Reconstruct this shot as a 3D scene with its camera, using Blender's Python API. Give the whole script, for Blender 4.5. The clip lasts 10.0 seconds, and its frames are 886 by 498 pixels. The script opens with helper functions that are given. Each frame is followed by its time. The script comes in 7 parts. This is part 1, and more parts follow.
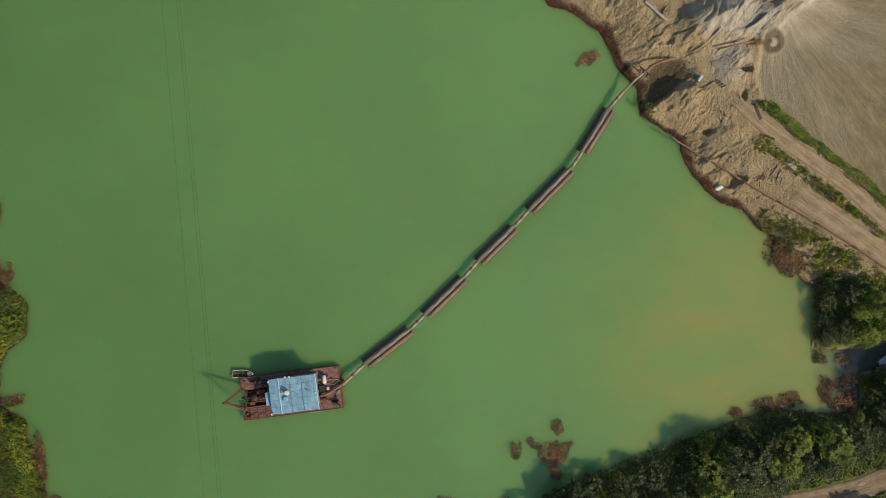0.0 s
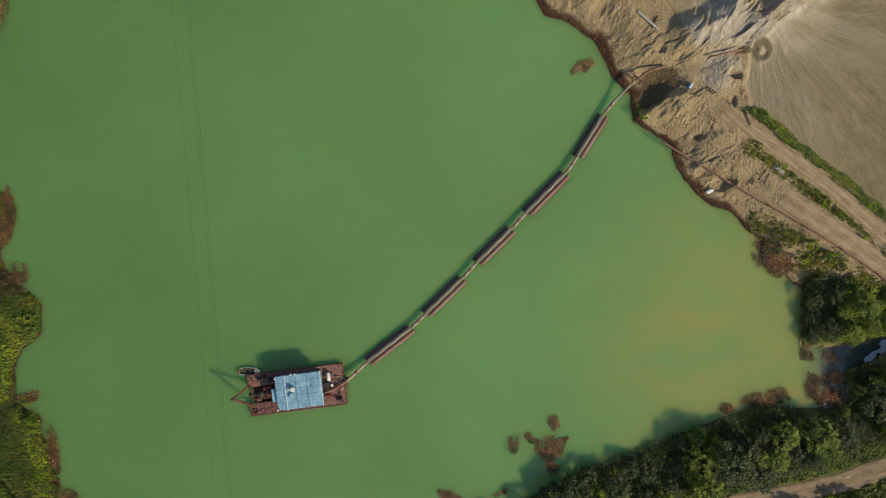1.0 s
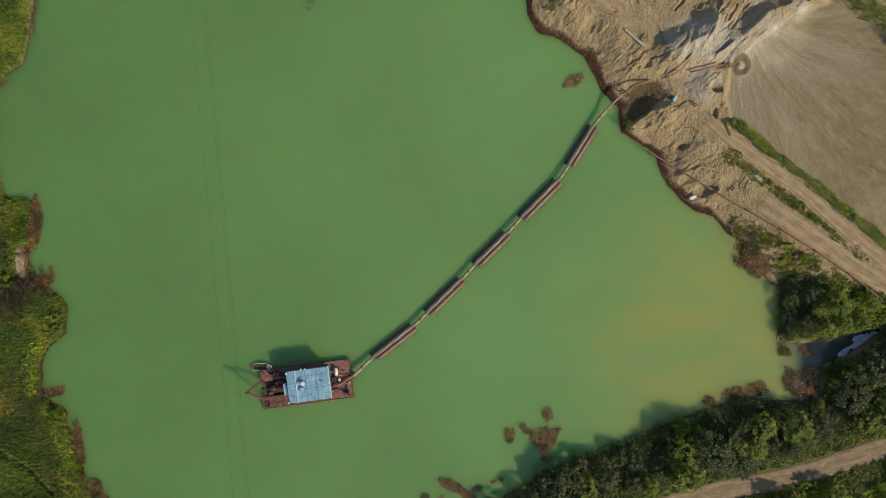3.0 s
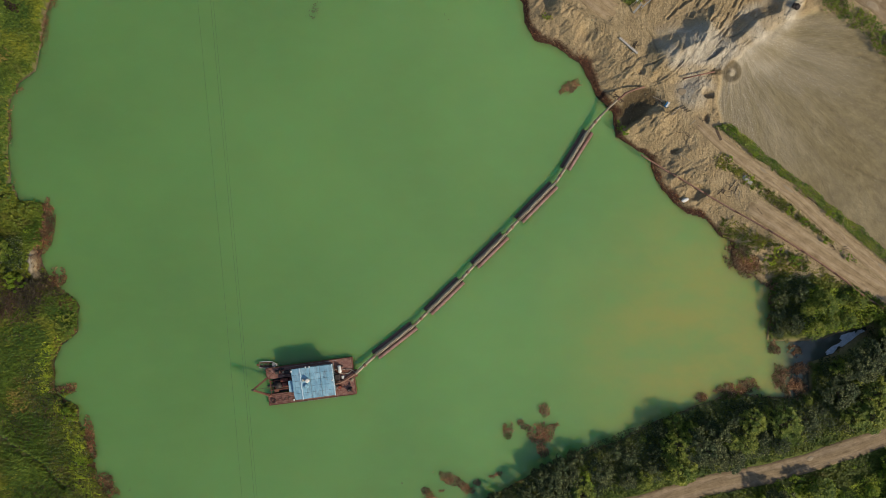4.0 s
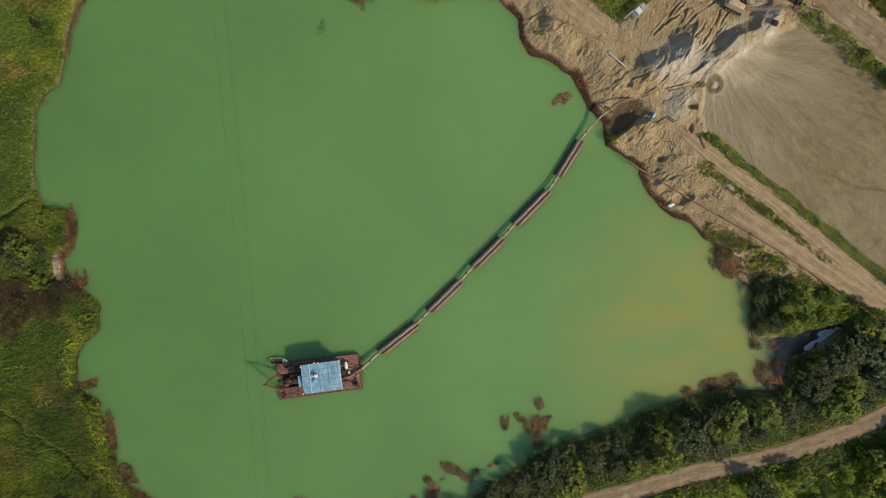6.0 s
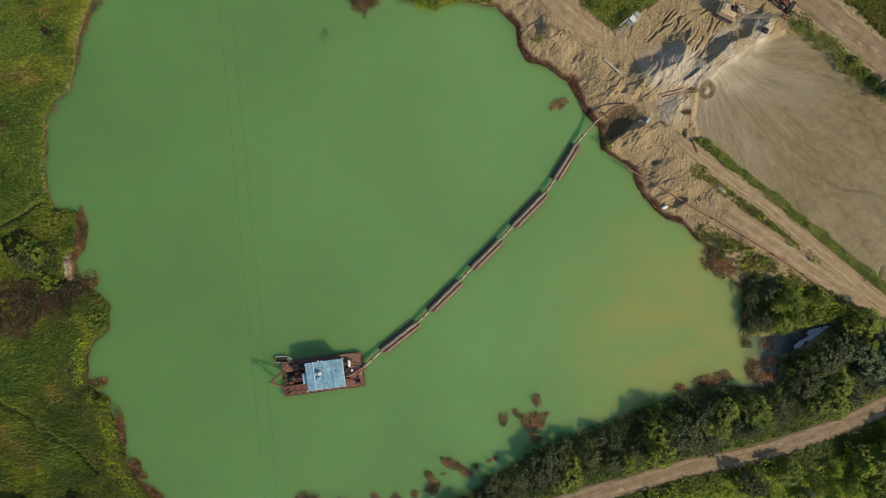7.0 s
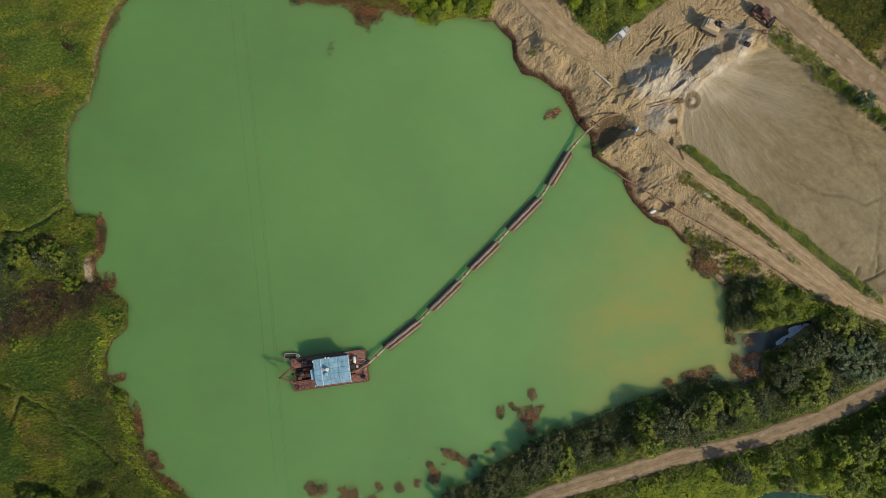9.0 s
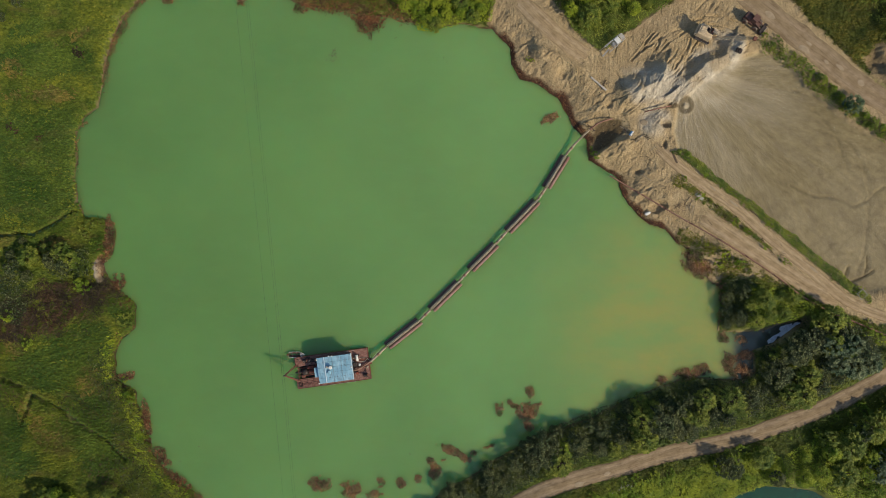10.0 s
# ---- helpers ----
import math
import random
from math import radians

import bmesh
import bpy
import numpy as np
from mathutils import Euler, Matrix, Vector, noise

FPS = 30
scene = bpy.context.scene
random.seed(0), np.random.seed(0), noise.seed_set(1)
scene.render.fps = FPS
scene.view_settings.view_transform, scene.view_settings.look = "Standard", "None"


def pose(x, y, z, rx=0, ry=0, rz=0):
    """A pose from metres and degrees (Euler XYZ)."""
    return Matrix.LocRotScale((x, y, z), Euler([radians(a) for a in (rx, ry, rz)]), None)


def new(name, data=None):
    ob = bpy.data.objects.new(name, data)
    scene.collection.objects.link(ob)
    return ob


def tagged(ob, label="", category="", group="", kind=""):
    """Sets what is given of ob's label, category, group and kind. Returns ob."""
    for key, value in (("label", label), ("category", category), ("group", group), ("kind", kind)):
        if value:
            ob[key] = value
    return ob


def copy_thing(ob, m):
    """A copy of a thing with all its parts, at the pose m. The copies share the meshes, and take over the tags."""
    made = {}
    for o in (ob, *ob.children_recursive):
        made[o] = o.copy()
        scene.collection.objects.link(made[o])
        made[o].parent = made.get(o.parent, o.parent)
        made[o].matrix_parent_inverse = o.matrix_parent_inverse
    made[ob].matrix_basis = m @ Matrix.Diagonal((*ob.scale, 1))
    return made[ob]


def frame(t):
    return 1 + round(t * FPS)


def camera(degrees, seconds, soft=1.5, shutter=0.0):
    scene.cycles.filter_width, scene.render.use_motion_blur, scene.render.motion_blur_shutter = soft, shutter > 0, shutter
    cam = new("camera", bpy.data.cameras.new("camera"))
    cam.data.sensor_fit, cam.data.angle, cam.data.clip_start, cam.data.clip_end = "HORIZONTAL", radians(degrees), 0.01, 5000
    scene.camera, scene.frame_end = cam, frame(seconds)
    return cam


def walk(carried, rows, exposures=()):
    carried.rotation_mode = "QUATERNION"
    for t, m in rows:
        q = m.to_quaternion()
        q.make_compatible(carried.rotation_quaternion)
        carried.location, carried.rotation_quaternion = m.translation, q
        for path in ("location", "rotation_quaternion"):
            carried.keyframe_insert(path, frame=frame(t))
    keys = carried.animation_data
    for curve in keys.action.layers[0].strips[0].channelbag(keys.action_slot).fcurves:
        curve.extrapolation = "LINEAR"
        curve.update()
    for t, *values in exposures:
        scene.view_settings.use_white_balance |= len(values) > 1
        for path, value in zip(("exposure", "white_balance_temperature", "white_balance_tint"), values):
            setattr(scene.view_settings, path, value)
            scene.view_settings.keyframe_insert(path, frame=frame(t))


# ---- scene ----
# The camera: a drone that climbs straight up over a flooded gravel pit, looking down.
cam = camera(72.0, 10.0, soft=0.5)
PATH = [
    (0.0, pose(0.784, -0.961, 108.100, 0.3959, 0.3838, 0.0982)),
    (2.5, pose(0.886, -0.316, 117.521, 0.3893, 0.4148, -0.0470)),
    (5.0, pose(0.987, 0.328, 126.942, 0.3828, 0.4458, -0.1921)),
    (7.5, pose(1.088, 0.973, 136.363, 0.3763, 0.4768, -0.3373)),
    (10.0, pose(1.189, 1.617, 145.784, 0.3697, 0.5077, -0.4825)),
]
walk(cam, PATH, exposures=((0.0, -0.07), (5.0, 0.0), (10.0, 0.05)))

# Light: a low morning sun from the south-east and a clear sky.
SUN_ELEVATION, SUN_AZIMUTH = radians(34), radians(127.7)
world = bpy.data.worlds.new("sky")
scene.world = world
world.use_nodes = True
wn = world.node_tree.nodes
sky = wn.new("ShaderNodeTexSky")
sky.sky_type, sky.sun_disc = "NISHITA", False
sky.sun_elevation, sky.sun_rotation = SUN_ELEVATION, SUN_AZIMUTH
world.node_tree.links.new(sky.outputs[0], wn["Background"].inputs[0])
wn["Background"].inputs[1].default_value = 0.14
sun = new("sun", bpy.data.lights.new("sun", "SUN"))
sun.data.energy, sun.data.angle, sun.data.color = 4.2, radians(0.5), (1.0, 0.88, 0.68)
to_sun = Vector((math.cos(SUN_ELEVATION) * math.sin(SUN_AZIMUTH), math.cos(SUN_ELEVATION) * math.cos(SUN_AZIMUTH), math.sin(SUN_ELEVATION)))
sun.matrix_world = Matrix.LocRotScale(Vector((60, -60, 90)), to_sun.to_track_quat("Z", "Y"), None)


# ---- materials ----
class Mat:
    """A small builder of node materials."""

    def __init__(self, name, rough=0.8, metal=0.0):
        self.m = bpy.data.materials.new(name)
        self.m.use_nodes = True
        self.n, self.l = self.m.node_tree.nodes, self.m.node_tree.links
        self.b = self.n["Principled BSDF"]
        self.b.inputs["Roughness"].default_value = rough
        self.b.inputs["Metallic"].default_value = metal
        self.b.inputs["Specular IOR Level"].default_value = 0.25
        self.pos = self.n.new("ShaderNodeNewGeometry").outputs["Position"]

    def put(self, src, socket):
        if hasattr(src, "is_output"):
            self.l.new(src, socket)
        else:
            socket.default_value = src

    def noise(self, size, detail=4.0, rough=0.55, vector=None, stretch=None):
        """Noise whose features are about size metres wide."""
        v = vector or self.pos
        if stretch:
            mp = self.n.new("ShaderNodeMapping")
            self.l.new(v, mp.inputs["Vector"])
            mp.inputs["Rotation"].default_value = (0, 0, radians(stretch[0]))
            mp.inputs["Scale"].default_value = (1, stretch[1], 1)
            v = mp.outputs[0]
        t = self.n.new("ShaderNodeTexNoise")
        self.l.new(v, t.inputs["Vector"])
        t.inputs["Scale"].default_value, t.inputs["Detail"].default_value, t.inputs["Roughness"].default_value = 1.0 / size, detail, rough
        return t.outputs["Fac"]

    def ramp(self, fac, stops):
        r = self.n.new("ShaderNodeValToRGB")
        self.l.new(fac, r.inputs[0])
        e = r.color_ramp.elements
        while len(e) < len(stops):
            e.new(0.5)
        for k, (at, col) in enumerate(stops):
            e[k].position = at
            e[k].color = (*col, 1) if hasattr(col, "__len__") else (col, col, col, 1)
        return r.outputs[0]

    def mix(self, fac, a, b, mode="MIX"):
        x = self.n.new("ShaderNodeMix")
        x.data_type, x.blend_type = "RGBA", mode
        for src, sock in ((fac, x.inputs[0]), (a, x.inputs[6]), (b, x.inputs[7])):
            if isinstance(src, tuple):
                src = (*src, 1)
            self.put(src, sock)
        return x.outputs[2]

    def math(self, op, a, b=0.0):
        x = self.n.new("ShaderNodeMath")
        x.operation = op
        x.use_clamp = op in ("MULTIPLY", "ADD", "SUBTRACT")
        self.put(a, x.inputs[0])
        self.put(b, x.inputs[1])
        return x.outputs[0]

    def attr(self, name):
        a = self.n.new("ShaderNodeAttribute")
        a.attribute_name = name
        return a.outputs["Fac"]

    def island(self):
        return self.n.new("ShaderNodeNewGeometry").outputs["Random Per Island"]

    def rand(self):
        return self.n.new("ShaderNodeObjectInfo").outputs["Random"]

    def local(self):
        return self.n.new("ShaderNodeTexCoord").outputs["Object"]

    def bump(self, height, distance=0.05, strength=0.6):
        x = self.n.new("ShaderNodeBump")
        self.l.new(height, x.inputs["Height"])
        x.inputs["Distance"].default_value, x.inputs["Strength"].default_value = distance, strength
        self.l.new(x.outputs[0], self.b.inputs["Normal"])

    def colour(self, src):
        self.put((*src, 1) if isinstance(src, tuple) else src, self.b.inputs["Base Color"])
        return self


def plain(name, col, rough=0.7, metal=0.0, spread=0.35, size=0.6, bump=0.01):
    """Paint, wood or metal with blotches at two scales and a slight grain."""
    q = Mat(name, rough, metal)
    dark = tuple(c * (1 - spread) for c in col)
    lite = tuple(min(1, c * (1 + spread * 0.6)) for c in col)
    v = q.local()
    a = q.ramp(q.noise(size, 5, 0.65, v), [(0.3, dark), (0.7, lite)])
    b = q.ramp(q.noise(size * 0.12, 3, 0.6, v), [(0.3, 0.72), (0.7, 1.0)])
    q.colour(q.mix(1.0, a, b, "MULTIPLY"))
    q.bump(q.noise(size * 0.1, 3, 0.6, v), bump)
    return q.m


def rusty(name, col, rust=(0.12, 0.045, 0.028), amount=0.5, rough=0.75, size=0.7):
    """Old paint broken by rust."""
    q = Mat(name, rough, 0.0)
    v = q.local()
    n = q.noise(size, 7, 0.7, v)
    f = q.ramp(n, [(max(0.0, 0.55 - amount * 0.3), 1.0), (0.75 - amount * 0.15, 0.0)])
    r = q.ramp(q.noise(size * 0.25, 5, 0.7, v), [(0.25, tuple(c * 0.45 for c in rust)), (0.75, tuple(c * 1.5 for c in rust))])
    p = q.ramp(q.noise(size * 0.5, 4, 0.6, v), [(0.25, tuple(c * 0.75 for c in col)), (0.75, col)])
    q.colour(q.mix(f, p, r))
    q.bump(q.noise(size * 0.1, 3, 0.6, v), 0.012)
    return q.m


def foliage(name, stops, patch=6.0, deep=0.34, dry=None, tuft=0.0):
    """Leaves: each one its own tone, with wide patches of lusher and drier growth."""
    q = Mat(name, 0.55)
    tone = q.island()
    if tuft:
        # whole tufts share a tone, single blades differ little
        lay = q.ramp(q.noise(tuft * 0.62, 4, 0.65, stretch=(25, 1.7)), [(0.34, 0.0), (0.66, 1.0)])
        tone = q.math("ADD", q.math("MULTIPLY", lay, 0.84), q.math("MULTIPLY", tone, 0.16))
    a = q.ramp(tone, stops)
    b = q.ramp(q.noise(patch, 4, 0.6), [(0.34, (deep, deep + 0.14, deep + 0.03)), (0.46, (0.7 + deep * 0.2, 0.85, 0.8)), (0.55, (1.05, 1.0, 0.85)), (0.68, (1.32, 1.2, 0.95))])
    c = q.mix(1.0, a, b, "MULTIPLY")
    if dry:
        # withered streaks laid over by the wind
        c = q.mix(q.ramp(q.noise(9, 5, 0.65, stretch=(20, 2.4)), [(0.56, 0.0), (0.70, 0.6)]), c, dry)
    q.colour(c)
    q.b.inputs["Specular IOR Level"].default_value = 0.2
    # thin leaves let some light through
    thin = q.n.new("ShaderNodeBsdfTranslucent")
    q.l.new(q.b.inputs["Base Color"].links[0].from_socket, thin.inputs["Color"])
    both = q.n.new("ShaderNodeMixShader")
    both.inputs[0].default_value = 0.28
    q.l.new(q.b.outputs[0], both.inputs[1])
    q.l.new(thin.outputs[0], both.inputs[2])
    q.l.new(both.outputs[0], q.n["Material Output"].inputs["Surface"])
    return q.m


# Cloudy green pit water: light sinks in and spreads before it comes back.
def water_material(name, clear, plume, glossy=0.12):
    q = Mat(name, glossy)
    big = q.noise(34, 3, 0.5)
    streak = q.noise(7, 4, 0.6, stretch=(-38, 2.2))
    body = q.ramp(big, [(0.3, tuple(c * 0.9 for c in clear)), (0.7, tuple(c * 1.08 for c in clear))])
    body = q.mix(q.ramp(streak, [(0.45, 0.0), (0.75, 0.25)]), body, tuple(c * 1.12 for c in clear))
    if plume:
        sep = q.n.new("ShaderNodeSeparateXYZ")
        q.l.new(q.pos, sep.inputs[0])
        # silt washed in by the creek at the eastern corner
        d = q.n.new("ShaderNodeVectorMath")
        d.operation = "DISTANCE"
        q.l.new(q.pos, d.inputs[0])
        d.inputs[1].default_value = (57, -17, 0)
        warp = q.math("MULTIPLY", q.noise(16, 5, 0.6, stretch=(20, 1.8)), 1.0)
        near = q.n.new("ShaderNodeMapRange")
        q.l.new(d.outputs["Value"], near.inputs[0])
        near.inputs[1].default_value, near.inputs[2].default_value = 46, 6
        near.interpolation_type = "SMOOTHERSTEP"
        f = q.math("MULTIPLY", near.outputs[0], q.ramp(warp, [(0.32, 0.3), (0.62, 1.0)]))
        body = q.mix(f, body, plume)
        # paler over the middle; lens falloff at the western edge painted into the colour
        west = q.n.new("ShaderNodeMapRange")
        q.l.new(sep.outputs[0], west.inputs[0])
        west.inputs[1].default_value, west.inputs[2].default_value = -78, 12
        body = q.mix(west.outputs[0], q.mix(1.0, body, (0.71, 0.765, 0.67), "MULTIPLY"), body)
    if plume:
        # the shallow creek comes in grey
        mouth = q.n.new("ShaderNodeMapRange")
        q.l.new(q.math("ADD", q.math("MULTIPLY", sep.outputs[0], 0.01), q.math("MULTIPLY", q.noise(3, 4), 0.05)), mouth.inputs[0])
        mouth.inputs[1].default_value, mouth.inputs[2].default_value = 0.68, 0.735
        body = q.mix(mouth.outputs[0], body, (0.085, 0.10, 0.08))
    q.colour(body)
    q.b.inputs["Subsurface Weight"].default_value = 1.0
    q.b.inputs["Subsurface Radius"].default_value = (0.45, 1.0, 1.5)
    q.b.inputs["Subsurface Scale"].default_value = 10.0
    q.b.inputs["Specular IOR Level"].default_value = 0.4
    q.bump(q.noise(0.5, 3, 0.6, stretch=(30, 1.6)), 0.006, 0.25)
    return q.m


M_WATER = water_material("turbid_water", (0.153, 0.283, 0.093), (0.268, 0.288, 0.084))
M_POND = water_material("pond_water", (0.010, 0.062, 0.032), None)


def ground_material():
    q = Mat("pit_ground", 0.9)
    fine = q.noise(0.35, 6, 0.65)
    mid = q.noise(2.6, 6, 0.6)
    wide = q.noise(14, 4, 0.5)
    sand = q.ramp(mid, [(0.25, (0.275, 0.197, 0.101)), (0.5, (0.365, 0.268, 0.140)), (0.78, (0.46, 0.346, 0.190))])
    sand = q.mix(1.0, sand, q.ramp(fine, [(0.3, 0.68), (0.62, 1.12)]), "MULTIPLY")
    sand = q.mix(q.ramp(wide, [(0.45, 0.0), (0.7, 0.45)]), sand, (0.29, 0.215, 0.125))
    # washed pale gravel of the spoil heaps
    pale = q.ramp(q.noise(1.2, 6, 0.7), [(0.3, (0.30, 0.258, 0.188)), (0.7, (0.50, 0.434, 0.328))])
    # silt fan with flow lines
    cb = q.n.new("ShaderNodeCombineXYZ")
    q.l.new(q.attr("flow_a"), cb.inputs[0])
    q.l.new(q.attr("flow_r"), cb.inputs[1])
    flow = q.noise(1.1, 8, 0.72, cb.outputs[0])
    silt = q.ramp(flow, [(0.28, (0.124, 0.094, 0.044)), (0.5, (0.175, 0.136, 0.064)), (0.62, (0.203, 0.160, 0.077)), (0.78, (0.294, 0.242, 0.131))])
    # finer threads of current, and grains of washed gravel that thin out down the fan
    cb2 = q.n.new("ShaderNodeCombineXYZ")
    q.l.new(q.math("ADD", q.attr("flow_a"), q.math("MULTIPLY", wide, 1.6)), cb2.inputs[0])
    q.l.new(q.attr("flow_r"), cb2.inputs[1])
    cb2.inputs[0].links[0].from_node.use_clamp = False
    thread = q.noise(0.34, 6, 0.72, cb2.outputs[0])
    silt = q.mix(1.0, silt, q.ramp(thread, [(0.3, (0.72, 0.71, 0.69)), (0.5, (1.0, 1.0, 1.0)), (0.72, (1.32, 1.32, 1.3))]), "MULTIPLY")
    grain = q.ramp(q.noise(0.22, 3, 0.7), [(0.56, 0.0), (0.66, 1.0)])
    shoal = q.ramp(q.noise(5.0, 5, 0.7, cb.outputs[0]), [(0.44, 0.0), (0.6, 0.75)])
    apex = q.n.new("ShaderNodeMapRange")
    q.l.new(q.attr("flow_r"), apex.inputs[0])
    apex.inputs[1].default_value, apex.inputs[2].default_value = 5.5, 1.0
    apex.inputs[3].default_value, apex.inputs[4].default_value = 0.28, 1.0
    near_apex = q.math("MULTIPLY", apex.outputs[0], q.math("ADD", 0.35, shoal))
    silt = q.mix(q.math("MULTIPLY", near_apex, 0.55), silt, (0.40, 0.335, 0.235))
    silt = q.mix(q.math("MULTIPLY", grain, q.math("MULTIPLY", near_apex, 0.6)), silt, (0.60, 0.54, 0.43))
    silt = q.mix(q.ramp(wide, [(0.4, 0.0), (0.65, 0.6)]), silt, q.mix(1.0, silt, (0.86, 0.86, 0.84), "MULTIPLY"))
    g = q.mix(q.attr("basin"), sand, silt)
    g = q.mix(q.attr("pale"), g, pale)
    wet = q.mix(1.0, g, (0.37, 0.35, 0.32), "MULTIPLY")
    g = q.mix(q.attr("wet"), g, wet)
    litter = q.ramp(q.noise(0.3, 5, 0.7), [(0.3, (0.03, 0.013, 0.008)), (0.7, (0.10, 0.045, 0.027))])
    g = q.mix(q.attr("litter"), g, litter)
    soil = q.ramp(q.noise(0.9, 6, 0.7), [(0.3, (0.065, 0.078, 0.014)), (0.6, (0.120, 0.138, 0.024)), (0.8, (0.175, 0.165, 0.045))])
    g = q.mix(q.attr("green"), g, soil)
    bed = q.ramp(mid, [(0.3, (0.06, 0.05, 0.03)), (0.7, (0.10, 0.09, 0.05))])
    g = q.mix(q.attr("bed"), g, bed)
    q.colour(g)
    # scrape marks of the grab run two ways
    one, two = q.noise(0.8, 5, 0.6, stretch=(35, 0.22)), q.noise(0.7, 5, 0.6, stretch=(-55, 0.25))
    scrape = q.mix(q.ramp(q.noise(6, 2), [(0.42, 0.0), (0.58, 1.0)]), one, two)
    amount = q.math("SUBTRACT", 1.0, q.math("ADD", q.math("MULTIPLY", q.attr("basin"), 0.85), q.attr("green")))
    rough_h = q.math("MULTIPLY", q.math("ADD", q.math("MULTIPLY", scrape, 0.42), q.math("MULTIPLY", q.noise(0.45, 6, 0.75), 0.3)), amount)
    streaks = q.math("MULTIPLY", q.math("MULTIPLY", flow, 0.22), q.attr("basin"))
    q.bump(q.math("ADD", q.math("ADD", q.math("MULTIPLY", fine, 0.035), rough_h), streaks), 1.4, 1.0)
    return q.m


def road_material(name, dust):
    q = Mat(name, 0.95)
    mid = q.noise(2.2, 5, 0.6)
    fine = q.noise(0.25, 5, 0.65)
    c = q.ramp(mid, [(0.3, (0.191, 0.134, 0.074)), (0.55, (0.256, 0.186, 0.106)), (0.78, (0.321, 0.239, 0.143))])
    c = q.mix(1.0, c, q.ramp(fine, [(0.25, 0.75), (0.65, 1.0)]), "MULTIPLY")
    # packed wheel lanes are paler than the loose crown and verges
    lane = q.math("MULTIPLY", q.attr("lane"), q.ramp(q.noise(1.1, 4), [(0.3, 0.2), (0.7, 0.8)]))
    c = q.mix(lane, c, (0.31, 0.235, 0.155))
    cb = q.n.new("ShaderNodeCombineXYZ")
    q.l.new(q.attr("across"), cb.inputs[0])
    q.l.new(q.attr("along"), cb.inputs[1])
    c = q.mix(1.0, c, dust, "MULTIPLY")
    lines = q.noise(0.35, 5, 0.7, cb.outputs[0])
    c = q.mix(1.0, c, q.ramp(lines, [(0.32, (0.66, 0.64, 0.62)), (0.5, (1.0, 1.0, 1.0)), (0.7, (1.14, 1.13, 1.1))]), "MULTIPLY")
    q.colour(c)
    q.bump(q.math("ADD", q.math("MULTIPLY", fine, 0.4), q.math("MULTIPLY", lines, 0.6)), 0.16, 0.8)
    return q.m


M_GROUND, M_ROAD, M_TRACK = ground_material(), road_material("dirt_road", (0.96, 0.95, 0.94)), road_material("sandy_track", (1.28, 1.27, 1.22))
M_GRASS = foliage("meadow_grass", [(0.0, (0.062, 0.090, 0.013)), (0.5, (0.120, 0.152, 0.019)), (0.92, (0.19, 0.213, 0.026)), (1.0, (0.235, 0.215, 0.05))], 7.0, 0.42, (0.15, 0.118, 0.034), 1.3)
M_SEDGE = foliage("lush_sedge", [(0.0, (0.034, 0.064, 0.012)), (0.5, (0.070, 0.116, 0.018)), (0.92, (0.118, 0.175, 0.024)), (1.0, (0.15, 0.18, 0.035))], 11.0, 0.6, (0.11, 0.115, 0.03), 1.1)
M_CORNER = foliage("mixed_rough_grass", [(0.0, (0.062, 0.072, 0.014)), (0.5, (0.135, 0.140, 0.026)), (1.0, (0.25, 0.225, 0.05))], 4.0, 0.45, (0.16, 0.12, 0.04), 1.2)
M_DRYGRASS = foliage("withered_grass", [(0.0, (0.085, 0.075, 0.022)), (0.5, (0.165, 0.140, 0.036)), (1.0, (0.27, 0.215, 0.070))], 6.0, 0.6, None, 1.2)
M_LIME = foliage("lush_weeds", [(0.0, (0.175, 0.235, 0.017)), (0.6, (0.265, 0.340, 0.025)), (1.0, (0.36, 0.425, 0.040))], 4.0, 0.55)
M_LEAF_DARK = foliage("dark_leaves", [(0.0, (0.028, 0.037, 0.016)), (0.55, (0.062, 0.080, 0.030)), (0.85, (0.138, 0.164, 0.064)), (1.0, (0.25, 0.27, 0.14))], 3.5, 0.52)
M_LEAF_MID = foliage("green_leaves", [(0.0, (0.102, 0.134, 0.022)), (0.6, (0.182, 0.226, 0.034)), (1.0, (0.28, 0.31, 0.056))], 3.5, 0.42)
M_LEAF_BRIGHT = foliage("bright_leaves", [(0.0, (0.130, 0.182, 0.015)), (0.6, (0.225, 0.295, 0.024)), (1.0, (0.34, 0.39, 0.045))], 5.0)
M_LEAF_PALE = foliage("silvery_leaves", [(0.0, (0.068, 0.092, 0.047)), (0.6, (0.151, 0.193, 0.104)), (1.0, (0.233, 0.271, 0.155))], 5.0)
M_SCRUB = foliage("dry_scrub", [(0.0, (0.028, 0.018, 0.012)), (0.6, (0.079, 0.051, 0.030)), (1.0, (0.140, 0.092, 0.051))], 5.0)
M_LITTER = foliage("dead_reeds", [(0.0, (0.054, 0.022, 0.012)), (0.5, (0.162, 0.068, 0.033)), (0.85, (0.270, 0.135, 0.065)), (1.0, (0.459, 0.297, 0.169))], 3.0)
M_OLIVE = foliage("olive_grass", [(0.0, (0.115, 0.128, 0.020)), (0.5, (0.190, 0.195, 0.032)), (0.88, (0.26, 0.25, 0.046)), (1.0, (0.31, 0.26, 0.075))], 3.0, 0.62, None, 1.0)
M_REED = foliage("drifted_reeds", [(0.0, (0.092, 0.040, 0.023)), (0.5, (0.253, 0.127, 0.069)), (1.0, (0.518, 0.346, 0.219))], 3.0)
M_BARK = plain("bark", (0.10, 0.075, 0.05), 0.9, size=0.3)


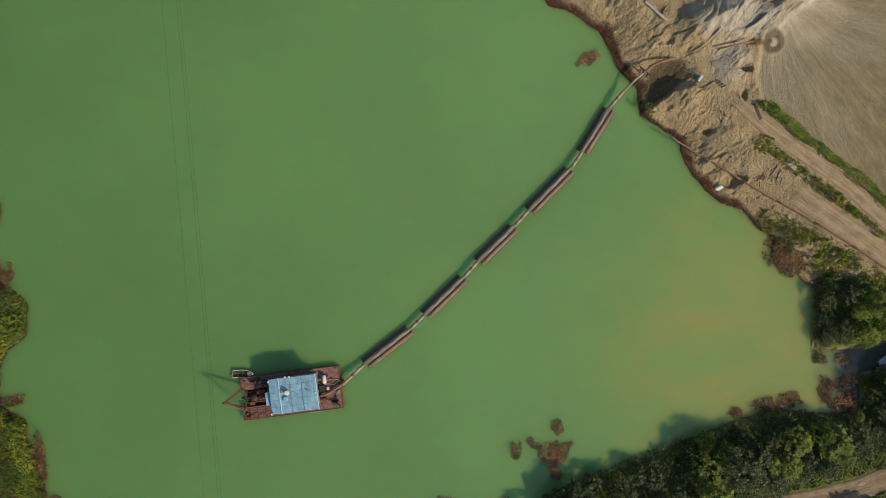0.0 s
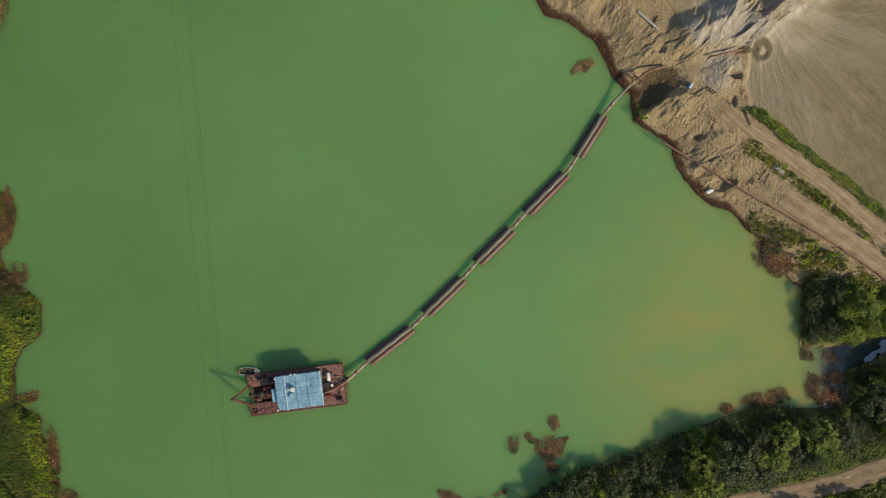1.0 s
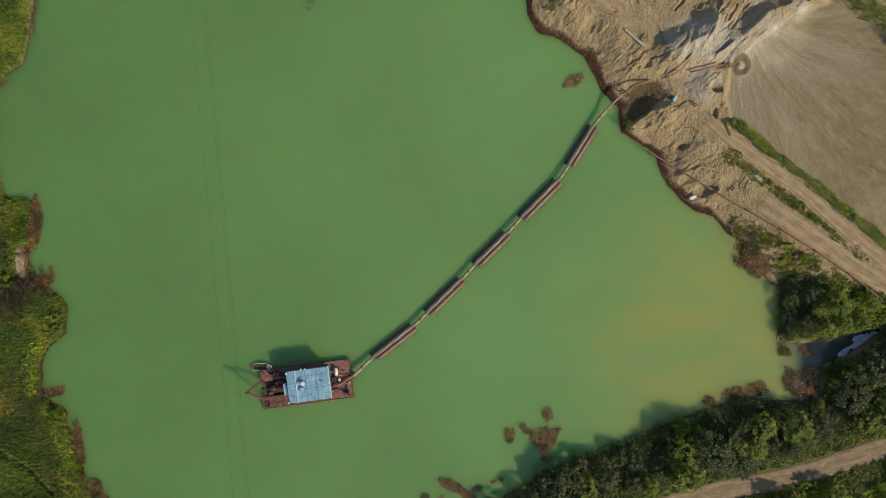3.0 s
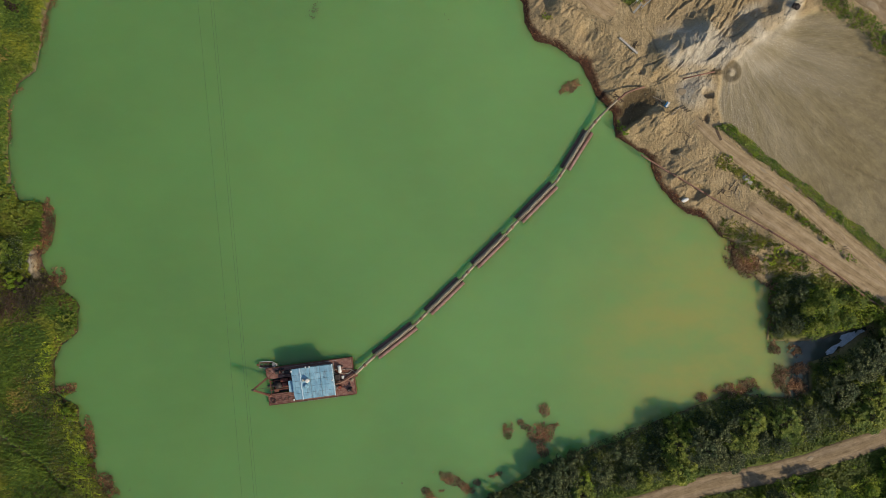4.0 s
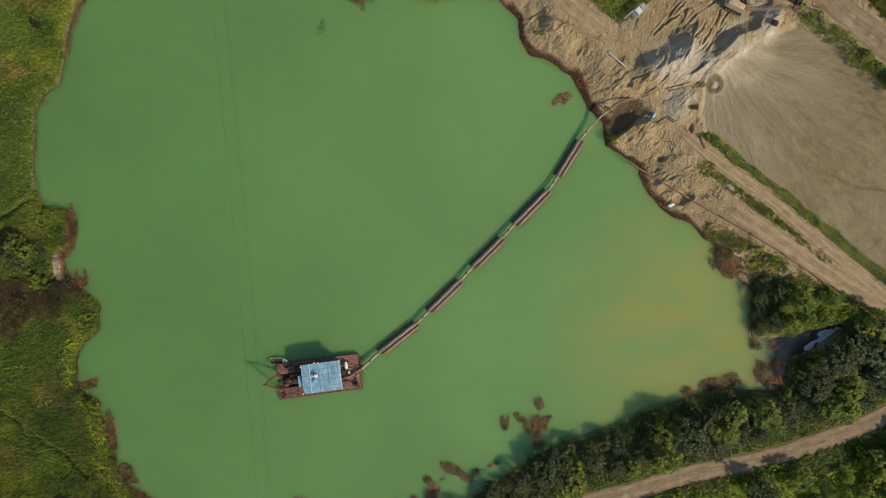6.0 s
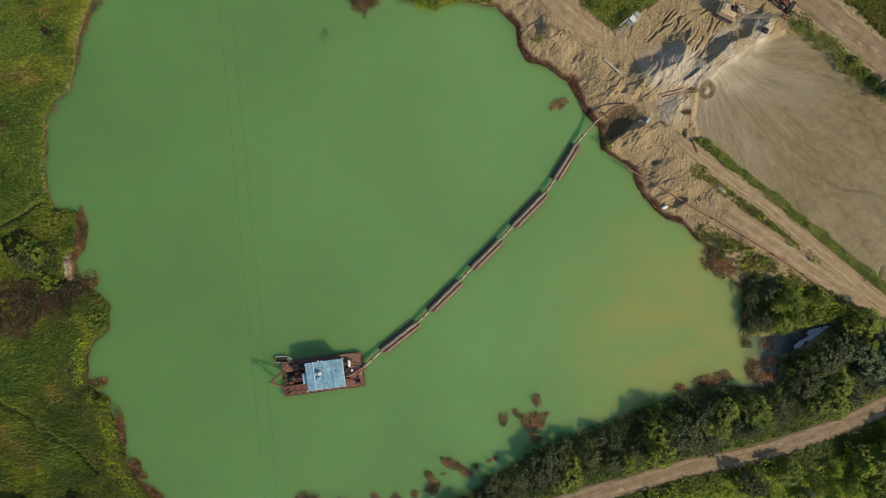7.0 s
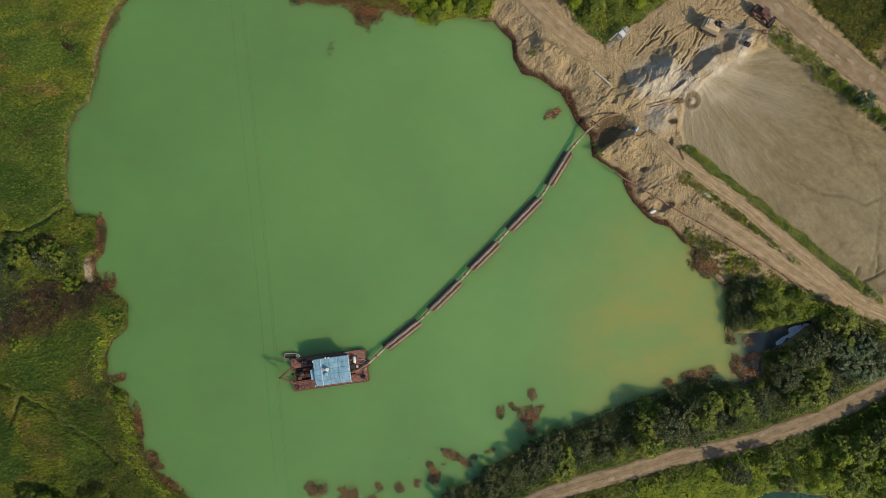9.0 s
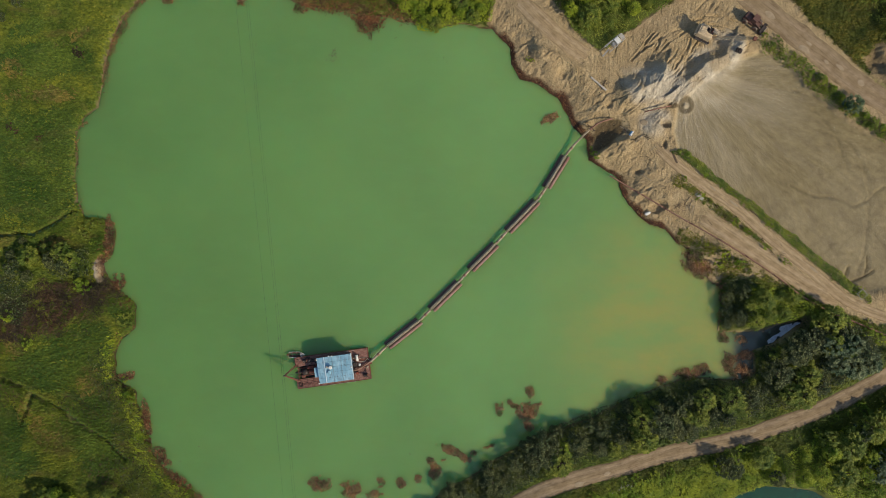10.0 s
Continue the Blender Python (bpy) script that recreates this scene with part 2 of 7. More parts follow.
# ---- plan ----
SHORE_EAST = [(-65.4, 67.2), (-43.6, 66.2), (-35.4, 62.1), (-32.0, 60.7), (-21.2, 59.8), (-19.2, 57.8), (-12.4, 59.1), (-6.3, 57.0), (-0.2, 55.8), (6.6, 56.1), (11.7, 55.4), (16.0, 50.6), (16.6, 46.5), (18.6, 43.1), (22.7, 41.7), (27.4, 38.3), (30.0, 34.9), (32.0, 30.8), (34.0, 28.1), (34.6, 23.3), (38.0, 21.3), (41.3, 18.5), (43.3, 14.5), (45.9, 11.1), (49.3, 8.3), (53.3, 7.0), (57.9, 2.2), (58.6, -2.5), (62.6, -4.6), (65.9, -7.3), (66.5, -12.0), (65.1, -16.7), (64.8, -18.7)]
SHORE_SOUTH = [(68.5, -21.8), (72.0, -21.6), (74.0, -23.6), (73.6, -27.6), (70.0, -28.8), (66.0, -28.6), (62.3, -28.1), (57.6, -27.6), (54.2, -29.4), (48.8, -32.0), (42.1, -34.3), (36.7, -36.6), (28.6, -39.9), (21.9, -42.6), (15.1, -45.9), (8.4, -49.9), (1.6, -54.2), (-3.8, -57.6), (-25.5, -59.8), (-52.5, -59.7), (-59.3, -55.6), (-63.3, -53.6), (-66.0, -50.9), (-70.1, -45.4)]
SHORE_WEST = [(-72.1, -36.0), (-74.1, -30.5), (-78.8, -27.8), (-78.8, -23.7), (-77.4, -18.3), (-73.6, -15.7), (-73.6, -10.9), (-76.0, -7.5), (-80.1, -3.4), (-81.4, -0.7), (-80.7, 3.4), (-80.7, 10.2), (-86.2, 10.9), (-87.8, 15.0), (-88.2, 22.5), (-87.7, 30.6), (-86.1, 35.4), (-82.6, 37.4), (-81.2, 44.2), (-80.5, 49.6), (-78.4, 55.1), (-77.1, 58.5), (-73.6, 62.5), (-70.9, 65.2)]
LAKE = SHORE_EAST + SHORE_SOUTH + SHORE_WEST
BASIN = [(74.6, 48.7), (67.3, 45.8), (60.0, 40.6), (55.4, 36.0), (54.2, 30.1), (55.2, 25.4), (68.3, 14.7), (81.3, 4.0), (94.4, -6.0), (99.0, -9.0), (112, -4.8), (112, 22), (94.8, 31.6), (87.0, 38.3), (81.2, 45.0)]
SAND = [(13.5, 70), (10.5, 55.0), (20, 20), (45, 0), (57, -4), (63, -6.0), (68, -4.4), (76, -5.6), (84.4, -8.8), (93, -12.8), (104, -17.2), (114, -21), (114, 26), (106, 33), (100.0, 42.0), (92, 50), (80, 62), (74, 70)]
TRI_BUSH = [(23.0, 72), (24.5, 63.7), (27.6, 60.3), (31.9, 53.2), (37.2, 48.8), (42.3, 52.8), (53.0, 60.0), (58, 64), (60, 72)]
POND = [(62, -64), (66.6, -58.3), (70.0, -55.9), (75.4, -54.3), (82.0, -54.6), (87.4, -55.7), (92.0, -58.4), (96, -64)]
CREEK = [(63.5, -20.0), (70.4, -19.8), (77.1, -18.9), (82.0, -16.6), (84.6, -15.4)]
ROADS = {
    "south": ([(5, -64), (14.8, -59.0), (22.7, -54.6), (32.0, -51.5), (41.3, -49.2), (51.8, -46.0), (62.4, -44.0), (72.9, -41.2), (83.5, -37.6), (92.7, -33.7), (103.0, -28.2), (114, -21.0)], 4.6),
    "upper": ([(45.8, 31.8), (53.2, 23.3), (61.0, 17.1), (68.8, 11.5), (76.6, 4.4), (85.9, -3.4), (94.0, -10.2), (103.2, -14.3), (114, -18.4)], 2.9),
    "lower": ([(55.8, 13.8), (59.0, 10.8), (66.9, 5.4), (74.7, 0.1), (82.5, -5.3), (90.4, -10.0), (98.2, -13.0)], 4.2),
    "north": ([(65, 66), (75.4, 58.4), (81.9, 53.0), (88.5, 47.6), (96.3, 40.9), (105.4, 34.8), (116, 27.0)], 6.4),
    "shore": ([(13.5, 66.5), (23.8, 55.7), (31.7, 48.9), (39.6, 43.5)], 5.0),
}


def lattice(ix, iy, seed):
    h = (ix.astype(np.int64) * 374761393 + iy.astype(np.int64) * 668265263 + seed * 974711) & 0x7FFFFFFF
    h = ((h ^ (h >> 13)) * 1274126177) & 0x7FFFFFFF
    return ((h ^ (h >> 16)) & 0xFFFF) / 65535.0


def value_noise(x, y, seed=0):
    ix, iy = np.floor(x), np.floor(y)
    fx, fy = x - ix, y - iy
    fx, fy = fx * fx * (3 - 2 * fx), fy * fy * (3 - 2 * fy)
    a, b = lattice(ix, iy, seed), lattice(ix + 1, iy, seed)
    c, d = lattice(ix, iy + 1, seed), lattice(ix + 1, iy + 1, seed)
    return (a + (b - a) * fx) * (1 - fy) + (c + (d - c) * fx) * fy


def fbm(x, y, size, octaves=4, seed=0):
    """Summed noise from -1 to 1 with features about size metres wide."""
    s, amp, total = 0.0, 1.0, 0.0
    for k in range(octaves):
        f = 2.03 ** k / size
        s = s + amp * (2 * value_noise(x * f + 17.3 * k, y * f - 9.1 * k, seed + k) - 1)
        total += amp
        amp *= 0.5
    return s / total


def smooth(a, b, x):
    t = np.clip((x - a) / (b - a), 0, 1)
    return t * t * (3 - 2 * t)


def line_distance(x, y, pts):
    """Distance to a broken line."""
    best = np.full(np.shape(x), 1e9)
    for (ax, ay), (bx, by) in zip(pts[:-1], pts[1:]):
        dx, dy = bx - ax, by - ay
        t = np.clip(((x - ax) * dx + (y - ay) * dy) / (dx * dx + dy * dy), 0, 1)
        best = np.minimum(best, (x - ax - t * dx) ** 2 + (y - ay - t * dy) ** 2)
    return np.sqrt(best)


def inside(x, y, pts):
    """Distance into an outline: positive inside."""
    ins = np.zeros(np.shape(x), bool)
    for (ax, ay), (bx, by) in zip(pts, pts[1:] + pts[:1]):
        if ay != by:
            ins ^= ((ay > y) != (by > y)) & (x < (bx - ax) * (y - ay) / (by - ay) + ax)
    d = line_distance(x, y, pts + pts[:1])
    return np.where(ins, d, -d)


DITCHES = [[(-112, 6.4), (-106.3, 6.6), (-98.1, 6.9), (-92.7, 9.6), (-88.6, 12.3)], [(-112, -24.6), (-106.4, -27.3), (-102.4, -28.9), (-98.3, -31.6), (-91.5, -35.0), (-86.1, -39.1), (-80.7, -42.5), (-76.0, -47.3)], [(-98.8, -31.6), (-99.7, -35.0), (-100.8, -38.4)]]
# The dark wet hollow where the discharge pipe ends
HOLLOW = [(37.2, 33.0), (40.1, 33.0), (42.2, 32.4), (42.0, 29.3), (40.1, 26.9), (37.1, 25.3), (35.5, 25.3), (35.7, 28.9), (36.5, 31.5)]

# Heaps and hollows of the sand workings: x, y, half length, half width, heading in degrees, height
HEAPS = [(50.2, 31.0, 3.2, 2.6, 60, 0.9), (42.5, 24.0, 4.2, 2.6, -40, 0.9), (24.5, 46.5, 5.0, 1.8, -50, 0.7), (57.2, 35.7, 0.7, 0.6, 0, 0.45), (84.0, 47.0, 2.0, 1.0, -40, 0.4), (69.8, 49.6, 2.6, 1.2, 60, 1.1), (105.5, 42.5, 2.5, 2.0, 60, 1.4), (103.4, 48.0, 1.2, 2.4, 20, 1.0)]
PITS = [(38.9, 29.6, 4.6, 4.2, 60, -1.35), (50.8, 11.9, 1.9, 1.2, 20, -1.8), (52.1, 26.6, 0.6, 0.8, 0, -0.8), (52.4, 31.4, 0.8, 1.2, 70, -1.5), (54.0, 36.6, 1.6, 1.2, 10, -0.7), (57.3, 35.7, 1.9, 1.8, 0, -0.7), (46.0, 20.4, 1.0, 0.65, 0, -0.9), (42.9, 34.9, 1.5, 0.7, 20, -0.7), (39.4, 35.9, 0.9, 0.6, 20, -0.6), (46.4, 38.0, 0.8, 1.6, -20, -0.7), (44.2, 37.6, 0.6, 1.2, -30, -0.6), (29.0, 44.0, 2.0, 1.4, 40, -0.6), (21.0, 49.5, 1.6, 2.4, 20, -0.7), (101.5, 46.0, 3.0, 2.5, 60, -1.6)]
# Tipped ridges: crest from south-west to north-east, height, width of the steep north-west face and of the south-east slope
RIDGES = [
    ([(55.8, 40.4), (58.1, 41.9), (62.1, 45.2), (65.8, 47.0), (67.0, 49.2)], 1.9, 2.4, 6.0),
    ([(44.6, 38.6), (48.3, 40.1), (51.0, 41.8), (51.8, 44.2)], 3.0, 4.4, 5.5),
    ([(35.2, 23.6), (37.3, 24.9), (39.7, 26.6), (41.4, 27.5), (43.2, 27.4)], 1.2, 1.1, 3.2),
    ([(46.6, 18.6), (48.6, 20.0), (50.6, 20.6)], 0.35, 1.0, 2.4),
    ([(22.6, 49.6), (29.1, 46.6), (33.1, 44.8), (36.0, 42.6)], 0.5, 1.0, 2.2),
    ([(42.8, 14.9), (45.0, 14.4), (47.4, 15.6)], 0.6, 0.9, 1.8),
]
# Grooves that the grab and the tracks have torn
FURROWS = [
    [(55.0, 42.3), (57.2, 46.0), (58.8, 49.3), (60.8, 51.8)], [(56.1, 44.4), (58.4, 47.5), (60.5, 50.2)], [(53.9, 44.0), (55.7, 46.6), (57.5, 48.9), (58.4, 51.3)],
    [(52.4, 45.0), (54.0, 47.2), (55.4, 49.0)], [(47.0, 48.5), (51.0, 51.6), (55.6, 53.6)], [(44.6, 46.4), (47.6, 50.0), (50.2, 53.6)], [(50.4, 47.6), (54.2, 51.2), (57.4, 53.2)],
    [(62.6, 54.6), (66.0, 54.2), (69.2, 53.0)], [(62.4, 56.6), (66.6, 56.4), (70.4, 54.8)], [(48.8, 46.6), (50.6, 49.6), (51.6, 52.6)], [(39.8, 44.6), (41.8, 42.4), (42.4, 39.4)],
]
# Runnels over the silt fan
RILLS = [
    [(82.0, 39.2), (87.3, 37.5), (91.9, 34.4), (95.2, 31.7), (99.1, 28.4)], [(87.3, 34.5), (91.8, 29.5), (96.4, 25.7), (99.0, 20.4), (100.2, 13.8), (99.5, 7.1), (98.7, 1.9), (97.3, -3.4)],
    [(91.8, 29.5), (93.7, 24.4), (95.0, 20.4)], [(92.3, 13.8), (96.2, 11.8), (99.5, 13.1), (103.9, 16.4)], [(99.3, 7.1), (101.4, 4.5), (103.7, 1.8)], [(81.8, 16.6), (87.0, 14.5), (92.3, 13.8)],
]
CRACKS = [[(93.1, -7.6), (94.7, -6.5), (96.3, -5.4), (98.6, -4.8), (100.6, -3.5)], [(95.3, -6.1), (97.3, -8.1)], [(94.0, -5.0), (95.0, -2.4)], [(98.6, -4.8), (99.4, -2.0), (99.0, 0.4)]]


def ridged(x, y, size, octaves=3, seed=0):
    """Noise with sharp crests and rounded troughs, from 0 to 1."""
    s, amp, total = 0.0, 1.0, 0.0
    for k in range(octaves):
        f = 2.07 ** k / size
        s = s + amp * (1 - np.abs(2 * value_noise(x * f + 31.7 * k, y * f + 11.9 * k, seed + k) - 1))
        total += amp
        amp *= 0.55
    return s / total


def line_place(x, y, pts):
    """Distance to a broken line, the side (positive: left), and the way along it."""
    best, side, along_it, done = np.full(np.shape(x), 1e9), np.zeros(np.shape(x)), np.zeros(np.shape(x)), 0.0
    for (ax, ay), (bx, by) in zip(pts[:-1], pts[1:]):
        dx, dy = bx - ax, by - ay
        n = math.hypot(dx, dy)
        t = np.clip(((x - ax) * dx + (y - ay) * dy) / (n * n), 0, 1)
        d = np.hypot(x - ax - t * dx, y - ay - t * dy)
        k = d < best
        best, along_it = np.where(k, d, best), np.where(k, done + t * n, along_it)
        side = np.where(k, dx * (y - ay) - dy * (x - ax), side)
        done += n
    return best, side, along_it


def height(x, y):
    """Height of the land and of the lake bed at plan places, and the masks of what covers it."""
    wx, wy = x + 0.9 * fbm(x, y, 5, 3, 11), y + 0.9 * fbm(x, y, 5, 3, 23)
    land = -inside(wx, wy, LAKE)
    sand_in = inside(x + 1.2 * fbm(x, y, 4, 3, 5), y + 1.2 * fbm(x, y, 4, 3, 6), SAND)
    tri = inside(x + 0.8 * fbm(x, y, 3, 2, 7), y + 0.8 * fbm(x, y, 3, 2, 8), TRI_BUSH)
    sand = smooth(-0.6, 0.6, sand_in) * (1 - smooth(-0.5, 0.5, tri))
    basin = smooth(-0.5, 0.9, inside(x + 0.6 * fbm(x, y, 4, 3, 31), y + 0.6 * fbm(x, y, 4, 3, 32), BASIN))
    east = smooth(8, 26, x)
    bank = (0.35 + 0.5 * smooth(8, 14, y)) * smooth(0, 1.3, land) + 0.5 * smooth(2, 30, land)
    slope = 2.4 * smooth(-0.3, 8.5, land) + 0.2
    south = smooth(-22, -30, y) * smooth(-10, 10, x)
    slope = slope * (1 - south) + (0.5 * smooth(0, 1.2, land) + 1.6 * smooth(1, 12, land)) * south
    h = np.where(land > 0, bank * (1 - east) + slope * east, -1.8 * smooth(0, 6, -land) - 0.06)
    road_d = np.full(np.shape(x), 1e9)
    for pts, width in ROADS.values():
        road_d = np.minimum(road_d, line_distance(x, y, pts) - width / 2)
    calm = smooth(-0.3, 2.0, road_d)
    rough = sand * (1 - basin) * smooth(0.2, 2.5, land)
    bend = 0.3 * fbm(x, y, 14, 2, 58) + 0.85
    sx, sy = (x - 52) * np.cos(bend) + (y - 53) * np.sin(bend), (y - 53) * np.cos(bend) - (x - 52) * np.sin(bend)
    scored = -smooth(0.15, 0.02, np.abs(fbm(sx * 0.16, sy, 1.35, 2, 57))) * smooth(-0.3, 0.2, fbm(x, y, 5, 2, 56))
    ux, uy = x + 1.3 * fbm(x, y, 4.0, 3, 44), y + 1.3 * fbm(x, y, 4.0, 3, 45)
    down, cross = ux * 0.75 + uy * 0.66, uy * 0.75 - ux * 0.66
    yard = np.clip(smooth(22, 9, np.hypot(x - 52, y - 53)) + smooth(5, 2, line_distance(x, y, [(44, 36), (52.5, 22.5)])), 0, 1)
    # gullies washed straight down the bank
    _, _, run = line_place(x, y, SHORE_EAST)
    gully = ridged(run + 0.9 * fbm(x, y, 3, 3, 41), land * 0.16 + 0.4 * fbm(x, y, 3, 2, 42), 1.7, 3, 46)
    shred = ridged(down * 0.5 + 0.5 * fbm(x, y, 1.5, 2, 39), cross + 0.5 * fbm(x, y, 1.5, 2, 40), 0.95, 3, 38)
    face = smooth(0.4, 2.2, land) * smooth(9.5, 5.0, land)
    # slumped folds: each rises slowly and breaks off on its north-western side
    drape = 0.0
    for wide, up, far, seed in ((1.7, 0.26, 3.2, 30), (0.8, 0.20, 2.0, 33)):
        fold = (cross + 2.2 * fbm(down * 0.55, cross, far, 4, seed)) / wide
        fold = fold - np.floor(fold)
        drape = drape + up * (fold - smooth(0.86, 1.0, fold) - 0.4) * smooth(-0.1, 0.3, fbm(down * 0.5, cross, far * 0.7, 3, seed + 1)) * (1 - 0.75 * yard)
    crumple = ridged(down * 0.42, cross, 2.6, 4, 48)
    torn = smooth(-0.3, 0.25, fbm(x, y, 9, 3, 49)) * (1 - yard) * smooth(1.2, 3.0, land)
    dug = np.minimum.reduce([line_distance(x + 0.3 * fbm(x, y, 2, 2, 53), y + 0.3 * fbm(x, y, 2, 2, 54), q) for q in FURROWS])
    h = h + rough * calm * (0.30 * fbm(x, y, 7, 4, 43) + 0.45 * face * (gully - 0.62) + 0.40 * torn * (crumple - 0.62) + drape + (0.46 - 0.32 * yard) * (shred - 0.6) * (0.35 + 0.65 * smooth(-0.3, 0.2, fbm(x, y, 4, 3, 37))) + 0.26 * scored * (0.2 + 0.8 * yard) + 0.05 * fbm(x, y, 0.9, 3, 47))
    h = h + sand * (0.14 * smooth(0.75, 0.42, dug) - 0.40 * smooth(0.42, 0.1, dug)) * smooth(-0.5, 0.1, fbm(x, y, 2.5, 2, 52))
    for crest, up, steep, gentle in RIDGES:
        d, side, t = line_place(x + 0.55 * fbm(x, y, 2.4, 3, 61), y + 0.55 * fbm(x, y, 2.4, 3, 62), crest)
        w = np.where(side > 0, steep, gentle)
        h = h + up * (1 + 0.25 * fbm(x, y, 3.0, 2, 60)) * np.clip(1 - d / w, 0, 1) ** 1.15 * smooth(0.0, 2.0, land) * (0.85 + 0.15 * ridged(down * 0.8, cross * 0.5, 2.2, 2, 55))
    for mx, my, a, b, turn, up in HEAPS + PITS:
        c, s = math.cos(radians(turn)), math.sin(radians(turn))
        qx, qy = x - mx + 0.5 * fbm(x, y, 2, 3, 61), y - my + 0.5 * fbm(x, y, 2, 3, 62)
        r = np.sqrt(((qx * c + qy * s) / a) ** 2 + ((qy * c - qx * s) / b) ** 2)
        h = h + up * np.clip(1.25 - r, 0, 1) ** (1.0 if up > 0 else 0.8) * smooth(0.0, 2.0, land)
    h = np.where(land > 0.6, np.maximum(h, 0.22 + 0.1 * smooth(0.6, 2, land)), h)
    flat = 2.0 + 0.006 * (x - 80) + 0.10 * fbm(x, y, 9, 4, 71) + 0.03 * fbm(x, y, 1.5, 3, 72)
    wob = 0.7 * fbm(x, y, 3.0, 4, 77)
    runnel = np.minimum.reduce([line_distance(x + wob, y - wob, q) for q in RILLS])
    crack = np.minimum.reduce([line_distance(x + 0.6 * wob, y + 0.6 * wob, q) for q in CRACKS])
    flat = flat - 0.14 * smooth(0.7, 0.1, runnel) - 0.3 * smooth(0.35, 0.1, crack)
    h = h + (flat + 1.3 * smooth(9, 0, np.hypot(x - 62, y - 43)) - h) * basin * (1 - smooth(2.4, 1.0, np.hypot(x - 57.3, y - 35.7))) * smooth(0.5, 8.0, line_distance(x, y, RIDGES[0][0]))
    green = (1 - sand) * smooth(0.02, 0.22 + 0.3 * np.maximum(smooth(33, 37, y), smooth(-62, -56, x)), land)
    scarp = smooth(1.2, 0.8, np.hypot((x + 82.4) / 1.7, (y + 1.6) / 3.2) + 0.3 * fbm(x, y, 1.5, 3, 83))
    dirt = smooth(1.15, 0.85, np.hypot((x - 104) / 5.0, (y - 45.0) / 5.5) + 0.3 * fbm(x, y, 2, 3, 85))
    green = green * (1 - scarp) * (1 - dirt)
    h = h + dirt * 0.9 * (ridged(x, y, 2.4, 3, 86) - 0.55)
    h = h + (0.3 + 0.8 * fbm(x, y, 1.3, 3, 84)) * scarp * smooth(-81.6, -83.4, x) * smooth(0.2, 0.8, land)
    h = h + green * calm * (0.16 * fbm(x, y, 7, 4, 81) + 0.05 * fbm(x, y, 1.1, 2, 82))
    ditch = np.minimum.reduce([line_distance(x, y, q) for q in DITCHES])
    h = h - 0.8 * smooth(0.7, 0.15, ditch) * (land > 1) + 0.3 * smooth(2.2, 0.9, ditch) * smooth(0.5, 0.9, ditch) * (land > 1)
    creek = line_distance(x + 0.5 * fbm(x, y, 3, 2, 91), y + 0.5 * fbm(x, y, 3, 2, 92), CREEK)
    cut = smooth(3.4, 1.4, creek + 1.3 * smooth(76, 85, x))
    h = h * (1 - cut) + (-0.35) * cut
    pond = inside(x + 0.5 * fbm(x, y, 3, 2, 93), y + 0.5 * fbm(x, y, 3, 2, 94), POND)
    cut2 = smooth(-1.2, 0.8, pond)
    h = h * (1 - cut2) + (-1.0) * cut2
    heap = np.minimum(line_distance(x, y, RIDGES[0][0]) - 2.6, line_distance(x, y, [(46.5, 40.6), (50.5, 40.2), (54.0, 40.0)]) - 3.2)
    pale = np.clip(smooth(2.6, -0.4, heap + 1.2 * fbm(x, y, 3.0, 3, 98)) + smooth(5, 2, np.hypot(x - 50, y - 32)), 0, 1)
    pale = pale * smooth(-0.65, 0.05, fbm(x, y, 5, 4, 95))
    lip = line_distance(x, y, [(56, 37.5), (60, 41.0), (64, 43.8), (69, 46.4)]) + 1.2 * fbm(x, y, 2.5, 3, 94)
    pale = np.maximum(pale, 0.4 * smooth(3.2, 0.8, lip))
    pale = np.maximum(pale, scarp * smooth(-82.5, -83.4, x))
    fan = smooth(10, 3, np.hypot(x - 60, y - 41)) * 0.5 * smooth(-0.3, 0.4, fbm(x, y, 3, 4, 96))
    pool = np.hypot(x - 57.3, y - 35.7) + 0.25 * fbm(x, y, 1.5, 2, 63)
    ring = 0.85 * smooth(2.2, 1.6, pool) * smooth(0.45, 0.9, pool)
    ring = np.maximum(ring, 0.8 * smooth(0.9, 0.4, line_distance(x, y, [(53.6, 35.6), (55.6, 35.7)]) + 0.4 * fbm(x, y, 1.2, 2, 64)))
    wet = np.clip(ring + smooth(1.0, 0.0, land) * 0.75 * np.maximum(smooth(-60, -20, x), smooth(37, 33, y) * smooth(-50, -60, x)) + 1.0 * smooth(-0.5, 0.4, inside(x, y, HOLLOW) + 0.6 * fbm(x, y, 2, 3, 65)) , 0, 1)
    rill = np.abs(fbm(x * 0.6 - y * 0.8, (x * 0.8 + y * 0.6) * 0.35, 4.5, 3, 78))
    wet = np.maximum(wet, np.maximum(0.30 * smooth(0.55, 0.1, runnel) * (0.4 + 0.6 * smooth(-0.3, 0.3, fbm(x, y, 4, 3, 76))), 0.22 * smooth(0.05, 0.0, rill) * smooth(74, 92, x)) * basin)
    wet = np.maximum(wet, 0.55 * dirt)
    wet = np.maximum(wet, 0.8 * smooth(0.3, 0.1, crack) * basin)
    lit = smooth(1.8, 0.4, land + 1.7 * fbm(x, y, 3.2, 4, 97)) * smooth(-0.6, 0.1, land) * np.maximum.reduce([smooth(8, 14, x) * smooth(-6, 2, y), smooth(-55, -62, x) * smooth(13, 10, y), smooth(-8, -14, x) * smooth(50, 54, y) * smooth(-60, -50, x)])
    bed = smooth(0.15, -0.25, h)
    fa = np.arctan2(y - 44, x - 56)
    fr = np.hypot(x - 56, y - 44)
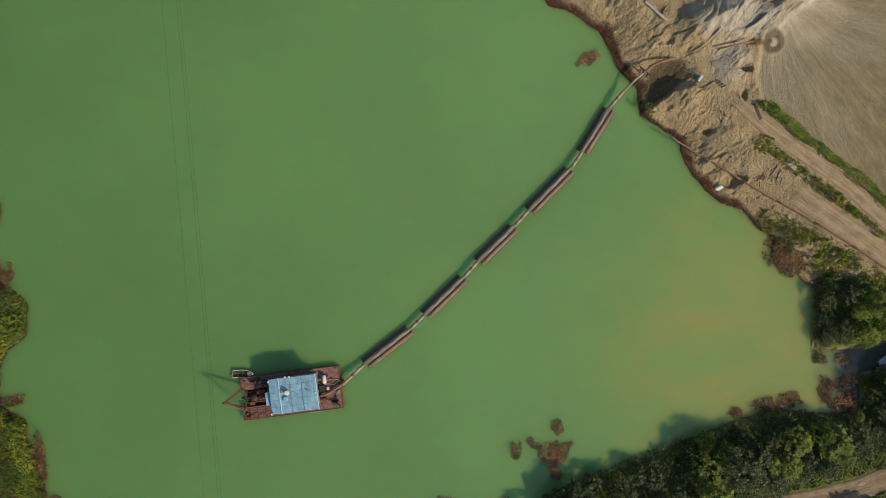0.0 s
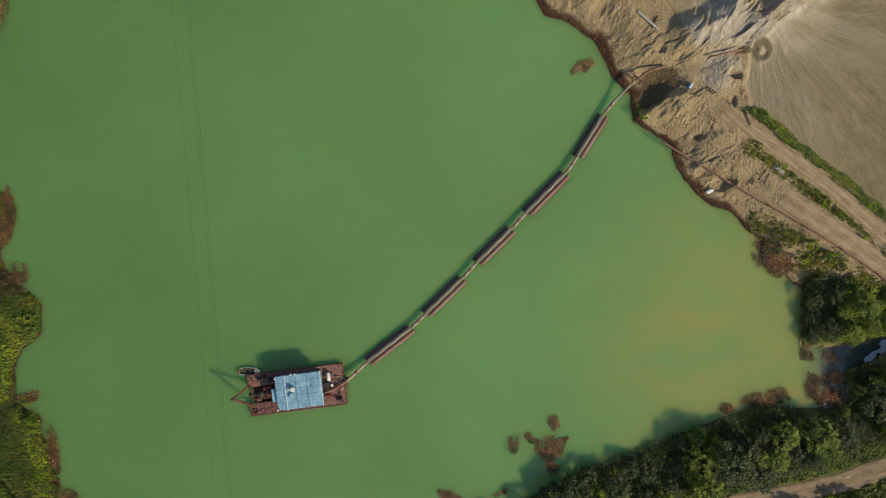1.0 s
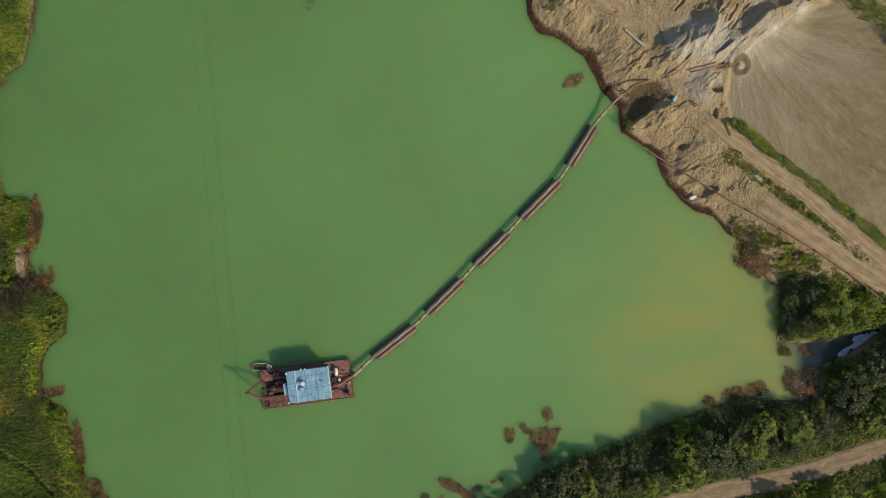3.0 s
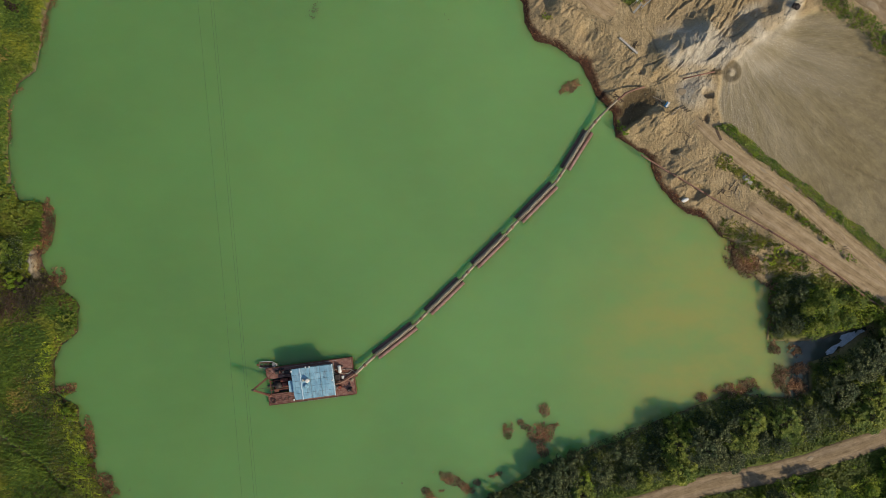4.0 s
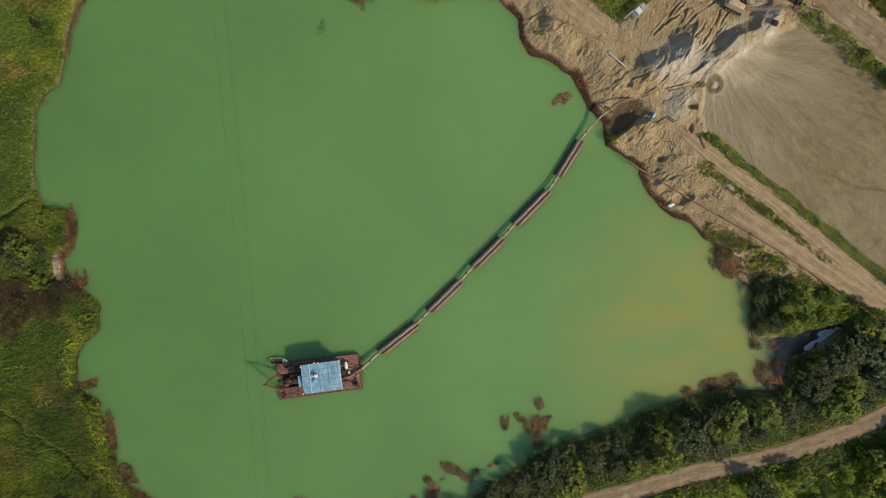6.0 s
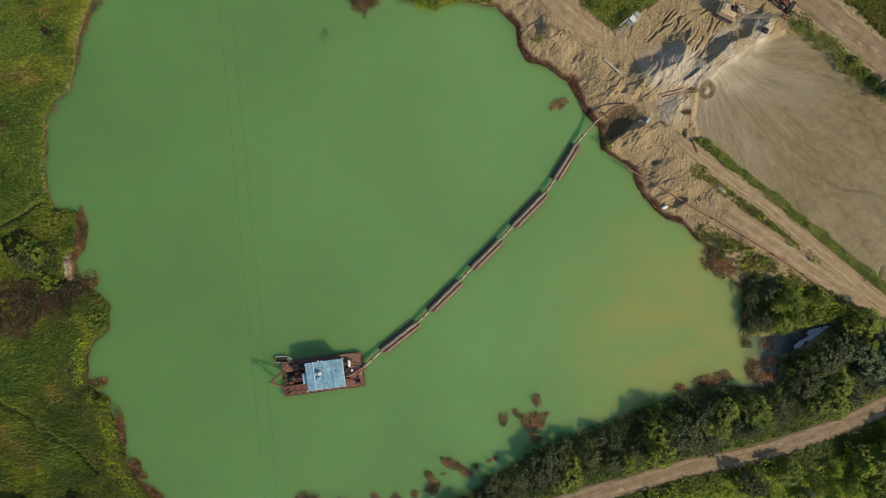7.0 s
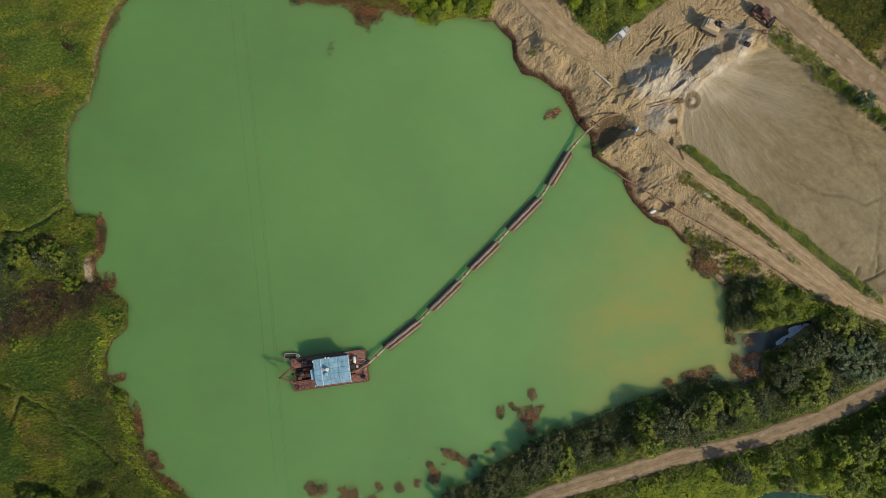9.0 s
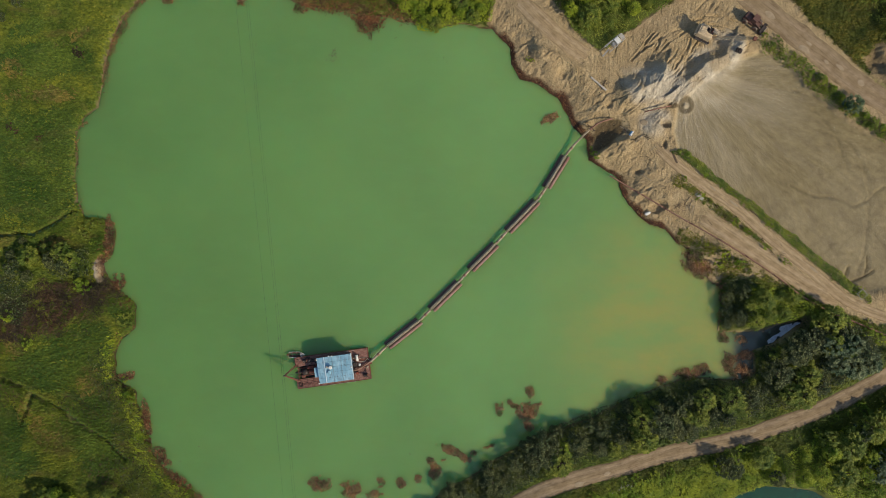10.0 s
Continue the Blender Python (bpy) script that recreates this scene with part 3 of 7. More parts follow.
    return h, dict(pale=np.maximum(pale, fan * basin) * (1 - ring), basin=basin, wet=wet, litter=lit, green=green * (1 - cut), bed=bed, sand=sand, land=land, road=road_d, flow_a=fa * 16, flow_r=fr * 0.16)


# ---- mesh helpers ----
def mesh_from(name, verts, faces, material, shade=False):
    me = bpy.data.meshes.new(name)
    me.from_pydata(verts.tolist() if isinstance(verts, np.ndarray) else verts, [], faces.tolist() if isinstance(faces, np.ndarray) else faces)
    if material:
        me.materials.append(material)
    if shade:
        me.polygons.foreach_set("use_smooth", np.ones(len(me.polygons), bool))
    return me


def part(name, bm, material, parent, label=""):
    """Links a bmesh or a mesh as one object under a thing or under a part."""
    if isinstance(bm, bmesh.types.BMesh):
        me = bpy.data.meshes.new(name)
        bm.to_mesh(me)
        bm.free()
        me.materials.append(material)
    else:
        me = bm
    ob = new(name, me)
    ob.parent = parent
    if label:
        tagged(ob, label)
    return ob


def grid_axis(spans):
    out = []
    for a, b, step in spans:
        out += list(np.arange(a, b, step))
    return np.array(out + [spans[-1][1]])


# ---- ground, water, roads ----
gx = grid_axis([(-2000, -400, 400), (-400, -130, 30), (-130, -108, 2), (-108, -60, 0.7), (-60, 10, 2.0), (10, 36, 0.21), (36, 72, 0.16), (72, 110, 0.42), (110, 130, 2), (130, 400, 30), (400, 2001, 400)])
gy = grid_axis([(-2000, -400, 400), (-400, -90, 30), (-90, -68, 2), (-68, -22, 0.7), (-22, -6, 0.5), (-6, 8, 0.32), (8, 56, 0.17), (56, 68, 0.30), (68, 90, 2), (90, 400, 30), (400, 2001, 400)])
GX, GY = np.meshgrid(gx, gy)
fx, fy = GX.ravel(), GY.ravel()
fz, masks = height(fx, fy)
nx, ny = len(gx), len(gy)
ii = (np.arange(ny - 1)[:, None] * nx + np.arange(nx - 1)[None, :]).ravel()
quads = np.stack([ii, ii + 1, ii + nx + 1, ii + nx], -1)
me = mesh_from("ground", np.stack([fx, fy, fz], -1), quads, M_GROUND, True)
for key in ("pale", "basin", "wet", "litter", "green", "bed", "flow_a", "flow_r"):
    me.attributes.new(key, "FLOAT", "POINT").data.foreach_set("value", masks[key].astype(np.float32))
ground = tagged(new("ground", me), "sandy pit ground with silt fan, heaps and grassy banks", "ground", kind="structure")


def field(x, y):
    """Height and masks read off the ground sheet itself."""
    x, y = np.asarray(x, float), np.asarray(y, float)
    i, j = np.clip(np.searchsorted(gx, x) - 1, 0, nx - 2), np.clip(np.searchsorted(gy, y) - 1, 0, ny - 2)
    a, b = (x - gx[i]) / (gx[i + 1] - gx[i]), (y - gy[j]) / (gy[j + 1] - gy[j])
    k = j * nx + i

    def read(v):
        return (v[k] * (1 - a) + v[k + 1] * a) * (1 - b) + (v[k + nx] * (1 - a) + v[k + nx + 1] * a) * b

    return read(fz), {m: read(v) for m, v in masks.items()}


def height_at(x, y):
    return float(field([x], [y])[0][0])


def sheet(name, x0, y0, x1, y1, z, material, label, category):
    me = mesh_from(name, [(x0, y0, z), (x1, y0, z), (x1, y1, z), (x0, y1, z)], [(0, 1, 2, 3)], material)
    return tagged(new(name, me), label, category, kind="structure")


me = mesh_from("lake_water", [(-112, -75, 0), (54.9, -75, 0), (54.9, -48, 0), (54.9, 80, 0), (-112, 80, 0), (92, -48, 0), (92, 80, 0)], [(0, 1, 2, 3, 4), (2, 5, 6, 3)], M_WATER)
tagged(new("lake_water", me), "cloudy green water of a flooded gravel pit", "water", kind="structure")
sheet("pond_water", 55, -75, 104, -50, 0.0, M_POND, "deep teal water of a neighbouring pond", "water")


def resample(pts, step):
    """Evenly spaced places and headings along a rounded line through pts."""
    out = []
    p = [Vector(a) for a in pts]
    p = [2 * p[0] - p[1]] + p + [2 * p[-1] - p[-2]]
    for k in range(1, len(p) - 2):
        a, b, c, d = p[k - 1:k + 3]
        n = max(2, int((c - b).length / step))
        for i in range(n):
            t = i / n
            out.append(0.5 * ((2 * b) + (c - a) * t + (2 * a - 5 * b + 4 * c - d) * t * t + (3 * b - a - 3 * c + d) * t ** 3))
    return out + [p[-2]]


def road(name, key, label):
    pts, width = ROADS[key]
    mid = resample(pts, 0.6)
    across, runs, lane = [], [], []
    cross = np.linspace(-1, 1, 15)
    X, Y, Z = [], [], []
    for k, c in enumerate(mid):
        d = (mid[min(k + 1, len(mid) - 1)] - mid[max(k - 1, 0)]).normalized()
        for s in cross:
            half = width / 2 * (1 + 0.16 * float(fbm(np.array([c.x + 40 * (s > 0)]), np.array([c.y]), 4, 3, 3)[0]))
            X.append(c.x - d.y * s * half)
            Y.append(c.y + d.x * s * half)
            across.append(s * half)
            runs.append(0.6 * k * 0.09)
            lane.append(float(np.exp(-((abs(s) - 0.45) / 0.16) ** 2)))
            Z.append(0.10 - 0.06 * lane[-1] - 0.40 * max(0, abs(s) - 0.82) / 0.18 - 0.55 * max(0.0, 1 - min(k, len(mid) - 1 - k) / 16) ** 1.6)
    X, Y = np.array(X), np.array(Y)
    z = field(X, Y)[0] + np.array(Z) + 0.02 * fbm(X, Y, 0.9, 3, 9)
    n = len(cross)
    i = (np.arange(len(mid) - 1)[:, None] * n + np.arange(n - 1)[None, :]).ravel()
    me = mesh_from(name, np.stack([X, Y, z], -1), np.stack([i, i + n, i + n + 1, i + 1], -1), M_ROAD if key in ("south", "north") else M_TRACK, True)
    me.attributes.new("lane", "FLOAT", "POINT").data.foreach_set("value", np.array(lane, np.float32))
    me.attributes.new("across", "FLOAT", "POINT").data.foreach_set("value", np.array(across, np.float32))
    me.attributes.new("along", "FLOAT", "POINT").data.foreach_set("value", np.array(runs, np.float32))
    return tagged(new(name, me), label, "road", kind="structure")


road("road_south", "south", "dusty dirt haul road between trees on the bank")
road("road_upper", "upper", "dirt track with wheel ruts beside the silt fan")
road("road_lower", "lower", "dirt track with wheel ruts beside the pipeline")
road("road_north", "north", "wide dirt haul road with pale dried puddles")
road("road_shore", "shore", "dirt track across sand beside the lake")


# ---- plants ----
rng = np.random.default_rng(7)


def leaf_cloud(centres, size, lift=0.5, seed=1):
    """Folded leaf sprays, one at each centre: four corners and two triangles each."""
    r = np.random.default_rng(seed)
    n = len(centres)
    yaw = r.uniform(0, 2 * np.pi, n)
    tilt = r.normal(0, lift, n)
    s = size * r.uniform(0.6, 1.35, n)
    along = np.stack([np.cos(yaw) * np.cos(tilt), np.sin(yaw) * np.cos(tilt), np.sin(tilt)], -1)
    side = np.stack([-np.sin(yaw), np.cos(yaw), r.normal(0, lift * 0.6, n)], -1)
    s = s[:, None]
    v = np.stack([centres - along * s * 0.5, centres + side * s * 0.36 + [0, 0, 0.06] * s, centres + along * s * 0.5 - [0, 0, 0.12] * s, centres - side * s * 0.36 + [0, 0, 0.06] * s], 1)
    i = np.arange(n)[:, None] * 4
    return v.reshape(-1, 3), np.concatenate([i + [0, 1, 2], i + [0, 2, 3]])


def limb(bm, a, b, r0, r1, sides=6):
    a, b = Vector(a), Vector(b)
    q = (b - a).to_track_quat("Z", "Y")
    rings = []
    for p, r in ((a, r0), (b, r1)):
        rings.append([bm.verts.new(p + q @ Vector((r * math.cos(2 * math.pi * k / sides), r * math.sin(2 * math.pi * k / sides), 0))) for k in range(sides)])
    for k in range(sides):
        bm.faces.new((rings[0][k], rings[0][(k + 1) % sides], rings[1][(k + 1) % sides], rings[1][k]))
    bm.faces.new(rings[1])


def crown_centres(r, radius, base, top, leaves, clumps):
    out = []
    for k in range(clumps):
        a, rad = r.uniform(0, 2 * math.pi), radius * math.sqrt(r.uniform(0, 1))
        z = base + (top - base) * (1 - (rad / radius) ** 2 * 0.75) * r.uniform(0.55, 1.0)
        c = np.array([rad * math.cos(a), rad * math.sin(a), z])
        m = leaves // clumps
        spread = radius * r.uniform(0.09, 0.23)
        d = r.normal(0, 1, (m, 3))
        d = d / np.linalg.norm(d, axis=1, keepdims=True) * spread * r.uniform(0.4, 1.05, (m, 1))
        d[:, 2] *= 0.8
        out.append(c + d)
    return np.concatenate(out)


def make_tree(name, seed, radius, tall, leaves, leaf, material, label, category="tree", clumps=70):
    r = np.random.default_rng(seed)
    thing = tagged(new(name), label, category)
    bm = bmesh.new()
    fork = tall * 0.35
    limb(bm, (0, 0, -0.4), (0.1, 0.05, fork), 0.05 * radius + 0.05, 0.035 * radius + 0.03, 7)
    for k in range(6):
        a = 2 * math.pi * k / 6 + r.uniform(-0.4, 0.4)
        out = radius * r.uniform(0.5, 0.8)
        p = (0.1 + out * 0.5 * math.cos(a), 0.05 + out * 0.5 * math.sin(a), fork + (tall - fork) * 0.35)
        limb(bm, (0.1, 0.05, fork * r.uniform(0.8, 1.0)), p, 0.03 * radius, 0.02 * radius, 5)
        limb(bm, p, (out * math.cos(a), out * math.sin(a), tall * r.uniform(0.65, 0.85)), 0.02 * radius, 0.008, 5)
    part("trunk", bm, M_BARK, thing)
    c = crown_centres(r, radius, tall * 0.3, tall, leaves, clumps)
    c[:, 2] = np.maximum(c[:, 2], 0.25)
    v, f = leaf_cloud(c, leaf, 0.32, seed)
    part("crown", mesh_from("crown", v, f, material), None, thing)
    return thing


def make_bush(name, seed, radius, tall, leaves, leaf, material, label, clumps=14):
    r = np.random.default_rng(seed)
    thing = tagged(new(name), label, "bush")
    bm = bmesh.new()
    for k in range(5):
        a = 2 * math.pi * k / 5 + r.uniform(-0.4, 0.4)
        limb(bm, (0, 0, -0.2), (0.6 * radius * math.cos(a), 0.6 * radius * math.sin(a), tall * 0.7), 0.035, 0.01, 5)
    part("stem", bm, M_BARK, thing)
    c = crown_centres(r, radius, 0.15, tall, leaves, clumps)
    c[:, 2] = np.maximum(c[:, 2], 0.12)
    v, f = leaf_cloud(c, leaf, 0.32, seed)
    part("foliage", mesh_from("foliage", v, f, material), None, thing)
    return thing


def scatter(pts, gap, r, tries=4000, edge=0.0):
    """Places inside an outline, no two nearer than gap."""
    p = np.array(pts)
    got = []
    for _ in range(tries):
        x, y = r.uniform(p[:, 0].min(), p[:, 0].max()), r.uniform(p[:, 1].min(), p[:, 1].max())
        if all((x - a) ** 2 + (y - b) ** 2 > gap * gap for a, b in got):
            got.append((x, y))
    g = np.array(got)
    keep = inside(g[:, 0], g[:, 1], list(pts)) > edge
    return [tuple(q) for q in g[keep]]


def plant_all(kinds, places, r, group, low=0.75, high=1.25, used={}):
    """Sets one of the kinds at each place; the first use of a kind moves the thing itself, later ones copy it."""
    if not places:
        return
    hs = field(np.array([p[0] for p in places]), np.array([p[1] for p in places]))[0]
    for (x, y), z in zip(places, hs):
        k = kinds[int(r.integers(len(kinds)))]
        s = r.uniform(low, high)
        m = Matrix.LocRotScale((x, y, max(z, 0.0)), Euler((0, 0, r.uniform(0, 6.28))), (s, s, s * r.uniform(0.85, 1.15)))
        if k.name not in used:
            used[k.name] = True
            k.matrix_basis = m
            tagged(k, group=group)
        else:
            tagged(copy_thing(k, m), group=group)


def along(pts, step, side, r):
    out = []
    for q in resample(pts, step):
        for _ in range(2):
            out.append((q.x + r.normal(0, side), q.y + r.normal(0, side)))
    return out


L_DARK = "leafy tree with a dense dark green crown"
trees_dark = [make_tree("tree", 100 + k, 2.3 + 0.25 * k, 4.0 + 0.4 * k, 1950, 0.32, M_LEAF_DARK, L_DARK) for k in range(4)]
trees_mid = [make_tree("tree", 200 + k, 2.1 + 0.3 * k, 3.7 + 0.4 * k, 1800, 0.31, M_LEAF_MID, "leafy tree with a fresh green crown") for k in range(3)]
trees_bright = [make_tree("tree", 300 + k, 1.6 + 0.3 * k, 3.2 + 0.4 * k, 1500, 0.28, M_LEAF_BRIGHT, "young tree with bright yellow-green leaves") for k in range(3)]
trees_pale = [make_tree("tree", 400, 1.9, 3.4, 1400, 0.28, M_LEAF_PALE, "willow tree with silvery pale leaves")]
bush_mid = [make_bush("bush", 500 + k, 0.95 + 0.2 * k, 1.1 + 0.2 * k, 520, 0.21, M_LEAF_MID, "low green bush with dense leaves") for k in range(3)]
bush_bright = [make_bush("bush", 520 + k, 0.9 + 0.2 * k, 1.0 + 0.2 * k, 500, 0.21, M_LEAF_BRIGHT, "low bush with bright green leaves") for k in range(3)]
bush_dry = [make_bush("bush", 540 + k, 1.0 + 0.25 * k, 1.2, 320, 0.28, M_SCRUB, "dry brown scrub bush among grass") for k in range(2)]

SE_WOOD = [(-4.5, -58.4), (3.8, -53.2), (14.9, -45.7), (28.3, -39.6), (41.6, -34.4), (55.0, -29.8), (62.5, -29.2), (67.5, -30.0), (73.6, -28.6), (75.4, -23.6), (78.8, -22.3), (83.0, -20.6), (86.4, -18.0), (88.0, -14.6), (95, -16.6), (103.4, -22.0), (103, -24.0), (85.0, -32.6), (62.8, -39.0), (41.5, -44.0), (24, -49.0), (17.5, -53.6), (8.5, -60.0), (-4, -66)]
def near_water(x, y):
    return field([x], [y])[1]["land"][0] < 3.2


SE_PLACES = scatter(SE_WOOD, 2.8, rng, 5000) + [(86.6, -15.4), (88.4, -16.8), (86.2, -18.2), (89.4, -14.4), (80.2, -21.7), (82.2, -20.7), (84.2, -19.6), (77.6, -22.7)]
plant_all(trees_dark, [p for p in SE_PLACES if p[0] < 27], rng, "trees of the south bank", 0.6, 1.0)
plant_all(trees_dark * 2 + trees_mid * 2, [p for p in SE_PLACES if p[0] >= 27 and not near_water(*p)], rng, "trees of the south bank", 0.55, 1.3)
plant_all(trees_dark[:2] + trees_mid, [p for p in SE_PLACES if p[0] >= 27 and near_water(*p)], rng, "trees of the south bank", 0.45, 0.8)
plant_all(bush_bright[2:], [(26.8, -45.5), (27.3, -44.9)], rng, "bright bushes of the south bank", 1.2, 1.5)
plant_all(bush_dry, [(27.4, -48.6), (28.2, -48.2)], rng, "dry bushes of the south bank", 0.8, 1.0)
E_WOOD = [(66.2, -5.8), (70, -4.5), (74, -9), (70, -15.5), (66.2, -16), (66.8, -12)]
plant_all(trees_dark + trees_mid[:1], scatter(E_WOOD, 2.7, rng, 900), rng, "trees of the east bank", 0.5, 0.8)
plant_all(bush_mid * 2 + bush_dry[:1], [(66.2 + 0.3 * math.sin(3.1 * k) - 0.05 * max(0, k - 5), -7.4 - 1.05 * k) for k in range(9)], rng, "bushes of the east bank", 0.6, 1.0)
E_BRIGHT = [(72.5, -6.5), (80, -9), (86, -12.2), (82, -14.0), (72, -16.5), (70.5, -15)]
plant_all(trees_bright[:1] + trees_mid * 2, scatter(E_BRIGHT, 2.3, rng, 900), rng, "trees of the east bank", 0.45, 0.75)
plant_all(trees_mid * 2 + trees_bright, [p for p in scatter(TRI_BUSH, 2.9, rng, 1200, 0.9) if math.hypot(p[0] - 40.2, p[1] - 50.0) > 4.4], rng, "trees beside the loading plant", 0.75, 1.1)
N_BUSH = [(-5.9, 57.4), (-4.4, 54.6), (0, 55.6), (6.6, 56.9), (11.0, 57.0), (13.2, 66), (-13, 66), (-11, 61.6)]
plant_all(trees_bright * 2 + trees_mid[:1], scatter(N_BUSH, 2.1, rng, 1000, 0.3), rng, "trees of the north bank", 0.6, 0.9)
S_WOOD = [(76, -50), (81.3, -45.6), (94.6, -40.0), (107, -33), (107, -62), (97, -61), (92, -56), (84, -52.4), (77, -52)]
plant_all(trees_dark[:1] + trees_mid * 2 + trees_bright * 4, scatter(S_WOOD, 3.8, rng, 2000), rng, "trees south of the road", 0.75, 1.35)
S_EDGE = [(31, -56.5), (45, -51.8), (62, -47.4), (62, -52), (52, -56), (42, -61), (30, -62)]
plant_all(bush_bright, scatter(S_EDGE, 3.6, rng, 900), rng, "trees south of the road", 0.5, 0.85)
plant_all(trees_dark[:2] + trees_mid[:1], [(64.5, -48.3), (66.2, -48.6), (73.2, -46.4), (94, -41.6), (98.2, -39.8), (101.5, -37.6), (96, -40.6), (104, -36), (89, -43.0)], rng, "trees south of the road", 1.0, 1.25)
plant_all(bush_bright * 2 + bush_mid[:1], along([(34, -55.0), (45, -51.6), (56, -48.4), (66, -46.5), (76, -43.6), (87, -39.9), (97, -35.4)], 3.0, 0.6, rng), rng, "bushes on the road verge", 0.35, 0.95)
NE_WOOD = [(97, 60), (104, 52), (113, 48), (116, 66), (95, 66)]
plant_all(trees_mid + trees_bright, scatter(NE_WOOD, 3.2, rng, 900), rng, "trees of the north-east corner", 0.7, 1.1)


HEDGE_SILT = [(55.4, 24.9), (61.8, 19.4), (68.3, 14.4), (74.8, 9.4), (81.3, 4.0), (87.8, -1.6), (94.3, -6.9), (99.0, -10.6)]
HEDGE_TRACKS = [(56.1, 17.9), (60.4, 14.6), (68.2, 8.7), (74.7, 3.3), (80.5, -1.3)]
HEDGE_NORTH = [(75.3, 50.0), (81.9, 45.9), (87.1, 41.2), (92.3, 36.4), (97.5, 32.9), (104.5, 27.2)]
plant_all(bush_bright + bush_mid * 2, along(HEDGE_SILT, 2.0, 0.5, rng), rng, "bushes beside the silt fan", 0.4, 0.85)
plant_all(bush_bright * 2 + bush_mid[:1] + bush_dry[:1], along(HEDGE_TRACKS, 2.4, 0.6, rng), rng, "bushes between the tracks", 0.3, 0.6)
plant_all(bush_mid * 2 + bush_bright[:1], along(HEDGE_NORTH, 1.4, 0.7, rng), rng, "bushes beside the haul road", 0.7, 1.15)
plant_all(trees_mid[:1] + trees_bright[:1], along(HEDGE_NORTH[2:], 4.5, 0.8, rng), rng, "trees beside the haul road", 0.35, 0.55)
plant_all(trees_pale, [(94.8, 35.0), (88.5, -20.6), (91, -22.2), (93.2, -20.6), (95.6, -22.8), (90.2, -24.6), (94.0, -25.2), (97.4, -24.4), (102, -46), (104.5, -49), (100, -49.5)], rng, "silvery willows", 1.0, 1.4)
plant_all(bush_mid + bush_bright, [(35.6, 25.2), (36.2, 24.3), (35.4, 26.3), (21.5, 46.8), (20.6, 47.4), (60.5, 3.4), (63, 1.5), (66, 0.4), (69, -1.6), (71.5, -3.5), (62, 3.0), (65, -1.5)], rng, "bushes on the sandy bank", 0.5, 0.9)
plant_all(bush_mid + bush_bright, along([(78, -8.2), (84, -11.0), (90, -14.6), (96, -17.2), (103, -19.4)], 1.8, 0.7, rng), rng, "bushes beside the pipeline", 0.4, 0.9)
# the meadow on the west bank
plant_all(bush_bright + bush_mid, [(-89.8, -2.6), (-91, -3.9), (-88.4, -3.0), (-105, -13), (-103.5, -12.4), (-75.6, -12.4), (-75.4, -15.0), (-77, -13.6), (-76.5, -28), (-75.3, -32), (-74.8, -35.5), (-84.5, 9.0), (-86, 8.0), (-84, 5), (-85.6, 6.4)], rng, "bushes in the meadow", 0.8, 1.3)
plant_all(bush_bright, [(-86.5, -5.2), (-87.5, -4.4), (-85.6, -6.0), (-85.4, -10.8), (-86.6, -10.2), (-103.5, -11.5), (-102.4, -12.6), (-99, -19), (-82.0, -9.4), (-77.4, -12.2)], rng, "bushes in the meadow", 0.7, 1.1)
plant_all(trees_dark[:2] + trees_mid[:1], [(-88.6, 0.8), (-90.6, 2.4), (-89.6, -0.6), (-92.4, 0.6), (-98, 1.5), (-102, -1.2)], rng, "trees in the meadow", 0.8, 1.0)
plant_all(trees_dark[:2] + trees_mid[:1], [(-95, 3.5), (-97.5, 1.0), (-93.5, 0.5), (-100, 5.5), (-103, 2.0), (-99, -3), (-104.5, 58.5), (-100.5, 62)], rng, "trees in the meadow", 0.4, 0.62)
plant_all(trees_mid[:2] + trees_bright[:1], [(-91.6, -54.4), (-88.6, -56.0), (-94.6, -55.4), (-90.4, -57.8), (-82.0, -55.6), (-79.0, -54.4), (-76.4, -56.6), (-80.4, -58.0), (-98, -57.5)], rng, "trees in the meadow", 0.95, 1.25)
plant_all(bush_dry, [(-97 + 1.7 * (k % 6) + rng.normal(0, 0.6), -8.5 - 1.9 * (k // 6) + rng.normal(0, 0.6)) for k in range(24)] + [(-104 + 2 * k, -15 + rng.normal(0, 1)) for k in range(4)] + [(-87, 50.5), (-86.3, 49.6), (-103, 32.5), (-101.6, 31.5), (-96.5, 30)], rng, "dry scrub in the meadow", 0.8, 1.3)


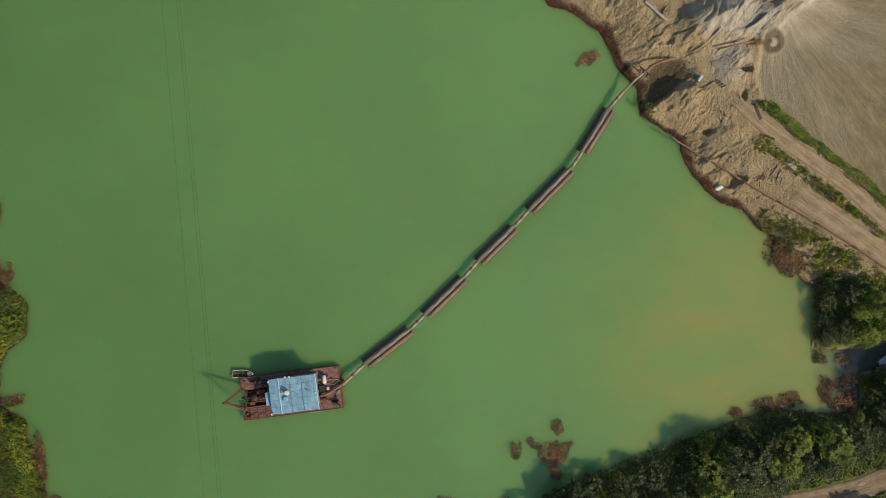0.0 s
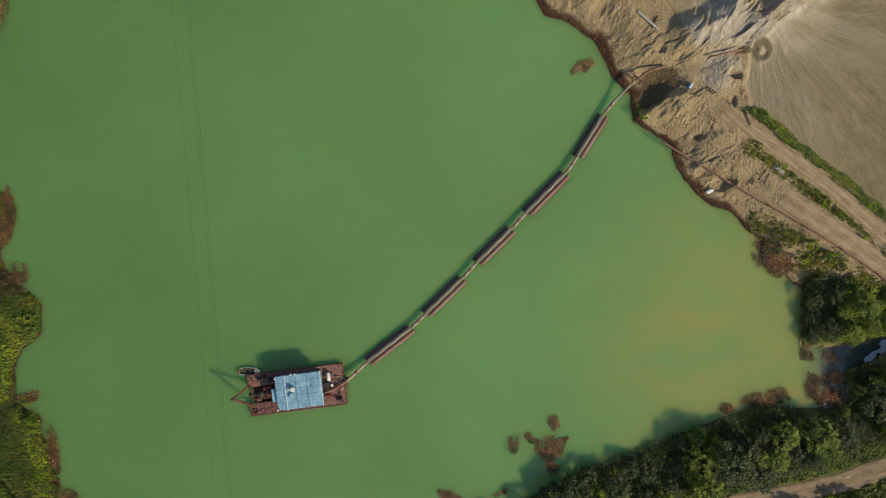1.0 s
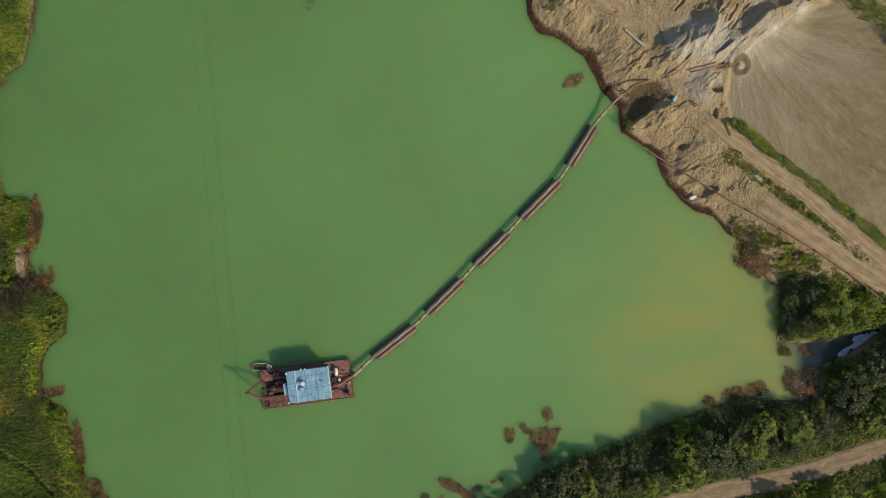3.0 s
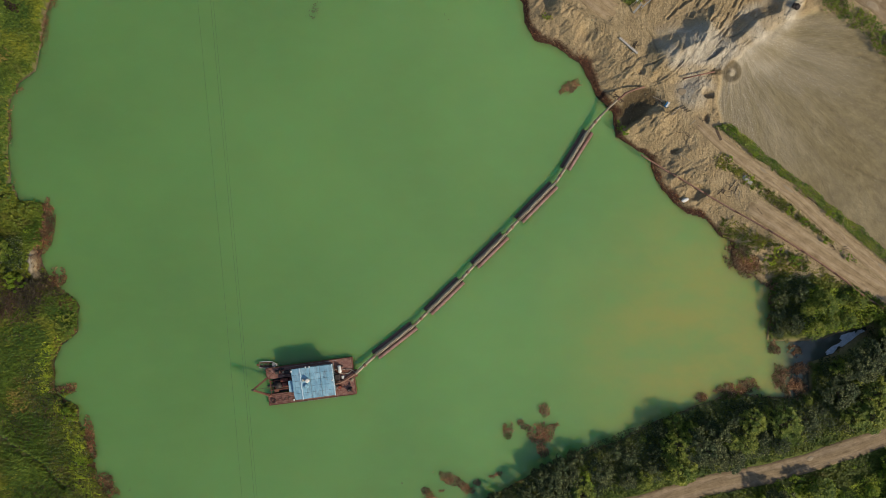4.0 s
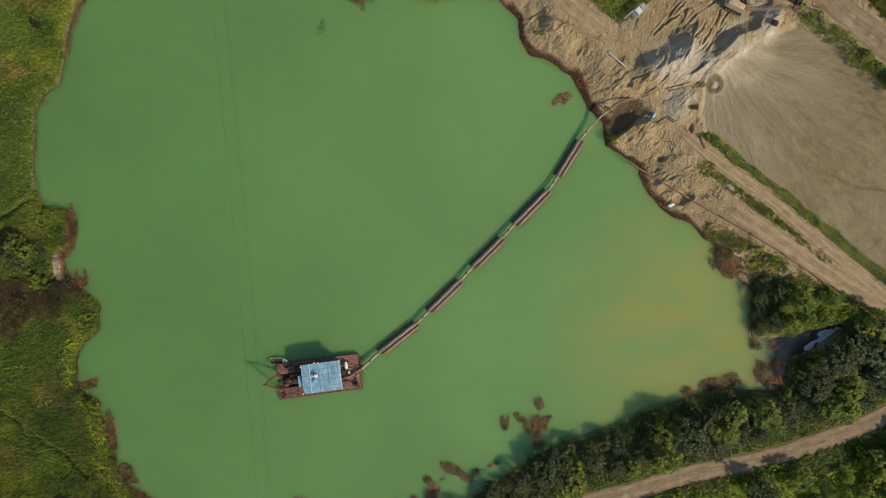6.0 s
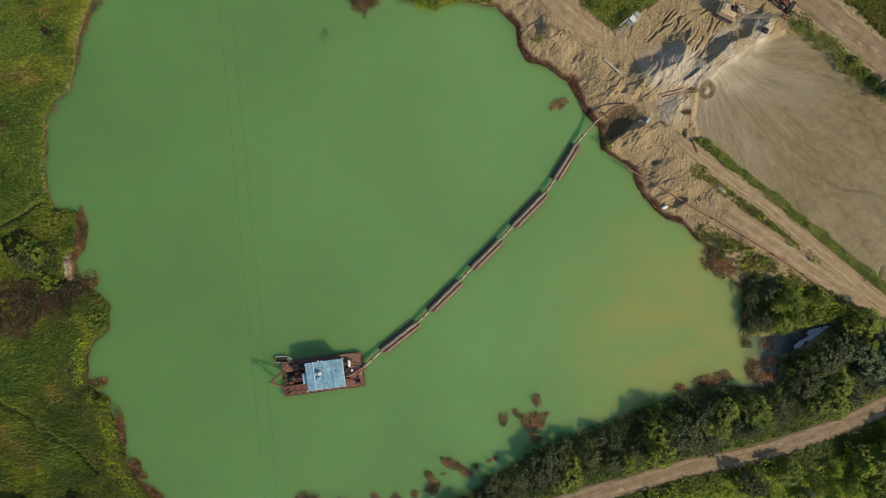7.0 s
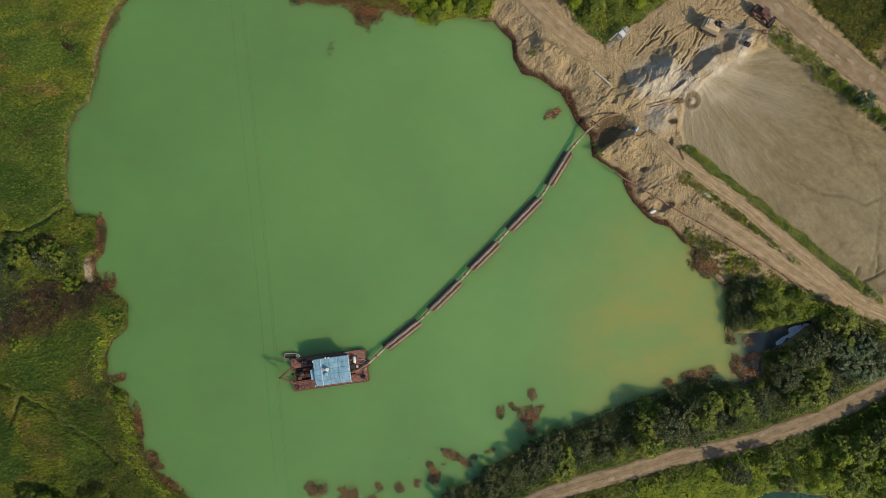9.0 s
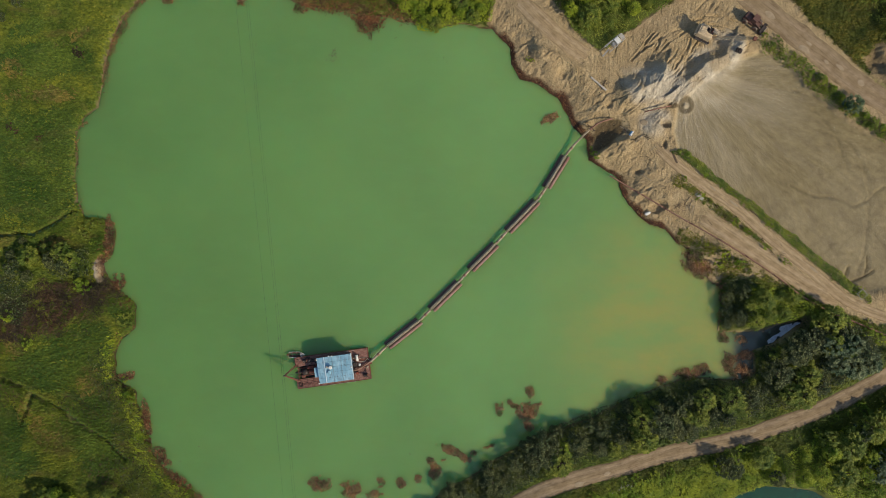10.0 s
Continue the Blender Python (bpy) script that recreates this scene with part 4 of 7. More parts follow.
def blades(name, x, y, z, tall, wide, material, label, category, per=4, seed=3, lean=1.3, wind=None):
    """Grass tufts as leaning blades; one object that nobody could count."""
    r = np.random.default_rng(seed)
    n = len(x) * per
    bx, by, bz = (np.repeat(q, per) + (r.normal(0, 0.16, n) if k < 2 else 0) for k, q in enumerate((x, y, z)))
    t = np.repeat(tall, per) * r.uniform(0.6, 1.25, n)
    yaw, ln = r.uniform(0, 2 * np.pi, n), r.uniform(0.15, lean, n)
    if wind is not None:
        yaw = wind + 0.6 * fbm(bx, by, 6, 2, 17) + r.normal(0, 0.45, n)
    w = wide * r.uniform(0.6, 1.4, n)
    ux, uy = np.cos(yaw), np.sin(yaw)
    base = np.stack([bx, by, bz - 0.04], -1)
    side = np.stack([-uy, ux, 0 * ux], -1) * w[:, None] * 0.5
    tip = base + np.stack([ux * t * ln, uy * t * ln, t * (1 - 0.35 * ln)], -1)
    midp = base + np.stack([ux * t * ln * 0.4, uy * t * ln * 0.4, t * 0.65], -1)
    v = np.stack([base - side, base + side, midp + side, midp - side, tip], 1).reshape(-1, 3)
    i = np.arange(n)[:, None] * 5
    f = [tuple(q) for q in (i + [0, 1, 2, 3])] + [tuple(q) for q in (i + [3, 2, 4])]
    me = mesh_from(name, v, [tuple(int(a) for a in q) for q in f], material)
    return tagged(new(name, me), label, category, kind="stuff")


def sow(x0, y0, x1, y1, density, seed, want):
    r = np.random.default_rng(seed)
    n = int((x1 - x0) * (y1 - y0) * density)
    x, y = r.uniform(x0, x1, n), r.uniform(y0, y1, n)
    z, m = field(x, y)
    k = (r.uniform(0, 1, n) < want(x, y, z, m)) & (z > 0.05)
    return x[k], y[k], z[k]


def scrub_zone(x, y):
    """Where leafless scrub has taken over the meadow."""
    return smooth(1.15, 0.8, np.hypot((x + 93.5) / 17.5, (y + 10.8 - 0.30 * (x + 93.5)) / 6.2) + 0.4 * fbm(x, y, 4, 3, 66))


def meadow(x, y, z, m):
    d = np.minimum.reduce([line_distance(x, y, q) for q in DITCHES])
    scrub = scrub_zone(x, y) * smooth(-0.35, 0.1, fbm(x, y, 3.2, 3, 69))
    return m["green"] * smooth(0.12, 0.5, d) * (1 - 0.85 * scrub) * smooth(-1.1, -0.5, fbm(x, y, 7, 3, 15)) * smooth(-0.05, 0.15 + 0.4 * smooth(33, 37, y), m["land"])


# Patches of the meadow: x, y, half length, half width, heading
LUSH = [(-88, -20, 8, 6, 0), (-104, -40, 5, 6, 0), (-76.5, -13, 3, 3, 0), (-95, 48.8, 12.5, 4.2, 0), (-99, 56.5, 5.5, 2.0, 10), (-99, 24, 9, 11, 0), (-84, -36, 5, 7, 35), (-97, -27, 8, 4, -25), (-92, -24, 7, 5, 0), (-101, -47, 5, 4, 0), (-83, -47, 6, 4, -30), (-98, 3, 7, 3, 0)]
WITHERED = [(-88.5, 54.2, 4.5, 1.6, 20), (-95, 40.2, 9, 2.0, 5), (-94, -40.5, 3.6, 6.0, 20), (-84.5, -29.0, 3.6, 4.2, 10), (-97, 2.2, 7.5, 1.7, 30), (-103, 47, 3, 2.2, 0), (-99.5, -34.8, 1.6, 4.0, -15), (-77, -41, 1.6, 5, 20), (-104, -20, 4, 3, 0)]


def patch_of(x, y, patches, seed):
    best = np.full(np.shape(x), 9.0)
    ux, uy = x + 2.2 * fbm(x, y, 5, 4, seed), y + 2.2 * fbm(x, y, 5, 4, seed + 9)
    for cx, cy, a, b, turn in patches:
        c, s = math.cos(radians(turn)), math.sin(radians(turn))
        best = np.minimum(best, np.hypot(((ux - cx) * c + (uy - cy) * s) / a, ((uy - cy) * c - (ux - cx) * s) / b))
    return smooth(1.15, 0.8, best)


def sedge(x, y):
    """Where lush sedge takes over from the drier grass."""
    band = smooth(9, 15, y + 6 * fbm(x, y, 12, 3, 12)) * smooth(39, 34, y + 5 * fbm(x, y, 10, 3, 13)) * smooth(-85.5, -88.5, x + 2 * fbm(x, y, 4, 3, 14))
    return np.maximum(band, patch_of(x, y, LUSH, 12))


def withered(x, y):
    return patch_of(x, y, WITHERED, 25) * smooth(-0.55, 0.1, fbm(x, y, 2.2, 3, 26))


def fringe(x, y, m):
    """The bright growth along the edge of the west bank."""
    return smooth(4.2, 2.0, m["land"] + 2.2 * fbm(x, y, 4, 3, 28)) * smooth(0.6, 1.4, m["land"]) * smooth(-0.35, 0.15, fbm(x, y, 5, 3, 30)) * smooth(-14, -20, y)


def tussock(x, y):
    return 0.36 + 0.62 * np.clip(ridged(x + 0.5 * y, y * 1.3 - 0.3 * x, 1.15, 2, 16) - 0.35, 0, 1) + 0.18 * fbm(x, y, 5, 3, 11)


x, y, z = sow(-110, -66, -60, 66, 9.0, 20, lambda x, y, z, m: meadow(x, y, z, m) * sedge(x, y) * (1 - 0.8 * withered(x, y)))
blades("meadow_sedge", x, y, z, tussock(x, y), 0.25, M_SEDGE, "lush deep green sedge in the meadow", "grass", 4, 4, wind=2.2)
x, y, z = sow(-110, -68, -60, 68, 9.0, 21, lambda x, y, z, m: meadow(x, y, z, m) * (1 - 0.9 * sedge(x, y)) * (1 - 0.8 * withered(x, y)) * (1 - 0.7 * fringe(x, y, m)))
blades("meadow_grass", x, y, z, tussock(x, y), 0.25, M_GRASS, "tall rough meadow grass in green and yellow", "grass", wind=2.2)
x, y, z = sow(-110, -62, -70, 62, 8.0, 27, lambda x, y, z, m: meadow(x, y, z, m) * withered(x, y))
blades("withered_grass", x, y, z, 0.8 * tussock(x, y), 0.24, M_DRYGRASS, "withered yellow-brown grass in the meadow", "grass", 4, 11, wind=2.2)
x, y, z = sow(-92, -62, -58, 40, 8.0, 28, lambda x, y, z, m: meadow(x, y, z, m) * fringe(x, y, m))
blades("fringe_grass", x, y, z, 1.1 * tussock(x, y), 0.18, M_LIME, "bright lush growth along the edge of the bank", "grass", 4, 12, wind=2.2)


SOUTH_MEADOW = [(25, -60), (41.5, -54.4), (61.4, -48.4), (77, -44.8), (80, -50), (76, -53.2), (69, -55), (64, -60)]


def verge(x, y, z, m):
    return m["green"] * smooth(-0.35, 0.1, m["road"]) * np.maximum(smooth(-0.5, 0.1, fbm(x, y, 4, 3, 18)), smooth(3.5, 1.5, m["road"]))


x, y, z = sow(-2, -64, 110, 3, 10.0, 22, lambda x, y, z, m: verge(x, y, z, m) * (x > 3) * np.maximum(0.3, smooth(5.5, 3.0, m["road"])) * (1 - 0.9 * (inside(x, y, SOUTH_MEADOW) > 0)))
blades("bank_grass", x, y, z, tussock(x, y), 0.22, M_GRASS, "rough green grass on the banks", "grass", 4, 5, wind=2.2)
x, y, z = sow(22, -62, 82, -44, 9.0, 30, lambda x, y, z, m: smooth(-0.6, 0.6, inside(x, y, SOUTH_MEADOW) + 0.8 * fbm(x, y, 2.5, 3, 5)) * smooth(0.2, 0.8, m["road"]) * smooth(0.05, 0.3, z))
blades("south_meadow", x, y, z, 1.3 * tussock(x, y) * (1 + 0.5 * fbm(x * 0.45 + y * 0.2, y - 0.3 * x, 3.0, 3, 31)), 0.17, M_LIME, "bright green waist-high weeds south of the road", "weeds", 7, 13, wind=2.4)
x, y, z = sow(74, 26, 112, 68, 8.0, 23, lambda x, y, z, m: m["green"] * smooth(0.0, 0.6, m["road"]))
blades("corner_grass", x, y, z, tussock(x, y), 0.18, M_CORNER, "olive rough grass beside the haul road", "grass", 4, 6)
x, y, z = sow(-30, 53, 62, 68, 5.0, 24, verge)
blades("north_grass", x, y, z, 0.5 + 0.2 * fbm(x, y, 5, 3, 20), 0.16, M_GRASS, "green grass on the north bank", "grass", 4, 8)
# thin weeds between the tracks and along the pipeline
def weeds(x, y, z, m):
    d = line_distance(x, y, HEDGE_TRACKS)
    e = line_distance(x, y, [(57, 5), (64, 1.5), (72, -3.5), (80, -8.5)])
    return (smooth(2.8, 1.0, d) * 1.0 + smooth(2.4, 0.6, e)) * smooth(-0.5, 0.1, fbm(x, y, 2.5, 3, 29)) * smooth(0.1, 0.6, m["road"])


BANK_WEEDS = [(56, 6.5), (60, 3.6), (68, -1.0), (77, -7.0), (87, -13.0), (84, -14), (74, -8.0), (66, -5.0), (62, -3), (58.6, 0)]
x, y, z = sow(54, -16, 90, 9, 10.0, 26, lambda x, y, z, m: smooth(-0.8, 0.6, inside(x, y, BANK_WEEDS)) * smooth(-0.2, 0.25, fbm(x, y, 2.4, 3, 27)) * smooth(0.1, 0.6, m["road"]))
blades("bank_weeds", x, y, z, np.full(len(x), 0.4), 0.15, M_OLIVE, "thin olive weeds on the sandy bank below the pipeline", "grass", 4, 10)
x, y, z = sow(52, -14, 96, 22, 9.0, 25, weeds)
blades("track_weeds", x, y, z, np.full(len(x), 0.4), 0.15, M_OLIVE, "thin weeds between the dirt tracks", "grass", 4, 9)


def undergrowth(name, outlines, density, seed, material, low, high, label):
    """Leafy scrub under and between the trees."""
    r = np.random.default_rng(seed)
    cs = []
    for pts in outlines:
        p = np.array(pts)
        lo, hi = p.min(0), p.max(0)
        n = int((hi[0] - lo[0]) * (hi[1] - lo[1]) * density)
        x, y = r.uniform(lo[0], hi[0], n), r.uniform(lo[1], hi[1], n)
        z, m = field(x, y)
        k = (inside(x, y, list(pts)) > -0.6 + 0.8 * fbm(x, y, 2.5, 3, 5)) & (m["road"] > 0.3) & (z > -0.35)
        x, y, z = x[k], y[k], np.maximum(z[k], 0.0)
        up = low + (high - low) * np.clip(0.5 + 0.9 * fbm(x, y, 2.6, 3, seed), 0, 1)
        cs.append(np.stack([x, y, z + up * r.uniform(0.45, 1.0, len(x))], -1))
    v, f = leaf_cloud(np.concatenate(cs), 0.30, 0.24, seed)
    return tagged(new(name, mesh_from(name, v, f, material)), label, "undergrowth", kind="stuff")


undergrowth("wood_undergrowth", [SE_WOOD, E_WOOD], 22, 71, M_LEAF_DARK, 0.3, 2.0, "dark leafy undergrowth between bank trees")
undergrowth("bright_undergrowth", [E_BRIGHT, N_BUSH], 20, 72, M_LIME, 0.3, 1.6, "bright leafy undergrowth between young trees")
undergrowth("plant_undergrowth", [TRI_BUSH], 20, 86, M_LEAF_MID, 0.3, 1.8, "deep green undergrowth beside the loading plant")
undergrowth("meadow_thicket", [[(-93.5, 3.6), (-84.6, 3.4), (-85, -2.6), (-90, -3.8), (-94, -2)], [(-106, -2.6), (-98.5, -2.6), (-98.5, -8), (-101, -14.5), (-106, -14.5)]], 24, 87, M_LEAF_DARK, 0.3, 2.2, "dark leafy thicket in the meadow")
undergrowth("meadow_green", [[(-103.5, 1.5), (-93.5, 1.5), (-93, -6.5), (-98, -5.5), (-103, -2.5)]], 22, 88, M_LEAF_MID, 0.2, 1.1, "lush green weeds in the meadow")
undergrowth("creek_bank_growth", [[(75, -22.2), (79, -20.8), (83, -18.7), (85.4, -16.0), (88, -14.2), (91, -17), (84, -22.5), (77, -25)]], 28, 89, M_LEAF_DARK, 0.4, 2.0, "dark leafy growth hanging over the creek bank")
undergrowth("south_undergrowth", [S_WOOD], 18, 73, M_LIME, 0.2, 1.5, "bright leafy undergrowth south of the road")
def ribbon(pts, half):
    p = [Vector(q) for q in pts]
    n = [(p[min(k + 1, len(p) - 1)] - p[max(k - 1, 0)]).normalized().orthogonal() * half for k in range(len(p))]
    return [tuple(a + b) for a, b in zip(p, n)] + [tuple(a - b) for a, b in zip(reversed(p), reversed(n))]


undergrowth("north_verge", [[(16, -57.0), (24, -52.6), (41.5, -47.4), (62.8, -42.2), (85, -36), (103, -27), (103, -24), (85, -32.6), (62.8, -39), (41.5, -44), (24, -49), (13, -55)]], 22, 80, M_LEAF_MID, 0.1, 0.9, "green weeds on the verge of the haul road")
undergrowth("hedge_growth", [ribbon(HEDGE_SILT, 0.85)], 46, 75, M_LEAF_MID, 0.15, 0.9, "dense bright green growth beside the silt fan")
undergrowth("roadside_growth", [ribbon(HEDGE_NORTH, 1.3)], 14, 76, M_LEAF_MID, 0.2, 1.3, "green roadside growth beside the silt fan")
undergrowth("track_growth", [ribbon(HEDGE_TRACKS, 0.5)], 12, 77, M_OLIVE, 0.1, 0.6, "low olive growth between the dirt tracks")
undergrowth("corner_undergrowth", [NE_WOOD], 14, 74, M_LEAF_MID, 0.2, 1.5, "green undergrowth in the north-east corner")


# ---- drifted reeds ----
def straws(name, x, y, z, long, material, label, seed=1, category="reed litter", thick=0.06):
    """Loose dead stems lying across one another."""
    r = np.random.default_rng(seed)
    n = len(x)
    yaw, s = r.uniform(0, 2 * np.pi, n), long * r.uniform(0.4, 1.3, n)
    ux, uy, w = np.cos(yaw), np.sin(yaw), r.uniform(0.3, 1.0, n) * thick
    lift = r.normal(0, 0.12, n) * s
    a = np.stack([x - ux * s / 2, y - uy * s / 2, z - lift / 2], -1)
    b = np.stack([x + ux * s / 2, y + uy * s / 2, z + lift / 2], -1)
    side = np.stack([-uy * w, ux * w, 0 * w], -1)
    up = np.stack([0 * w, 0 * w, w], -1)
    v = np.stack([a - side, a + side, a + up, b - side, b + side, b + up], 1).reshape(-1, 3)
    i = np.arange(n)[:, None] * 6
    f = np.concatenate([i + [1, 2, 5], i + [1, 5, 4], i + [2, 0, 3], i + [2, 3, 5]])
    return tagged(new(name, mesh_from(name, v, f, material)), label, category, kind="stuff")


def thicket(x, y, z, m):
    return m["green"] * scrub_zone(x, y)


x, y, z = sow(-110, -24, -74, 2, 36.0, 34, lambda x, y, z, m: thicket(x, y, z, m) * (0.25 + 0.75 * smooth(-0.25, 0.15, fbm(x, y, 3.2, 3, 69))))
straws("scrub_thicket", x, y, z + rng.uniform(0.1, 1.1, len(x)), 0.85, M_SCRUB, "dry brown thicket of leafless scrub in the meadow", 63, "scrub")

# Drifted mats: x, y, half length, half width, heading
MATS_SOUTH = [(13.0, -35.5, 0.9, 1.6, 0), (15.6, -34.0, 0.7, 0.6, 20), (19.6, -36.2, 2.3, 1.9, 10), (20.2, -31.7, 1.0, 1.3, 0), (17.2, -35.2, 1.6, 0.6, -20), (22.6, -34.6, 1.2, 0.5, 10), (20.0, -39.5, 1.0, 1.3, 20), (1.5, -45.4, 3.2, 1.0, -25), (4.6, -47.0, 1.6, 1.0, -40), (-2.8, -50.2, 1.5, 1.9, 10), (-3.6, -47.6, 0.8, 0.6, 0), (-0.4, -47.8, 0.9, 0.35, 0), (-10.3, -53.0, 1.3, 1.1, 0), (-15.6, -53.0, 1.0, 1.0, 0), (-6.5, -52.0, 0.9, 1.0, 0), (-30, -53.2, 2.4, 1.6, 0), (-22.5, -54.5, 2.6, 1.7, -15), (-17, -55.8, 1.8, 0.8, 0), (10.5, -44.6, 1.2, 0.5, 20), (6.6, -46.2, 0.8, 0.6, 20)]
MATS_EAST = [(25.8, 33.5, 2.1, 1.2, 25), (25.2, 33.2, 1.0, 0.9, 0), (71.0, -23.4, 3.0, 1.1, 8), (67.5, -25.2, 1.2, 2.6, 10), (70.6, -27.2, 2.4, 2.1, 20), (60.2, -27.0, 2.9, 1.5, 10), (56.8, -27.8, 2.2, 1.3, 12), (51.6, -29.0, 1.3, 0.8, 0), (66.4, -19.4, 1.1, 1.7, 10), (70.2, -20.0, 1.6, 1.2, -10), (60.0, -1.6, 3.4, 2.3, -42), (66.0, -6.6, 1.3, 0.8, -40), (66.2, -9.6, 0.8, 2.0, 0), (65.9, -14.4, 0.8, 2.2, 10), (-17.5, 57.6, 2.4, 2.1, 60), (-26.0, 61.2, 6.5, 0.9, -3)]
MATS_WEST = [(-66, 63.5, 1.8, 1.2, 0), (-48.0, 62.3, 1.0, 1.2, 20), (-76.0, -27.3, 2.6, 0.9, 10), (-76.6, -10.0, 1.6, 1.4, -40), (-80.2, 6.5, 1.3, 4.2, 0), (-81.5, 2.5, 1.4, 2.0, 0), (-82.6, 9.6, 2.0, 0.9, -20), (-78.2, -4.5, 1.6, 1.8, -40), (-71.4, -38, 0.9, 4.5, 8), (-67.8, -46.6, 1.6, 2.4, 40), (-64, -52.0, 3.4, 1.0, -35)]
for k, (mx, my, a, b, turn) in enumerate(MATS_SOUTH + MATS_EAST + MATS_WEST):
    r = np.random.default_rng(900 + k)
    n = int(a * b * 420)
    rad, ang = np.sqrt(r.uniform(0, 1, n)), r.uniform(0, 2 * np.pi, n)
    px, py = a * 1.25 * rad * np.cos(ang), b * 1.25 * rad * np.sin(ang)
    c, s = math.cos(radians(turn)), math.sin(radians(turn))
    X, Y = mx + px * c - py * s, my + px * s + py * c
    keep = (rad + 1.5 * fbm(X, Y, 1.3, 4, 40 + k) < 0.92) & (r.uniform(0, 1, n) < 1.15 - 0.75 * rad)
    X, Y = X[keep], Y[keep]
    zz = np.maximum(field(X, Y)[0], 0.0) + r.uniform(0.02, 0.22, len(X))
    straws("reed_mat", X, Y, zz, 0.46, M_LITTER if mx < -60 or my > 50 else M_REED, "floating mat of brown dead reeds", 950 + k, thick=0.05)


def drift(x, y, z, m):
    return np.clip(m["litter"] * 1.4, 0, 1)


x, y, z = sow(8, -8, 66, 62, 30.0, 31, drift)
straws("shore_litter", x, y, z + rng.uniform(0.0, 0.12, len(x)), 0.36, M_LITTER, "reddish brown reed litter washed along the sandy shore", 61, thick=0.035)
x, y, z = sow(-92, -60, -58, 66, 14.0, 32, lambda x, y, z, m: smooth(2.4, 0.8, m["land"] + 1.8 * fbm(x, y, 4, 3, 33)) * smooth(-0.1, 0.3, m["land"]) * smooth(16, 9, y))
straws("bank_litter", x, y, z + rng.uniform(0.0, 0.15, len(x)), 0.5, M_LITTER, "brown dead reeds along the west bank", 62)


def afloat(name, x0, y0, x1, y1, density, seed, want, long, label):
    """Dead reeds afloat or stranded along a stretch of shore."""
    r = np.random.default_rng(seed)
    n = int((x1 - x0) * (y1 - y0) * density)
    x, y = r.uniform(x0, x1, n), r.uniform(y0, y1, n)
    z, m = field(x, y)
    k = r.uniform(0, 1, n) < want(x, y, m["land"])
    straws(name, x[k], y[k], np.maximum(z[k], 0.0) + r.uniform(0.01, 0.14, k.sum()), long, M_LITTER, label, seed)


NORTH_REEDS = [(-35, 60.6), (-22, 58.8), (-19.4, 55.4), (-17.5, 53.8), (-15.6, 55.2), (-13, 58.0), (-6, 56.6), (-8, 60), (-14, 63), (-24, 64.5), (-35, 66)]
afloat("north_reeds", -36, 52, -5, 67, 26, 35, lambda x, y, d: smooth(-0.9, 0.5, inside(x, y, NORTH_REEDS) + 1.6 * fbm(x, y, 2.4, 4, 36)), 0.55, "dark brown reed litter along the north bank")
afloat("west_reeds", -92, 36, -40, 68, 26, 37, lambda x, y, d: smooth(-1.7, -0.5, d + 1.4 * fbm(x, y, 4, 3, 38)) * smooth(0.3, 0.0, d) * np.maximum(smooth(40, 46, y), 0), 0.5, "brown reed litter afloat along the west bank")
afloat("low_reeds", -90, -60, -58, 34, 20, 39, lambda x, y, d: smooth(-1.1, -0.2, d + 1.6 * fbm(x, y, 3.5, 3, 39)) * smooth(0.35, 0.0, d) * smooth(-0.1, 0.2, fbm(x, y, 9, 2, 41)), 0.5, "brown reed litter at the foot of the west bank")

# scrub and withered weeds along the low western bank
WEST_STRIP = [(-80, -20), (-79.5, -26), (-75, -31), (-73, -38), (-70, -46), (-65, -53), (-69, -61), (-78, -61), (-77, -48), (-80, -36), (-84, -27), (-85, -20)]
undergrowth("west_bank_scrub", [WEST_STRIP], 9, 90, M_LEAF_DARK, 0.2, 1.3, "dark green scrub along the west bank")
x, y, z = sow(-110, -62, -62, -16, 5.0, 42, lambda x, y, z, m: m["green"] * smooth(0.12, 0.4, fbm(x, y, 8, 4, 43)) * 0.8)
straws("withered_weeds", x, y, z + rng.uniform(0.2, 0.75, len(x)), 0.6, M_SCRUB, "withered brown weeds among the meadow grass", 64, "weeds")


# ---- dredger, floats and pipes ----
def box(bm, x0, y0, z0, x1, y1, z1, bevel=0.03):
    r = bmesh.ops.create_cube(bm, size=1.0, matrix=Matrix.LocRotScale(((x0 + x1) / 2, (y0 + y1) / 2, (z0 + z1) / 2), None, (x1 - x0, y1 - y0, z1 - z0)))
    if bevel:
        es = {e for v in r["verts"] for e in v.link_edges}
        bmesh.ops.bevel(bm, geom=list(es), offset=bevel, segments=1, affect="EDGES", profile=0.5)


def boxed(x0, y0, z0, x1, y1, z1, bevel=0.03):
    bm = bmesh.new()
    box(bm, x0, y0, z0, x1, y1, z1, bevel)
    return bm


def beam(bm, a, b, w, h=None, bevel=0.0):
    """A square bar between two places."""
    a, b = Vector(a), Vector(b)
    q = (b - a).to_track_quat("Z", "Y")
    r = bmesh.ops.create_cube(bm, size=1.0, matrix=Matrix.LocRotScale((a + b) / 2, q, (w, h or w, (b - a).length)))
    if bevel:
        bmesh.ops.bevel(bm, geom=list({e for v in r["verts"] for e in v.link_edges}), offset=bevel, segments=1, affect="EDGES", profile=0.5)


def beamed(a, b, w, h=None, bevel=0.0):
    bm = bmesh.new()
    beam(bm, a, b, w, h, bevel)
    return bm


